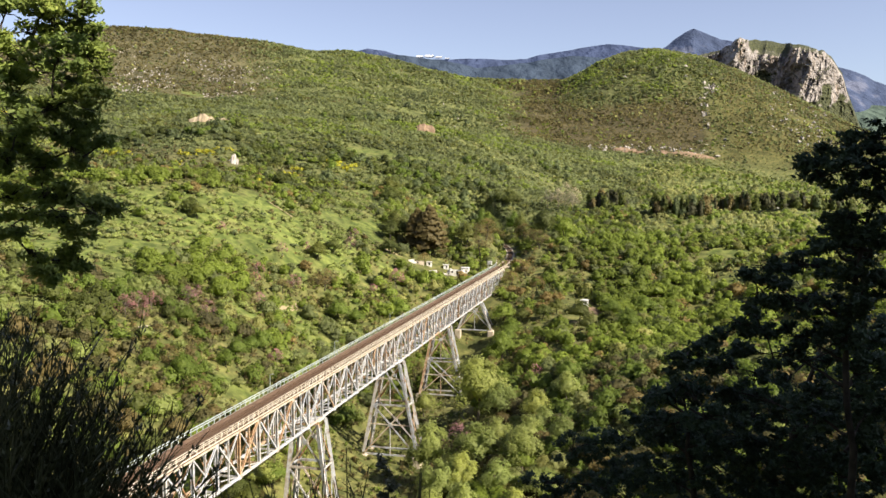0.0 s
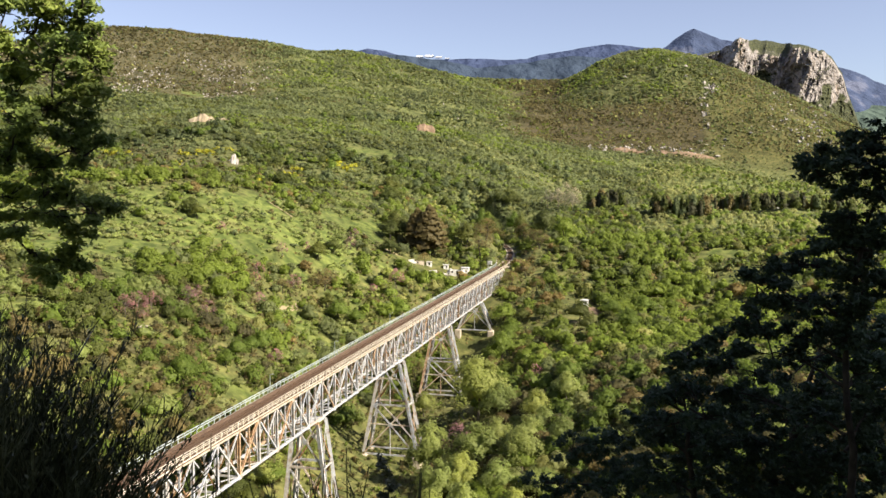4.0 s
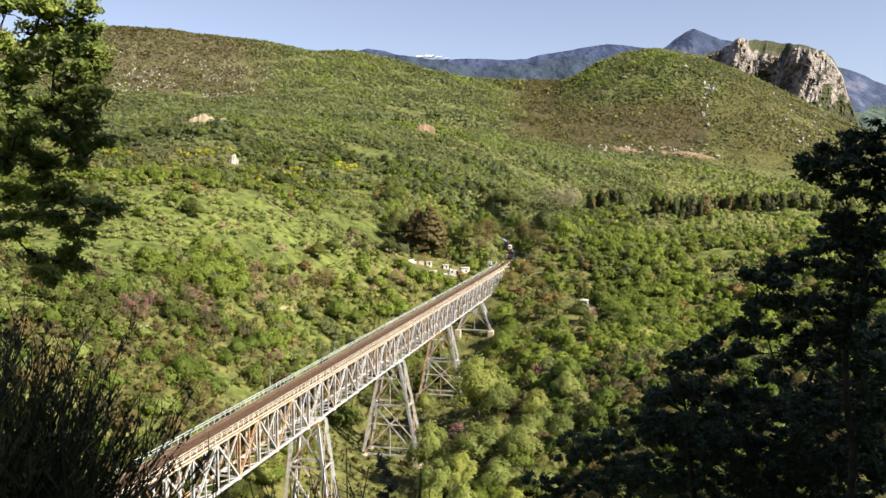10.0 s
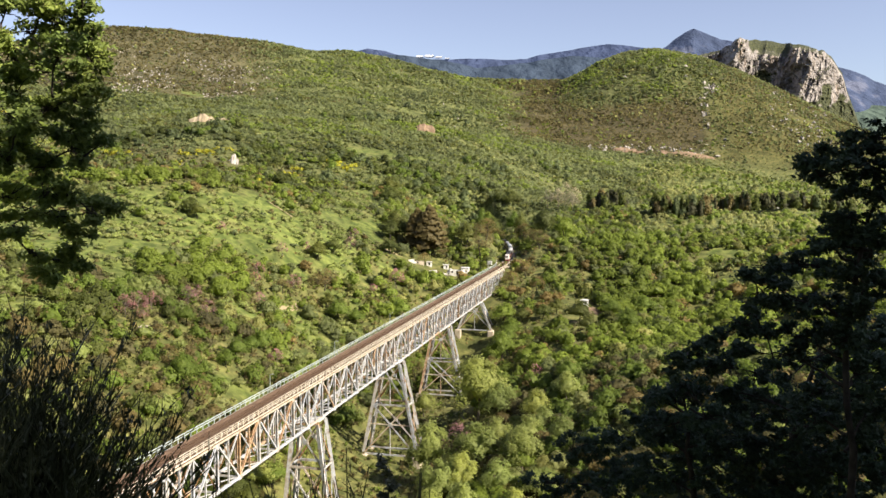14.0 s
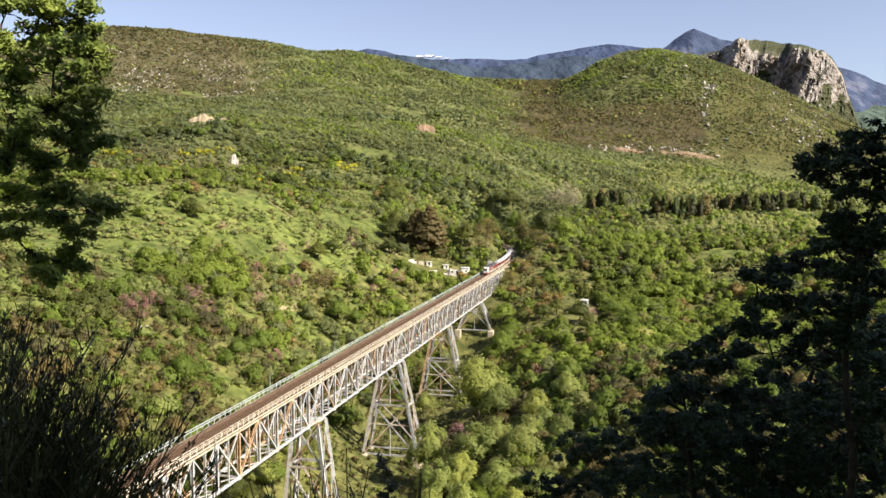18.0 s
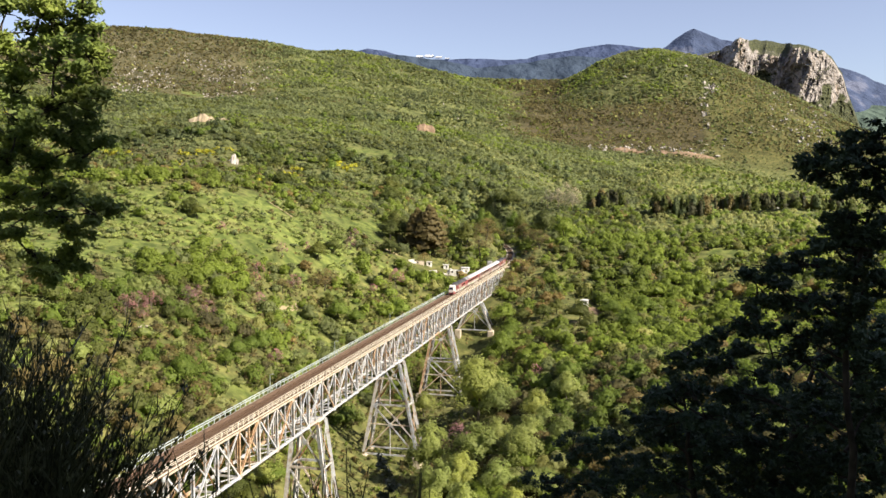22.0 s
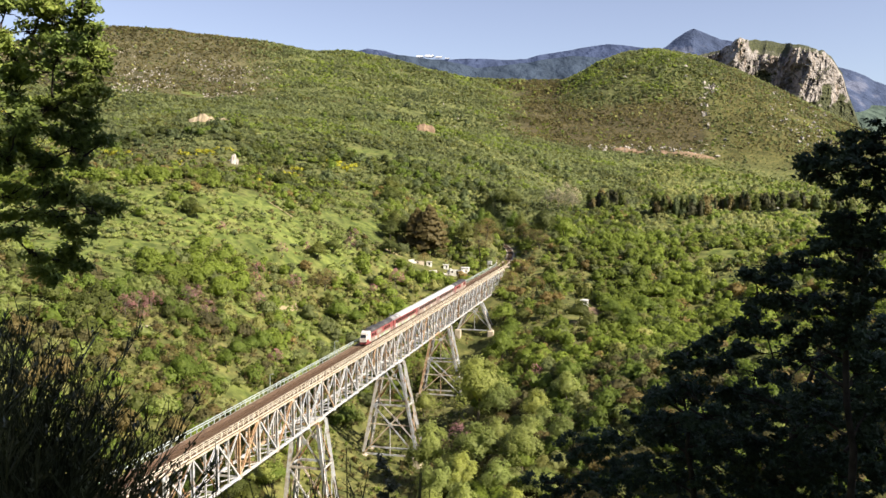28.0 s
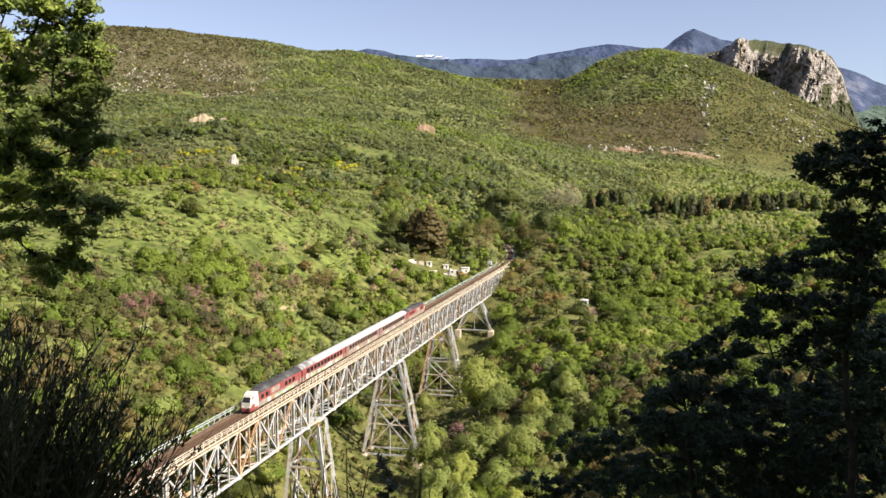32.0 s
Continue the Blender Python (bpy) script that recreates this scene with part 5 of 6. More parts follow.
POPLARS_NEAR = [(PALE, 10, 240, 8.0, 19, 0), (PALE, 15.5, 233, 5.0, 11, 1), (PALE, -3.2, 205, 5.0, 15.5, 2), (PALE, 8.5, 200, 6.0, 12, 2), (PALE, 17.5, 184, 4.6, 10.5, 0), (PALE, -1, 184, 4.6, 11, 1),
          (PALE, 4, 186, 4.4, 10.5, 2), (PALE, -3, 176, 3.2, 8, 1), (PALE, 4, 170, 3.4, 9, 2), (PALE, 12, 176, 3.6, 9, 1), (PALE, 27, 186, 3.0, 8, 0)]
POPLARS_BEYOND = [(PALE, 14, 214, 3.8, 8, 1), (PALE, -6, 262, 3.4, 8, 0), (PALE, 24, 216, 3.6, 9, 2), (PALE, 8, 158, 3.0, 7, 2), (PALE, 14, 164, 3.0, 7, 0), (PALE, 33, 222, 3.2, 8, 2), (PALE, 20, 196, 3.4, 9, 1),
          (PALE, 24, 201, 3.0, 8, 2)]
OAKS_BY_BRIDGE = [(FRESH, 21, 300, 4.6, 11, 0), (FRESH, 24, 318, 4.0, 9, 1), (FRESH, 17, 182, 3.2, 8, 0), (FRESH, 36, 240, 3.4, 8, 1), (FRESH, -62, 200, 3.4, 8, 2), (BROWN, 19, 424, 6.0, 15, 0), (BROWN, 47, 436, 5.0, 8, 1),
          (DARK, 12, 440, 6.0, 13, 0), (DARK, -24, 430, 6.0, 12, 1)]
OAKS_BY_TRACK = [(DARK, 28, 470, 5.0, 14, 2), (DARK, 56, 470, 6.0, 15, 0), (FRESH, 65, 454, 6.0, 12, 1), (FRESH, 26, 500, 5.5, 15, 2), (DARK, 58, 500, 5.5, 16, 1), (DARK, 29, 545, 4.5, 17, 0), (FRESH, 26, 556, 4.5, 17, 1),
          (DARK, 31, 534, 3.5, 12, 2), (DARK, 49, 520, 4.5, 14, 1), (DARK, 50, 545, 4.5, 16, 0)]
OAKS_BEYOND = [(FRESH, 47, 566, 5.0, 17, 2), (DARK, 30, 572, 5.0, 19, 1), (DARK, -36, 560, 7.0, 11, 2),
          (BROWN, -10, 300, 3.0, 7, 1), (DARK, 0, 300, 4.0, 8, 2), (DARK, 8, 292, 3.4, 7, 0)]
CHOSEN = POPLARS_NEAR + POPLARS_BEYOND + OAKS_BY_BRIDGE + OAKS_BY_TRACK + OAKS_BEYOND
for name, places in STANDING.items():
    CHOSEN += [(name, x, y, r, r * (1.7 + 0.1 * (k % 4) + {PINK: 0.6, BARE: 1.2}.get(name, 0)), k % 3) for k, (x, y, r) in enumerate(places)]
rnd = random.Random(21)
for name, x, y, r, tall, seed in CHOSEN:
    plant(name, x, y, r, tall, seed + 10 * (name == PALE and tall > 10), rnd.uniform(0, 360))


def big_pine(x, y, radius, tall):
    ob = thing("pine_tree", pose(x, y, h_at(x, y) - 0.2), "large layered brownish conifer beside the white ruins", "pine tree")
    bm = bmesh.new()
    tube(bm, [(0, 0, -0.5), (0, 0, tall * 0.5), (0.2, 0, tall * 0.97)], [0.5, 0.3, 0.05], 8)
    part("trunk", bm, BARK, ob)
    mat = foliage("needles_brownish", (0.120, 0.105, 0.052), (0.240, 0.200, 0.104))
    part("crown", crown_mesh("crown", 77, mat, radius, tall, 6000, 0.5, conical=True), None, ob)


big_pine(-6.5, 415, 10.0, 24)
big_pine(-12.5, 418, 8.0, 20)

rng2 = np.random.default_rng(91)
x, y = spread(rng2, 3000, 125, 258, 0.60)
meadow = zones(x, y)[0]
keep = clear(x, y) & (meadow < 0.5) & apart(x, y)
for name, cx, cy, r, tall, seed in CHOSEN:
    keep &= np.hypot(x - cx, y - cy) > r * 0.9
x, y = x[keep], y[keep]
order = np.argsort(np.hypot(x + 15, y - 170))
x, y = x[order], y[order]
patch = value_noise(x, y, 40, 41)
SINGLE = 255
for k in range(SINGLE):
    p = rng2.random()
    name = FRESH if p < 0.34 + 0.16 * patch[k] else DARK if p < 0.48 else BROWN if p < 0.60 else HEATH if p < 0.72 else PALE if p < 0.92 else OLIVE
    if -8 < x[k] < 45 and 130 < y[k] < 262 and name == DARK and rng2.random() < 0.7:
        name = PALE if rng2.random() < 0.6 else FRESH
    r = 1.3 + 2.3 * rng2.random() ** 1.4
    plant(name, float(x[k]), float(y[k]), r, r * (1.5 + 0.6 * rng2.random()), int(rng2.integers(0, 3)), float(rng2.random() * 360))

x, y, patch = x[SINGLE:], y[SINGLE:], patch[SINGLE:]
n = len(x)
p = rng2.random(n)
species = np.where(p < 0.36 + 0.16 * patch, FRESH, np.where(p < 0.50, DARK, np.where(p < 0.62, BROWN, np.where(p < 0.74, HEATH, np.where(p < 0.92, PALE, OLIVE)))))
radius = 1.2 + 2.5 * rng2.random(n) ** 1.7
wood("valley_trees", rng2, x, y, radius, radius * (1.4 + 0.55 * rng2.random(n)), species, "mixed young trees filling the valley sides", full=3.6)

# low undergrowth between them
x, y = spread(rng2, 13000, 110, 440, 0.58)
more = spread(rng2, 11000, 160, 345, 0.50)
left = more[0] < 5
x, y = np.concatenate([x, more[0][left]]), np.concatenate([y, more[1][left]])
bx = rng2.uniform(-9, 15, 700)
bs = rng2.uniform(120, 392, 700)
x = np.concatenate([x, SIDE * math.cos(PHI) + bs * math.sin(PHI) + bx * math.cos(PHI)])
y = np.concatenate([y, -SIDE * math.sin(PHI) + bs * math.cos(PHI) - bx * math.sin(PHI)])
keep = (rng2.random(len(x)) > 0.94 * zones(x, y)[0]) & (zones(x, y)[1] < 0.5) & (np.hypot(x - 10, y - 326) > 9)
for a, b, r in CLEARINGS:
    keep &= np.hypot(x - a, y - b) > r * 0.8
keep &= clear(x, y) | (rng2.random(len(x)) < 0.7)
x, y = x[keep], y[keep]
n = len(x)
pick = rng2.random(n)
species = np.where(pick < 0.36, HEATH, np.where(pick < 0.42, PALE, np.where(pick < 0.50, DARK, np.where(pick < 0.60, BROWN, np.where(pick < 0.80, OLIVE, FRESH)))))
radius = (0.4 + 1.0 * rng2.random(n)) * np.where(clear(x, y), 1.0, 0.8)
wood("undergrowth", rng2, x, y, radius, radius * 1.5, species, "low tangled undergrowth on the valley floor", "undergrowth", full=1.8, lift=0.14)


# ---- bare banks, paths and rocks on the slopes ----
def bank(name, x, y, wide, deep, rise, material, label, seed):
    """A bare scar in a slope: a rough steep face towards the valley."""
    nu, nv = 34, 12
    U, V = np.meshgrid(np.linspace(-1, 1, nu), np.linspace(0, 1, nv), indexing="xy")
    edge = np.clip(1 - 0.75 * np.abs(U) ** 1.6 * (0.9 + 0.5 * value_noise(U[:1] * 10, 0 * U[:1], 3, seed)) - 0.14 * (1 + value_noise(U[:1] * 10, 0 * U[:1] + 5, 1.2, seed)), 0.05, 1)
    X = x + U * wide / 2 + value_noise(U * 30, V * 30, 6, seed) * wide * 0.02
    Y = y + (V - 0.5) * deep * edge
    Z = land(X, Y) + rise * np.sin(np.clip(V * 1.25, 0, 1) * math.pi / 2) * edge * (1 - (V > 0.9) * 0.9) - 0.25 + value_noise(X, Y * 2, wide * 0.15, seed + 1) * rise * 0.10 + value_noise(X, Y * 2, wide * 0.04, seed + 2) * rise * 0.04
    i, j = np.meshgrid(np.arange(nv - 1), np.arange(nu - 1), indexing="ij")
    f = np.stack([i * nu + j, i * nu + j + 1, (i + 1) * nu + j + 1, (i + 1) * nu + j], -1).reshape(-1, 4)
    me = mesh_of(name, np.stack([X, Y, Z], -1).reshape(-1, 3), f, [material])
    tagged(new(name, me), label, "bare earth", kind="structure")


bank("ground_clay_scar", -206, 735, 25, 9, 6.5, CLAY, "bare pale clay scar on the slope", 3)
bank("ground_clay_scar", -190, 742, 12, 6, 3.0, CLAY, "bare pale clay scar on the slope", 4)
bank("ground_white_rock_scar", -149, 606, 7, 6, 7.5, STONE_PALE, "white rock outcrop among bushes", 5)
bank("ground_red_scar", -17, 850, 26, 10, 7.0, RED_EARTH, "reddish bare earth scar on the slope", 6)
bank("ground_house_terrace", 60, 345, 14, 9, 1.5, RED_EARTH, "bare earth terrace below the small house", 7)
bank("ground_hill_scar", 245, 1136, 46, 22, 3.5, RED_EARTH, "bare stony band at the foot of the hill", 8)
bank("ground_hill_scar", 330, 1130, 84, 22, 3.5, RED_EARTH, "bare stony band at the foot of the hill", 9)
bank("ground_hill_scar", -222, 632, 8, 16, 3.0, CLAY, "bare clay gully among bushes", 10)
bank("ground_earth_patch", 80, 556, 16, 8, 2.0, CLAY, "bare earth patch in the wood", 12)


def path(points, width, label):
    bm = bmesh.new()
    prev = None
    pts = []
    for (x0, y0), (x1, y1) in zip(points, points[1:]):
        for k in range(10):
            pts.append((x0 + (x1 - x0) * k / 10, y0 + (y1 - y0) * k / 10))
    pts.append(points[-1])
    for i, (px, py) in enumerate(pts):
        ax, ay = pts[min(i + 1, len(pts) - 1)][0] - pts[max(i - 1, 0)][0], pts[min(i + 1, len(pts) - 1)][1] - pts[max(i - 1, 0)][1]
        l = math.hypot(ax, ay)
        w = width * (0.8 + 0.3 * math.sin(i * 1.7))
        pair = []
        for s in (-1, 0, 1):
            qx, qy = px - ay / l * w / 2 * s, py + ax / l * w / 2 * s
            pair.append(bm.verts.new((qx, qy, h_at(qx, qy) + 0.12)))
        if prev:
            for k in (0, 1):
                bm.faces.new((prev[k], pair[k], pair[k + 1], prev[k + 1]))
        prev = pair
    tagged(part("road_dirt_path", bm, PATH_DIRT), label, "dirt path", kind="structure")


path([(-78.5, 378.5), (-74, 376.5), (-70, 375.2), (-66.5, 374.2)], 1.1, "pale dirt path across the meadow")
path([(-58, 296), (-54, 302), (-52, 310), (-47, 318)], 2.2, "pale dirt path among bushes")
path([(-34, 396), (-22, 398), (-12, 394)], 3.0, "pale dirt yard track by the ruins")
path([(36, 318), (40, 322), (52, 328), (62, 332)], 2.0, "dirt track below the small house")

rr = np.random.default_rng(61)
base = np.array([[1, 0, 0], [-1, 0, 0], [0, 1, 0], [0, -1, 0], [0, 0, 1], [0, 0, -1.0]])
tri = np.array([[4, 0, 2], [4, 2, 1], [4, 1, 3], [4, 3, 0], [5, 2, 0], [5, 1, 2], [5, 3, 1], [5, 0, 3]])


HILL_ROCK = plain("hill_rock", [(0.3, (0.23, 0.21, 0.19)), (0.7, (0.40, 0.375, 0.34))], 0.4, 0.9)


def rocks(label, x, y, size):
    n = len(x)
    c = np.stack([x, y, land(x, y) + 0.3 * size], -1)
    v = c[:, None, :] + base[None] * (size[:, None, None] * (0.5 + rr.random((n, 6, 3)))) + rr.normal(size=(n, 6, 3)) * 0.3 * size[:, None, None]
    me = mesh_of("rocks", v.reshape(-1, 3), (tri[None] + 6 * np.arange(n)[:, None, None]).reshape(-1, 3), [HILL_ROCK])
    tagged(new("rocks", me), label, "rocks", kind="stuff")


b = rr.uniform(-0.42, -0.19, 2600)
yy = rr.uniform(1010, 1370, 2600)
keep = value_noise(b * 1200, yy, 40, 62) + 0.5 * rr.random(2600) > 0.42
rocks("pale boulders scattered over the brown hilltop", b[keep] * yy[keep], yy[keep], 0.5 + 1.3 * rr.random(keep.sum()) ** 2)
b = np.concatenate([rr.normal(0.312, 0.005, 26), rr.normal(0.306, 0.003, 36), rr.uniform(0.38, 0.45, 80), rr.uniform(0.17, 0.33, 110), rr.uniform(0.2, 0.4, 50), rr.normal(0.435, 0.012, 40)])
yy = np.concatenate([rr.normal(1316, 7, 26), rr.uniform(1160, 1300, 36), rr.uniform(1210, 1390, 80), rr.normal(1142, 8, 110), rr.uniform(1150, 1420, 50), rr.normal(1195, 25, 40)])
rocks("pale limestone rocks on the heath hill", b * yy, yy, np.where(np.arange(len(b)) < 26, 1.6, 0.9) + 2.0 * rr.random(len(b)) ** 2)
b = rr.uniform(-0.1, 0.1, 60)
yy = rr.uniform(1000, 1550, 60)
rocks("pale rocks showing in the hill scrub", b * yy, yy, 0.8 + 1.5 * rr.random(60))


# ---- buildings ----
def hut(name, x, y, w, d, h, turn, label, category, roof=None, openings=(), sunk=1.2, pitch=0.0, walls=None, lift=0.0):
    """A small building: walls, roof slab or gable, door and window openings on its front."""
    walls = walls or WHITEWASH
    ob = thing(name, pose(x, y, h_at(x, y) + lift, 0, 0, turn), label, category)
    part("wall", box_of(-w / 2, -d / 2, -sunk, w / 2, -d / 2 + 0.25, h), walls, ob)
    part("wall", box_of(-w / 2, d / 2 - 0.25, -sunk, w / 2, d / 2, h), walls, ob)
    part("wall", box_of(-w / 2, -d / 2 + 0.25, -sunk, -w / 2 + 0.25, d / 2 - 0.25, h), walls, ob)
    part("wall", box_of(w / 2 - 0.25, -d / 2 + 0.25, -sunk, w / 2, d / 2 - 0.25, h), walls, ob)
    if roof:
        bm = bmesh.new()
        if pitch:
            pts = [(-w / 2 - 0.3, h + 0.002), (0, h + pitch), (w / 2 + 0.3, h + 0.002)]
            a = [bm.verts.new((px, -d / 2 - 0.3, pz)) for px, pz in pts]
            c = [bm.verts.new((px, d / 2 + 0.3, pz)) for px, pz in pts]
            bm.faces.new(a)
            bm.faces.new(c[::-1])
            for k in range(3):
                bm.faces.new((a[k], c[k], c[(k + 1) % 3], a[(k + 1) % 3]))
        else:
            box(bm, -w / 2 - 0.25, -d / 2 - 0.25, h + 0.002, w / 2 + 0.25, d / 2 + 0.25, h + 0.22, bevel=0.04)
        part("roof", bm, roof, ob)
    for k, (ox, oz, ow, oh) in enumerate(openings):
        win = part("door" if oz < 0.3 else "window", box_of(ox - ow / 2, -d / 2 - 0.04, oz, ox + ow / 2, -d / 2 + 0.1, oz + oh), DARK_HOLE, ob)
        part("lintel", box_of(ox - ow / 2 - 0.1, -d / 2 - 0.07, oz + oh, ox + ow / 2 + 0.1, -d / 2 + 0.05, oz + oh + 0.14), CONCRETE, win)
    return ob


hut("small_house", 58.9, 351, 3.3, 3.2, 2.4, -14, "small white house with pale roof on a bare terrace", "house", SLATE_ROOF, [(-0.75, 1.1, 0.6, 0.8), (0.75, 1.0, 0.6, 0.8)], 4.0, 0.25, lift=0.7)
hut("ruined_house", 6.6, 398, 6.4, 4.5, 2.2, -8, "roofless whitewashed ruin with a broken wall", "ruin", None, [(-2.0, 1.0, 0.8, 1.0), (0.4, 0.1, 0.9, 1.9)], 2.5)
hut("ruined_shed", 10.6, 400.5, 3.6, 3.6, 2.9, -8, "white shed wall beside the ruined house", "ruin", SLATE_ROOF, [(0.5, 1.0, 0.7, 0.8)], 2.5)
hut("stone_shed", -11.5, 400, 4.5, 3, 1.0, 14, "low pale roofless shed among the trees", "shed", None, [(-1.0, 0.1, 0.8, 0.8)], 2, walls=CONCRETE)
hut("stone_shed", -6.6, 402, 2.6, 2.2, 1.5, 4, "low white shed with a flat roof", "shed", SLATE_ROOF, [(0, 0.1, 0.8, 1.2)], 2)
hut("stone_shed", -5.4, 396, 5, 2.2, 0.7, 2, "low white garden wall beside the yard", "shed", None, [], 2)
hut("stone_shed", 1.4, 404, 2.4, 2.2, 1.6, 4, "small white store behind the ruin", "shed", SLATE_ROOF, [(0.2, 0.1, 0.7, 1.1)], 2)


def broken_wall(x, y, length, turn, label, seed):
    """A stub of rubble wall, its top broken in steps, with fallen stones at its foot."""
    r = random.Random(seed)
    ob = thing("broken_wall", pose(x, y, h_at(x, y), 0, 0, turn), label, "ruin")
    at_x = -length / 2
    while at_x < length / 2:
        w = r.uniform(0.6, 1.2)
        part("masonry", box_of(at_x, -0.25 + r.uniform(-0.03, 0.03), -1.2, at_x + w - 0.01, 0.25, r.uniform(0.5, 1.9), bevel=0.08), WHITEWASH, ob)
        at_x += w
    for k in range(6):
        q, g = r.uniform(-length / 2, length / 2), r.uniform(0.18, 0.4)
        part("fallen_stone", box_of(q, -1.2 - r.random(), -0.2, q + g * 1.3, -0.9 - g, g, bevel=0.1), STONE_PALE, ob)


broken_wall(2.2, 397, 4.0, 24, "broken whitewashed rubble wall beside the ruin", 3)
broken_wall(3.2, 401, 3.0, -50, "broken whitewashed rubble wall behind the ruin", 4)
broken_wall(-14.5, 397, 3.5, 8, "broken pale rubble wall at the yard", 5)
hut("white_hut", -77, 216, 2.0, 1.8, 1.7, 10, "tiny pale hut below the blossom trees", "hut", CONCRETE, [(-0.5, 0.6, 0.45, 0.6), (0.45, 0.1, 0.6, 1.3)], 1.5, walls=CONCRETE)
hut("field_house", -21, 457, 5, 3, 2.0, 0, "pale field house behind the wood", "house", SLATE_ROOF, [(0, 0.1, 0.9, 1.7)], 2, 0.6)
for hx, hy, hw, roof in ((243, 742, 5, RED_ROOF), (257, 741, 6, RED_ROOF), (266, 744, 5, RED_ROOF), (300, 757, 5.5, SLATE_ROOF)):
    hut("farmhouse", hx, hy, hw, 5, 3.0, 5, "white farmhouse at the edge of the pine belt", "house", roof,
        [(-1.6, 1.0, 0.9, 1.1), (0, 0.1, 1.0, 2.1), (1.6, 1.0, 0.9, 1.1)] if hw > 5.2 else [(0, 0.1, 0.9, 1.9)], 3, 0.9)


def track_box(s, lateral, w, d, h, label):
    m = on_track(s, lateral, -0.9)
    ob = thing("equipment_cabinet", m, label, "cabinet", "cabinets beside the track")
    part("body", box_of(-w / 2, -d / 2, -1.0, w / 2, d / 2, h, bevel=0.03), WHITEWASH, ob)
    part("door", box_of(-w / 2 + 0.15, -d / 2 - 0.03, 0.3, w / 2 - 0.15, -d / 2 + 0.03, h - 0.2), SLATE_ROOF, ob)
    part("lid", box_of(-w / 2 - 0.08, -d / 2 - 0.08, h, w / 2 + 0.08, d / 2 + 0.08, h + 0.1), SLATE_ROOF, ob)


track_box(S_FAR + 3, -6.0, 2.0, 1.6, 2.6, "white trackside equipment cabinet at the bridge end")
track_box(S_FAR + 14, -4.6, 1.2, 1.2, 2.2, "small white trackside cabinet at the bridge end")


# ---- the trees beside the eye ----
LEAF_PLAIN = [(-1.0, 0.0, 0), (-0.35, 0.42, 0.1), (0.45, 0.50, 0.12), (1.0, 0.0, -0.05), (0.45, -0.50, 0.12), (-0.35, -0.42, 0.1)]
LEAF_LOBED = [(-1.0, 0.0, 0), (-0.40, 0.34, 0.06), (-0.16, 0.20, 0.05), (0.22, 0.56, 0.12), (0.40, 0.30, 0.08), (0.72, 0.46, 0.06), (1.0, 0.0, -0.05),
              (0.72, -0.46, 0.06), (0.40, -0.30, 0.08), (0.22, -0.56, 0.12), (-0.16, -0.20, 0.05), (-0.40, -0.34, 0.06)]


def oak_leaves(r, centre, radii, count, size, loose=0.10, lobed=False):
    """Single leaves in small flat sprays inside an uneven cloud."""
    sprays = max(5, count // 62)
    d = r.normal(size=(sprays, 3))
    d /= np.linalg.norm(d, axis=-1, keepdims=True)
    hub = d * (r.random((sprays, 1)) ** 0.45) * np.array(radii)
    pick = r.integers(0, sprays, count)
    pos = hub[pick] + r.normal(size=(count, 3)) * loose * np.array([1.0, 1.0, 0.62])
    normal = r.normal(size=(count, 3)) * 0.6 + np.array([0.25, -0.25, 0.75])
    normal /= np.linalg.norm(normal, axis=-1, keepdims=True)
    t = np.cross(normal, r.normal(size=(count, 3)))
    t /= np.linalg.norm(t, axis=-1, keepdims=True)
    b = np.cross(normal, t)
    s = size * (0.6 + 0.8 * r.random((count, 1)))
    shape = LEAF_LOBED if lobed else LEAF_PLAIN
    pts = [pos + s * (a * t + c * b + h * normal) for a, c, h in shape]
    return np.stack(pts, 1).reshape(-1, 3) + np.array(centre), np.arange(count * len(shape)).reshape(-1, len(shape))


SWAY = []          # (part, pivot in its thing's space, how strongly it moves)


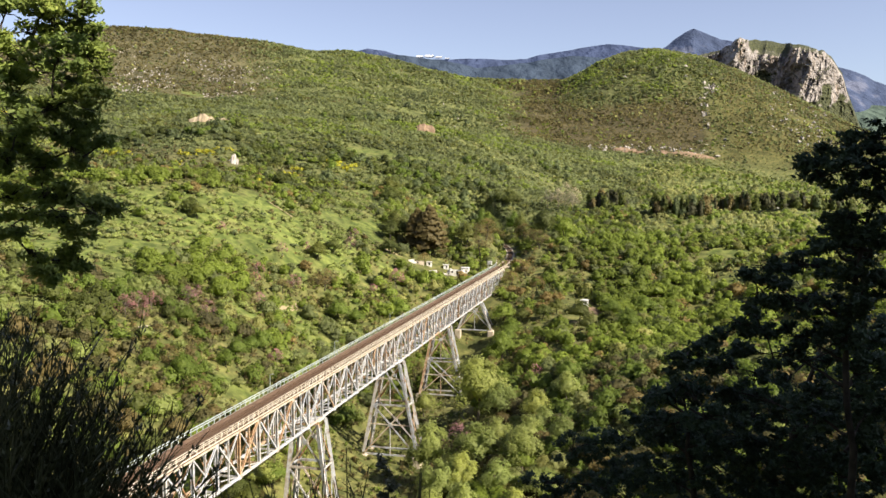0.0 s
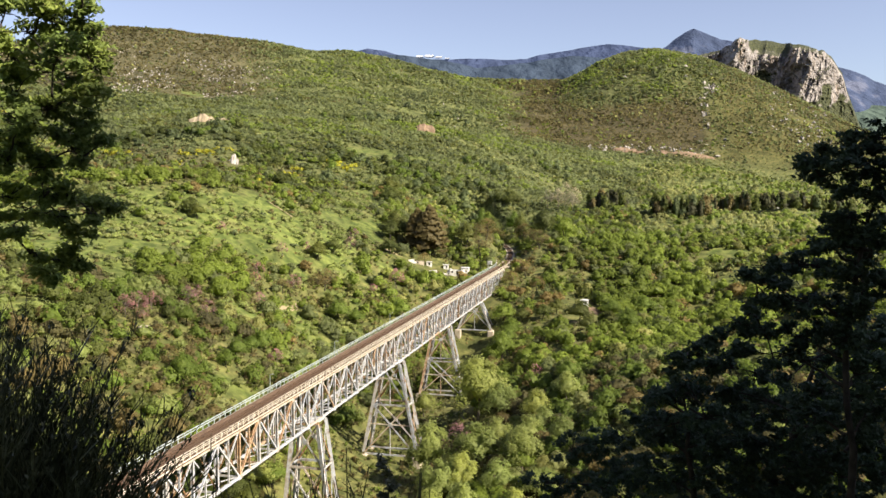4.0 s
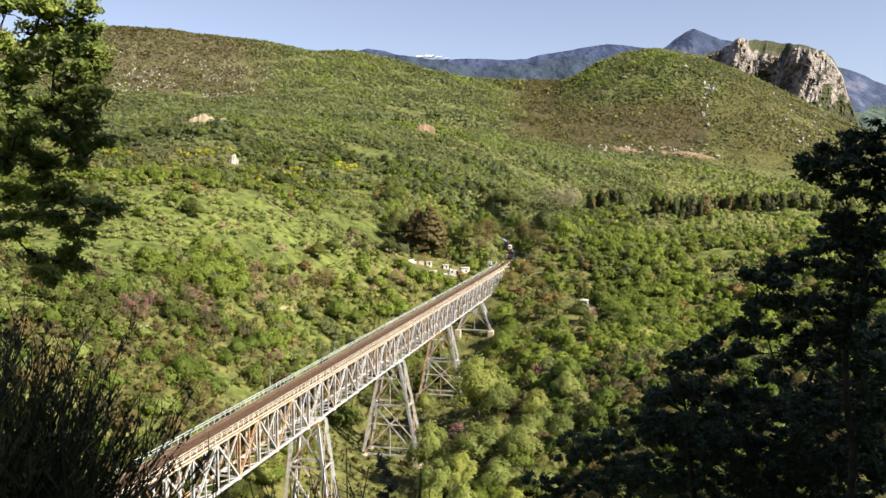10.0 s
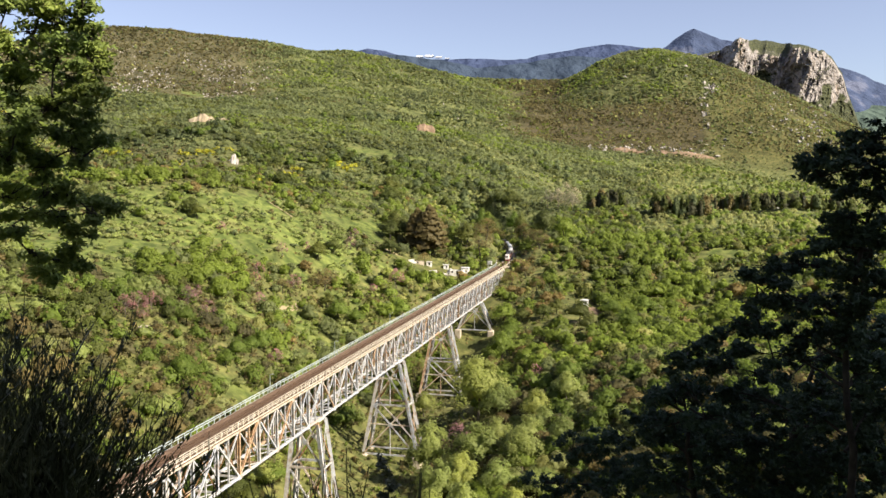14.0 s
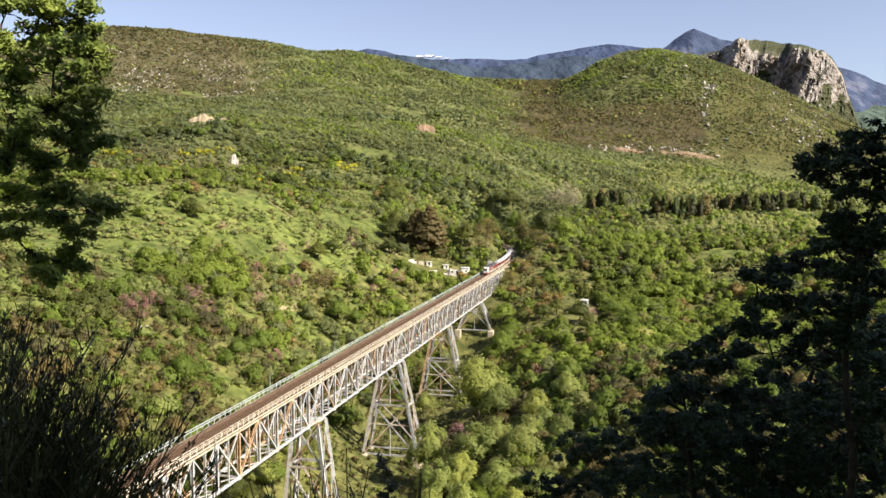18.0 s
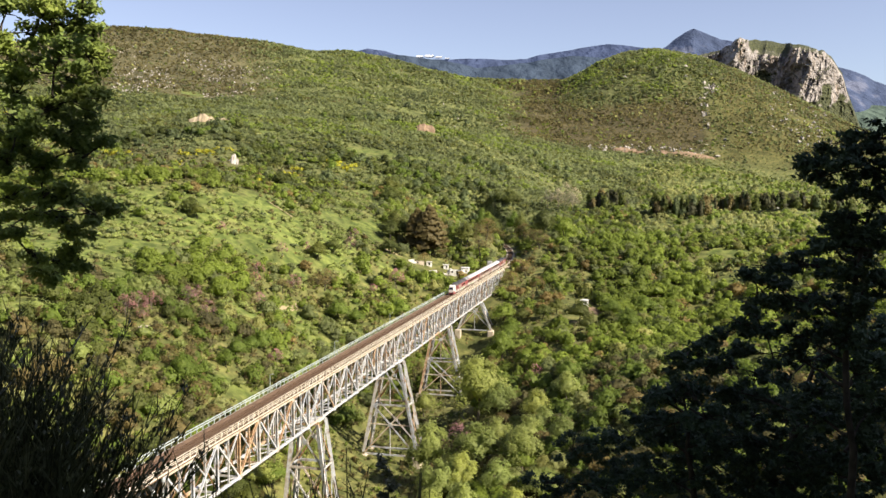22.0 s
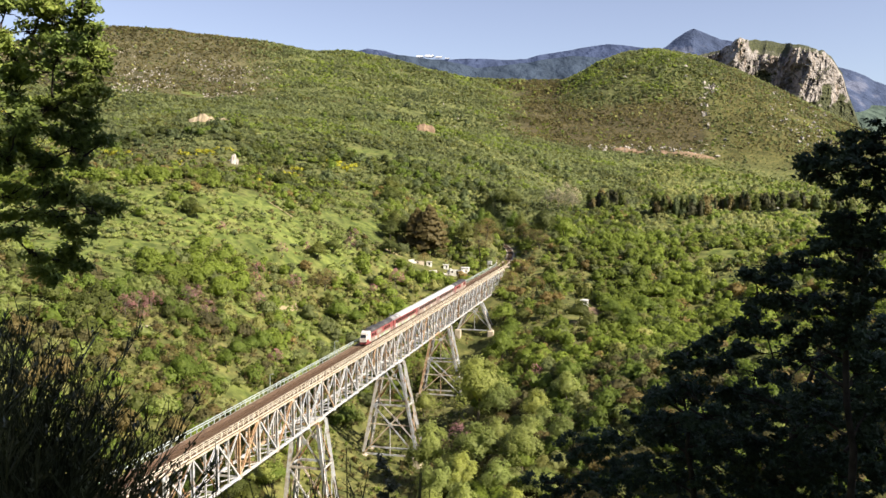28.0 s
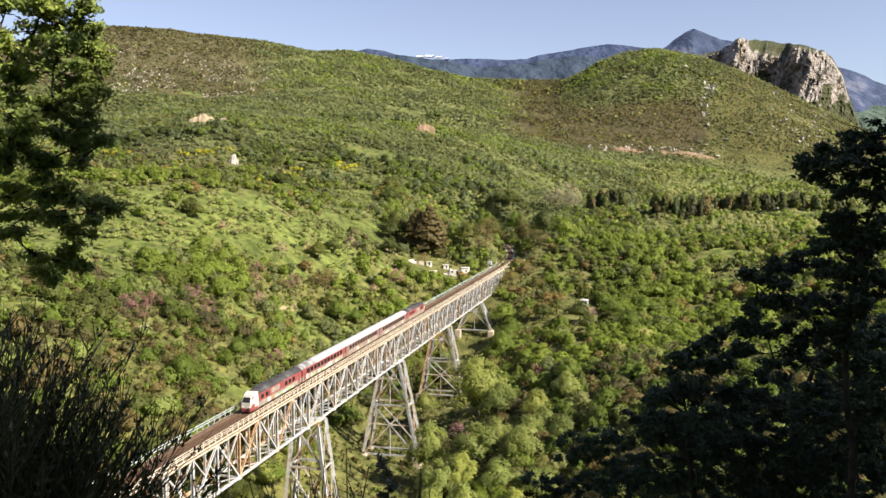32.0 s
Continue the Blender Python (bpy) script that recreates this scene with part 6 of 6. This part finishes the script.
def oak(name, root, fork, head, clouds, density, size, label, seed, material, sway, girth=1.0, lobed=False):
    """An oak: a trunk from root over fork to head, a limb to each cloud of leaves (x, y, z, width, height)."""
    rnd = random.Random(seed)
    r = np.random.default_rng(seed)
    ob = thing(name, pose(*root), label, "oak tree", "oak trees beside the viewpoint")
    o = Vector(root)
    stem = [Vector((0, 0, 0.2)), (Vector(fork) - o) * 0.5 + Vector((0.15, 0.1, 0)), Vector(fork) - o, Vector(head) - o]
    bm = bmesh.new()
    knees = [Vector((0, 0, -0.6)), stem[0]]
    for a, b in zip(stem, stem[1:]):
        for f in (0.25, 0.5, 0.75, 1.0):
            bow = 0.0 if f == 1.0 else 0.035 * (b - a).length
            knees.append(a.lerp(b, f) + Vector((rnd.uniform(-bow, bow), rnd.uniform(-bow, bow), 0)))
    tube(bm, knees, [girth * float(np.interp(k / (len(knees) - 1), [0, 0.1, 0.5, 0.75, 1], [0.30, 0.24, 0.19, 0.13, 0.03])) for k in range(len(knees))], 9)
    part("trunk", bm, BARK, ob, smooth=True)
    tips = []
    for cx, cy, cz, w, h in sorted(clouds, key=lambda q: math.hypot(q[0] - fork[0], q[1] - fork[1])):
        c = Vector((cx, cy, cz)) - o
        # a limb leaves the trunk a little below its leaves, or a limb that is already there
        z = min(max(c.z - 0.45 * (c - stem[2]).xy.length, stem[1].z), stem[3].z - 0.1)
        i = 1 if z < stem[2].z else 2
        start = stem[i].lerp(stem[i + 1], (z - stem[i].z) / (stem[i + 1].z - stem[i].z))
        near = [t for t in tips if t.z < c.z + 0.5 and (t - c).length < 0.7 * (start - c).length]
        thick = 1.0
        if near:
            start, thick = min(near, key=lambda t: (t - c).length), 0.5
        tips.append(c)
        bm = bmesh.new()
        reach = (c - start).length
        bend = start.lerp(c, 0.55) + Vector((rnd.uniform(-.1, .1), rnd.uniform(-.1, .1), rnd.uniform(-0.05, 0.12))) * reach
        crook = lambda a, b, f, k: a.lerp(b, f) + Vector((rnd.uniform(-k, k), rnd.uniform(-k, k), rnd.uniform(-k, k))) * reach
        tube(bm, [start, crook(start, bend, 0.35, 0.03), crook(start, bend, 0.7, 0.03), bend, crook(bend, c, 0.5, 0.03), c], [thick * g for g in (0.055, 0.045, 0.036, 0.028, 0.018, 0.012)], 6)
        for q in range(10):
            a = bend.lerp(c, rnd.random())
            e = c + Vector((rnd.uniform(-1, 1) * w, rnd.uniform(-1, 1) * w * 0.7, rnd.uniform(-0.9, 0.9) * h))
            m = a.lerp(e, 0.5) + Vector((rnd.uniform(-0.08, 0.08), 0, rnd.uniform(-0.02, 0.12)))
            tube(bm, [a, m, e], [0.014, 0.009, 0.003], 4)
        limb = part("limb", bm, BARK, ob)
        n = int(density * (w * h * 1.35 + 0.09))
        v, fc = oak_leaves(r, c, (w, w * 0.8, h), n, size, 0.085, lobed)
        spray = tagged(part("leaf_spray", mesh_of("leaf_spray", v, fc, [material]), None, ob), kind="stuff")
        if sway:
            for p in (limb, spray):
                SWAY.append((p, start, sway * (0.75 + 0.5 * rnd.random())))
    return ob


LEFT_TOP = [(-6.78, 16.2, 42.49, 0.24, 0.2), (-8.2, 15.9, 41.97, 0.3, 0.25), (-6.62, 16.3, 42.0, 0.22, 0.25), (-7.24, 16.1, 42.55, 0.3, 0.25), (-6.55, 16.4, 41.6, 0.2, 0.2),
            (-8.05, 16.0, 42.52, 0.41, 0.26), (-7.52, 16.2, 42.51, 0.47, 0.28), (-7.31, 16.3, 42.27, 0.29, 0.31), (-6.92, 16.4, 42.2, 0.25, 0.25), (-7.69, 16.2, 42.04, 0.37, 0.31), (-6.83, 16.4, 41.81, 0.34, 0.36),
            (-6.82, 15.3, 41.59, 0.41, 0.33), (-7.98, 15.9, 41.58, 0.41, 0.37), (-7.82, 16.4, 41.33, 0.53, 0.31), (-6.56, 16.1, 41.35, 0.23, 0.3), (-7.17, 16.4, 41.23, 0.47, 0.32), (-6.39, 15.4, 40.75, 0.32, 0.31),
            (-7.91, 15.9, 40.91, 0.51, 0.37), (-7.09, 15.6, 40.67, 0.5, 0.31), (-8.88, 16.0, 41.59, 0.72, 0.98)]
LEFT_MIDDLE = [(-6.71, 16.0, 40.39, 0.3, 0.24), (-7.42, 15.3, 40.34, 0.55, 0.33), (-6.91, 15.6, 40.11, 0.45, 0.29), (-6.24, 15.6, 40.01, 0.18, 0.08), (-6.94, 16.4, 39.92, 0.34, 0.23), (-8.09, 16.2, 39.98, 0.47, 0.22),
               (-6.62, 15.5, 39.64, 0.17, 0.1), (-7.56, 16.3, 39.67, 0.29, 0.13), (-7.96, 15.5, 39.59, 0.2, 0.26), (-7.54, 16.0, 39.37, 0.25, 0.1), (-7.0, 15.5, 39.2, 0.18, 0.08), (-8.55, 15.3, 39.99, 0.69, 0.82)]
LEFT_LOW = [(-8.3, 16.3, 40.2, 0.35, 0.25), (-8.05, 16.4, 39.88, 0.38, 0.25), (-8.4, 16.4, 39.67, 0.35, 0.22), (-7.75, 16.4, 39.62, 0.3, 0.2), (-8.15, 16.2, 40.57, 0.35, 0.25),
            (-8.28, 16.4, 39.02, 0.37, 0.25), (-7.41, 15.7, 38.97, 0.42, 0.17), (-6.84, 15.7, 38.95, 0.39, 0.15), (-6.75, 16.5, 38.87, 0.34, 0.15), (-6.38, 16.4, 38.72, 0.21, 0.13), (-6.52, 15.8, 38.6, 0.2, 0.09),
            (-8.08, 16.5, 38.58, 0.48, 0.16), (-7.3, 16.0, 38.56, 0.39, 0.16), (-7.02, 16.2, 38.32, 0.27, 0.17), (-8.01, 15.7, 38.32, 0.3, 0.1), (-7.23, 16.4, 37.98, 0.25, 0.16), (-7.85, 16.2, 37.83, 0.19, 0.1),
            (-7.45, 16.5, 37.66, 0.32, 0.14), (-6.97, 16.4, 37.62, 0.23, 0.08), (-7.56, 15.8, 37.58, 0.28, 0.08), (-7.29, 15.9, 37.46, 0.19, 0.06), (-8.83, 15.7, 38.66, 0.61, 0.6)]
# leaf clouds out of view overhead, added to shade the oak's left side
LEFT_SHADE_CLOUDS = [(-7.9, 15.8, 43.7, 0.5, 0.4), (-5.6, 14.7, 43.2, 0.4, 0.3), (-5.25, 14.55, 43.3, 0.35, 0.3)]
oak("oak_tree", (-11.0, 16.0, h_at(-11, 16)), (-10.4, 16.0, 38.6), (-9.0, 15.8, 44.6), LEFT_SHADE_CLOUDS + LEFT_TOP + LEFT_MIDDLE + LEFT_LOW, 1900, 0.059, "oak with light green young leaves at the clearing's edge", 4, OAK_LEAF, 1.0, lobed=True)
HIGH_TOP = [(8.36, 19.2, 39.72, 0.34, 0.3), (8.07, 19.1, 39.52, 0.19, 0.16), (8.65, 19.5, 39.4, 0.37, 0.35), (9.01, 19.9, 39.96, 0.32, 0.28), (9.03, 19.0, 39.55, 0.4, 0.28), (9.68, 20.0, 40.33, 0.41, 0.33),
            (9.72, 19.5, 39.68, 0.58, 0.46), (9.97, 19.5, 40.13, 0.37, 0.6), (9.58, 20.2, 39.03, 0.38, 0.33), (9.97, 19.7, 39.04, 0.53, 0.51), (9.21, 19.5, 38.42, 0.43, 0.37), (9.83, 19.7, 38.32, 0.58, 0.46),
            (9.28, 20.1, 37.83, 0.44, 0.35), (8.47, 19.1, 37.81, 0.36, 0.19), (9.98, 20.5, 37.66, 0.72, 0.47), (9.8, 19.0, 37.9, 0.48, 0.58)]
HIGH_MIDDLE = [(8.46, 20.5, 37.22, 0.54, 0.26), (7.85, 20.7, 37.09, 0.38, 0.19), (6.89, 19.0, 37.14, 0.18, 0.14), (9.05, 20.6, 37.24, 0.61, 0.39), (9.45, 19.7, 37.17, 0.76, 0.42), (10.42, 20.2, 36.87, 0.54, 0.53),
               (7.47, 19.0, 36.98, 0.37, 0.19), (7.16, 19.1, 36.65, 0.38, 0.25), (8.03, 19.4, 36.54, 0.6, 0.37), (9.5, 20.9, 36.19, 0.77, 0.44), (9.74, 19.4, 36.28, 0.66, 0.54), (7.53, 20.5, 36.11, 0.3, 0.19),
               (7.97, 20.9, 35.62, 0.65, 0.35), (8.96, 20.9, 35.48, 0.77, 0.39), (9.51, 19.7, 35.56, 0.64, 0.42)]
HIGH_LOW = [(7.2, 20.7, 35.66, 0.44, 0.26), (6.67, 21.0, 35.32, 0.4, 0.26), (6.36, 21.6, 34.91, 0.41, 0.28), (5.55, 20.2, 34.78, 0.38, 0.35), (6.78, 21.5, 34.49, 0.66, 0.35), (7.67, 21.6, 34.91, 0.58, 0.28),
            (6.26, 21.7, 33.85, 0.61, 0.39), (5.19, 20.1, 34.11, 0.42, 0.28), (7.44, 21.9, 33.8, 0.61, 0.32), (8.0, 20.2, 34.92, 0.36, 0.16), (10.44, 20.7, 34.7, 0.67, 0.68), (10.95, 21.2, 33.57, 0.66, 0.79),
            (8.37, 21.8, 33.62, 0.48, 0.18), (6.58, 20.7, 33.39, 0.7, 0.39), (5.87, 21.8, 32.92, 0.74, 0.4), (8.85, 21.1, 34.97, 0.41, 0.14), (9.18, 20.6, 33.51, 0.61, 0.33)]
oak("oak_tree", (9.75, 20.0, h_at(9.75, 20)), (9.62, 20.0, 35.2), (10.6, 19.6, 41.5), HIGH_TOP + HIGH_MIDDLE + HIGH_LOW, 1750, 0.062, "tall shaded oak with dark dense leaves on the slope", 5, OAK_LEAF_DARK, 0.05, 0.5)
LOW_CLOUDS = [(7.10, 25.2, 33.02, 0.81, 0.57), (6.58, 25.4, 31.65, 0.75, 0.54), (7.60, 25.0, 31.16, 0.83, 0.57), (9.16, 24.6, 30.95, 0.85, 0.59), 
              (6.22, 25.0, 31.94, 1.00, 0.63), (5.14, 25.5, 31.27, 1.02, 0.66), (4.00, 26.0, 30.93, 0.66, 0.58), (7.94, 24.5, 31.67, 1.39, 0.90),
              (9.74, 24.0, 31.65, 1.52, 0.96), (11.49, 23.5, 30.83, 1.33, 0.94), (3.28, 26.5, 29.66, 0.80, 0.57), (4.81, 25.5, 29.93, 1.28, 0.68),
              (6.93, 25.0, 30.29, 1.50, 0.75), (9.15, 24.5, 30.13, 1.55, 0.73), (6.2, 24.6, 33.0, 0.8, 0.4), (10.6, 22.5, 33.0, 1.2, 0.9)]
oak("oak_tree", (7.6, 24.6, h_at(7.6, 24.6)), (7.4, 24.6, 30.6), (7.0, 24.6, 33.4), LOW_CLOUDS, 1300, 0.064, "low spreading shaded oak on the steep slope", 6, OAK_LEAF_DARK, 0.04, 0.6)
BACK_CLOUDS = [(9.4, 29, 30.8, 1.9, 1.1), (12.0, 29, 31.2, 2.0, 1.2), (6.6, 29, 29.2, 1.7, 0.9), (9.2, 28, 29.0, 1.9, 1.0), (12.6, 28, 29.4, 1.9, 1.3), (12.5, 25.5, 34.6, 1.1, 0.7),
               (13.0, 25.2, 34.1, 1.1, 0.8), (12.1, 26, 32.8, 1.0, 0.7), (12.9, 25, 32.4, 1.2, 0.8), (12.5, 26, 31.3, 1.1, 0.7), (13.0, 25, 31.0, 1.1, 0.7), (11.7, 26, 30.1, 1.2, 0.7)]
FILL_CLOUDS = [(10.32, 25, 33.92, 0.5, 0.25), (11.59, 25, 33.92, 0.5, 0.4), (11.33, 25.5, 32.94, 0.45, 0.2), (12.48, 24.5, 34.87, 0.9, 0.6), (12.61, 24, 33.48, 0.8, 0.8), (9.64, 26, 31.92, 0.9, 0.5),
               (10.66, 25.5, 32.42, 0.9, 0.4), (9.14, 26, 31.02, 1.0, 0.6), (10.9, 25.5, 30.47, 1.1, 0.7), (11.69, 25, 31.16, 1.0, 0.6), (8.09, 26, 30.29, 1.0, 0.6), (12.61, 24.5, 31.66, 1.0, 0.8),
               (12.73, 24, 30.65, 0.9, 0.7), (12.15, 25, 32.55, 0.8, 0.6), (9.88, 26, 29.75, 1.1, 0.6), (6.38, 27, 29.95, 0.9, 0.5)]
GAP_CLOUDS = [(7.87, 23, 34.19, 0.55, 0.35), (8.65, 23, 34.0, 0.6, 0.3), (9.64, 23.5, 33.73, 0.5, 0.25), (8.7, 23.5, 33.19, 0.7, 0.35), (8.08, 24, 32.9, 0.7, 0.4), (9.63, 24, 32.78, 0.6, 0.3), (11.51, 22, 35.16, 0.6, 0.5), (10.48, 24, 34.14, 0.3, 0.2)]
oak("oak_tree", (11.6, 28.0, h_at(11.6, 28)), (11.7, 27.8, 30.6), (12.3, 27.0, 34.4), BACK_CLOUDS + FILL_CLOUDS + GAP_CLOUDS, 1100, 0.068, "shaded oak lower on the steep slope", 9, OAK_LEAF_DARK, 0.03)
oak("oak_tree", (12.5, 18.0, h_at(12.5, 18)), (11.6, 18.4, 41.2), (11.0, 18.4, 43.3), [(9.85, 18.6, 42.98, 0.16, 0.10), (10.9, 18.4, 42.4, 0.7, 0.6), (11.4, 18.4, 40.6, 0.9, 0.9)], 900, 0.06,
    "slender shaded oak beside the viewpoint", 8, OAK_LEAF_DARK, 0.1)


def broom(name, x, y, stems, tall, lean, seed, label, flowers):
    """A broom bush: many thin upright switches from one stool; each third of it is a part that sways."""
    r = random.Random(seed)
    z = h_at(x, y) - 0.1
    ob = thing(name, pose(x, y, z), label, "bush")
    for k in range(4):
        bm = bmesh.new()
        for q in range(stems // 4):
            a = r.uniform(0, math.tau)
            b0 = Vector((math.cos(a), math.sin(a), 0)) * r.uniform(0, 0.4) + Vector(((k - 1.5) * 0.26, 0, 0))
            out = Vector((r.gauss(0.04 + (k - 1.5) * 0.13, 0.17) + lean, r.gauss(0, 0.16), 1.0)).normalized()
            l = tall * r.uniform(0.45, 1.0) * (1.0 - 0.10 * abs(k - 1))
            bow = Vector((r.gauss(0.04, 0.09), r.gauss(0, 0.06), 0)) * l
            pts = [b0, b0 + out * l * 0.35 + bow * 0.3, b0 + out * l * 0.7 + bow * 0.7, b0 + out * l + bow * 1.5]
            if x + pts[3].x > -2.52 + 0.95 * (38.3 - z - pts[3].z) + r.uniform(-0.10, 0.14):
                continue          # the wind has worn this side down
            tube(bm, pts, [0.009, 0.008, 0.0055, 0.0025], 3)
            for s in range(7):
                f = r.uniform(0.4, 1.0)
                p = pts[2].lerp(pts[3], (f - 0.4) / 0.6)
                d = (out + Vector((r.gauss(0, 0.35), r.gauss(0, 0.35), 0))).normalized()
                tube(bm, [p, p + d * 0.10, p + d * r.uniform(0.16, 0.30)], [0.005, 0.0045, 0.002], 3)
            for s in range(15):
                p = pts[2].lerp(pts[3], r.uniform(0.1, 1.0) if s < 9 else r.uniform(0.92, 1.03)) + Vector((r.gauss(0, 0.014), r.gauss(0, 0.014), 0))
                d = (out + Vector((r.gauss(0, 0.6), r.gauss(0, 0.6), 0.1))).normalized() * r.uniform(0.03, 0.06)
                e = d.cross(Vector((r.gauss(0, 1), r.gauss(0, 1), r.gauss(0, 1)))).normalized() * 0.010
                bm.faces.new([bm.verts.new(q) for q in (p, p + d * 0.5 + e, p + d, p + d * 0.5 - e)])
        ob_k = tagged(part("twig_mass", bm, BROOM_TWIG, ob, "dark thin green switches"), kind="stuff")
        SWAY.append((ob_k, Vector((0, 0, 0)), 1.0 + 0.15 * (k - 1.5)))
        if flowers:
            bm = bmesh.new()
            for q in range(flowers):
                p = Vector((r.gauss(-0.15 + (k - 1.5) * 0.25, 0.18), r.gauss(0, 0.2), tall * r.uniform(0.62, 0.92)))
                bmesh.ops.create_icosphere(bm, subdivisions=1, radius=0.011, matrix=Matrix.Translation(p) @ Matrix.Diagonal((1, 1, 1.6, 1)))
            tagged(part("flowers", bm, LEAF[YELLOW], ob_k, "small yellow flowers"), kind="stuff")
    return ob


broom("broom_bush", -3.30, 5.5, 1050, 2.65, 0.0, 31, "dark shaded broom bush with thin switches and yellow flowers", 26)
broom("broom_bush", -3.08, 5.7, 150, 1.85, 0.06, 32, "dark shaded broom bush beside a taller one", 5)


def weed(x, y, tall, stems, seed):
    r = random.Random(seed)
    ob = thing("weed_tuft", pose(x, y, h_at(x, y) - 0.05), "tall thin dry stems in shade on the slope", "weeds", "stems before the viewpoint")
    for k in range(stems):
        bm = bmesh.new()
        b0 = Vector((r.gauss(0, 0.25), r.gauss(0, 0.15), 0))
        d = Vector((r.gauss(-0.12, 0.22), r.gauss(0, 0.1), 1)).normalized()
        l = tall * r.uniform(0.75, 1.0)
        tube(bm, [b0, b0 + d * l * 0.5, b0 + d * l + Vector((r.gauss(0, 0.08), 0, 0))], [0.013, 0.010, 0.004], 4)
        for q in range(7):
            p = b0 + d * l * r.uniform(0.5, 0.95)
            tube(bm, [p, p + Vector((r.gauss(0, 0.07), r.gauss(0, 0.05), r.uniform(0.04, 0.14)))], [0.007, 0.002], 3)
        part("stem", bm, BROOM_TWIG, ob)


def weed_height(x, y, top):
    return top - h_at(x, y)


for k, (wx, wy, top, n) in enumerate(((-1.70, 7.6, 36.70, 8), (-1.25, 8.0, 36.55, 12), (-0.92, 8.2, 36.62, 18), (-0.70, 8.6, 36.42, 12), (-0.40, 8.6, 36.30, 9), (-0.10, 8.8, 36.20, 6))):
    weed(wx, wy, weed_height(wx, wy, top), n, 40 + k)


def leafy_weed(x, y, top, seed):
    """A short plant with a head of broad dark leaves."""
    z = h_at(x, y)
    ob = thing("leafy_plant", pose(x, y, z - 0.05), "dark broad-leaved plant in shade on the slope", "plant")
    bm = bmesh.new()
    tube(bm, [(0, 0, 0), (0.02, 0, (top - z) * 0.5), (0, 0, top - z)], [0.016, 0.013, 0.006], 5)
    part("stem", bm, BROOM_TWIG, ob)
    r = np.random.default_rng(seed)
    for dx, dz, w in ((0.0, -0.02, 0.085), (-0.07, 0.10, 0.05), (0.06, -0.14, 0.07), (-0.02, -0.27, 0.06)):
        v, f = oak_leaves(r, (dx, 0, top - z + dz), (w, w, w), 70, 0.028, 0.022)
        tagged(part("leaf_spray", mesh_of("leaf_spray", v, f, [BROOM_TWIG]), None, ob), kind="stuff")


leafy_weed(-0.56, 8.4, 36.36, 71)


# ---- what moves ----
def front_at(t):
    """Where the train's front stands on the line at t seconds, smoothly."""
    ts, ss = [p[0] for p in FRONT], [p[1] for p in FRONT]
    return sum(float(np.interp(t + d, ts, ss)) for d in (-0.6, -0.3, 0, 0.3, 0.6)) / 5 if 0.6 < t < 31.4 else float(np.interp(t, ts, ss))


# the wind: how far the bush and the oak's sprays lean to the right, in degrees
BUSH_WIND = [(0, 1.5), (2, 0.3), (3.5, 0.0), (5.5, -1.0), (6.5, -3.2), (7.5, -2.6), (8.2, -2.4), (9, 3.4), (9.5, 1.6), (10.2, -0.7), (11, -0.2), (12, -1.5),
             (13, -1.6), (14.5, 0.0), (16.5, -0.5), (17.5, 0.3), (19, 1.0), (20.5, -0.9), (21.5, -2.0), (22.5, 0.1), (24, 3.0), (25.5, 1.9), (27.5, 0.8), (29, 1.0), (30.5, 2.0), (32, 1.9)]
OAK_WIND = [(0, -1.0), (0.5, -1.6), (1.5, 0.0), (2.5, -0.2), (3.5, 0.7), (5.5, 0.4), (6.0, 0.0), (6.8, -1.2), (8, 1.2), (9, 1.8), (10, -1.8), (11, -0.2), (12.5, 1.8),
            (13, 0.1), (14.5, 0.4), (16.5, -3.2), (17.2, -0.5), (18, -1.6), (19.2, 0.6), (20, 2.4), (20.5, 0.3), (21, 4.0), (22, -2.4), (23, 0.8), (24, -2.0),
            (25, 4.2), (25.5, 2.6), (27.5, 0.2), (28.5, 0.4), (30, -0.6), (31, 0.5), (32, 0.1)]


def motions():
    for car, back, turn in cars:
        walk(car, [(k * 0.5, on_track(front_at(k * 0.5) + back, turn=turn)) for k in range(65)])
    for piece, pivot, strength in SWAY:
        bush = piece.parent.name.startswith("broom")
        there, back = Matrix.Translation(pivot), Matrix.Translation(-pivot)
        rows = []
        for t, a in (BUSH_WIND if bush else OAK_WIND):
            lean = a * strength * (1 if bush else -1)
            rows.append((t, there @ pose(0, 0, 0, 0.2 * lean, lean, 0) @ back))
        walk(piece, rows)


motions()
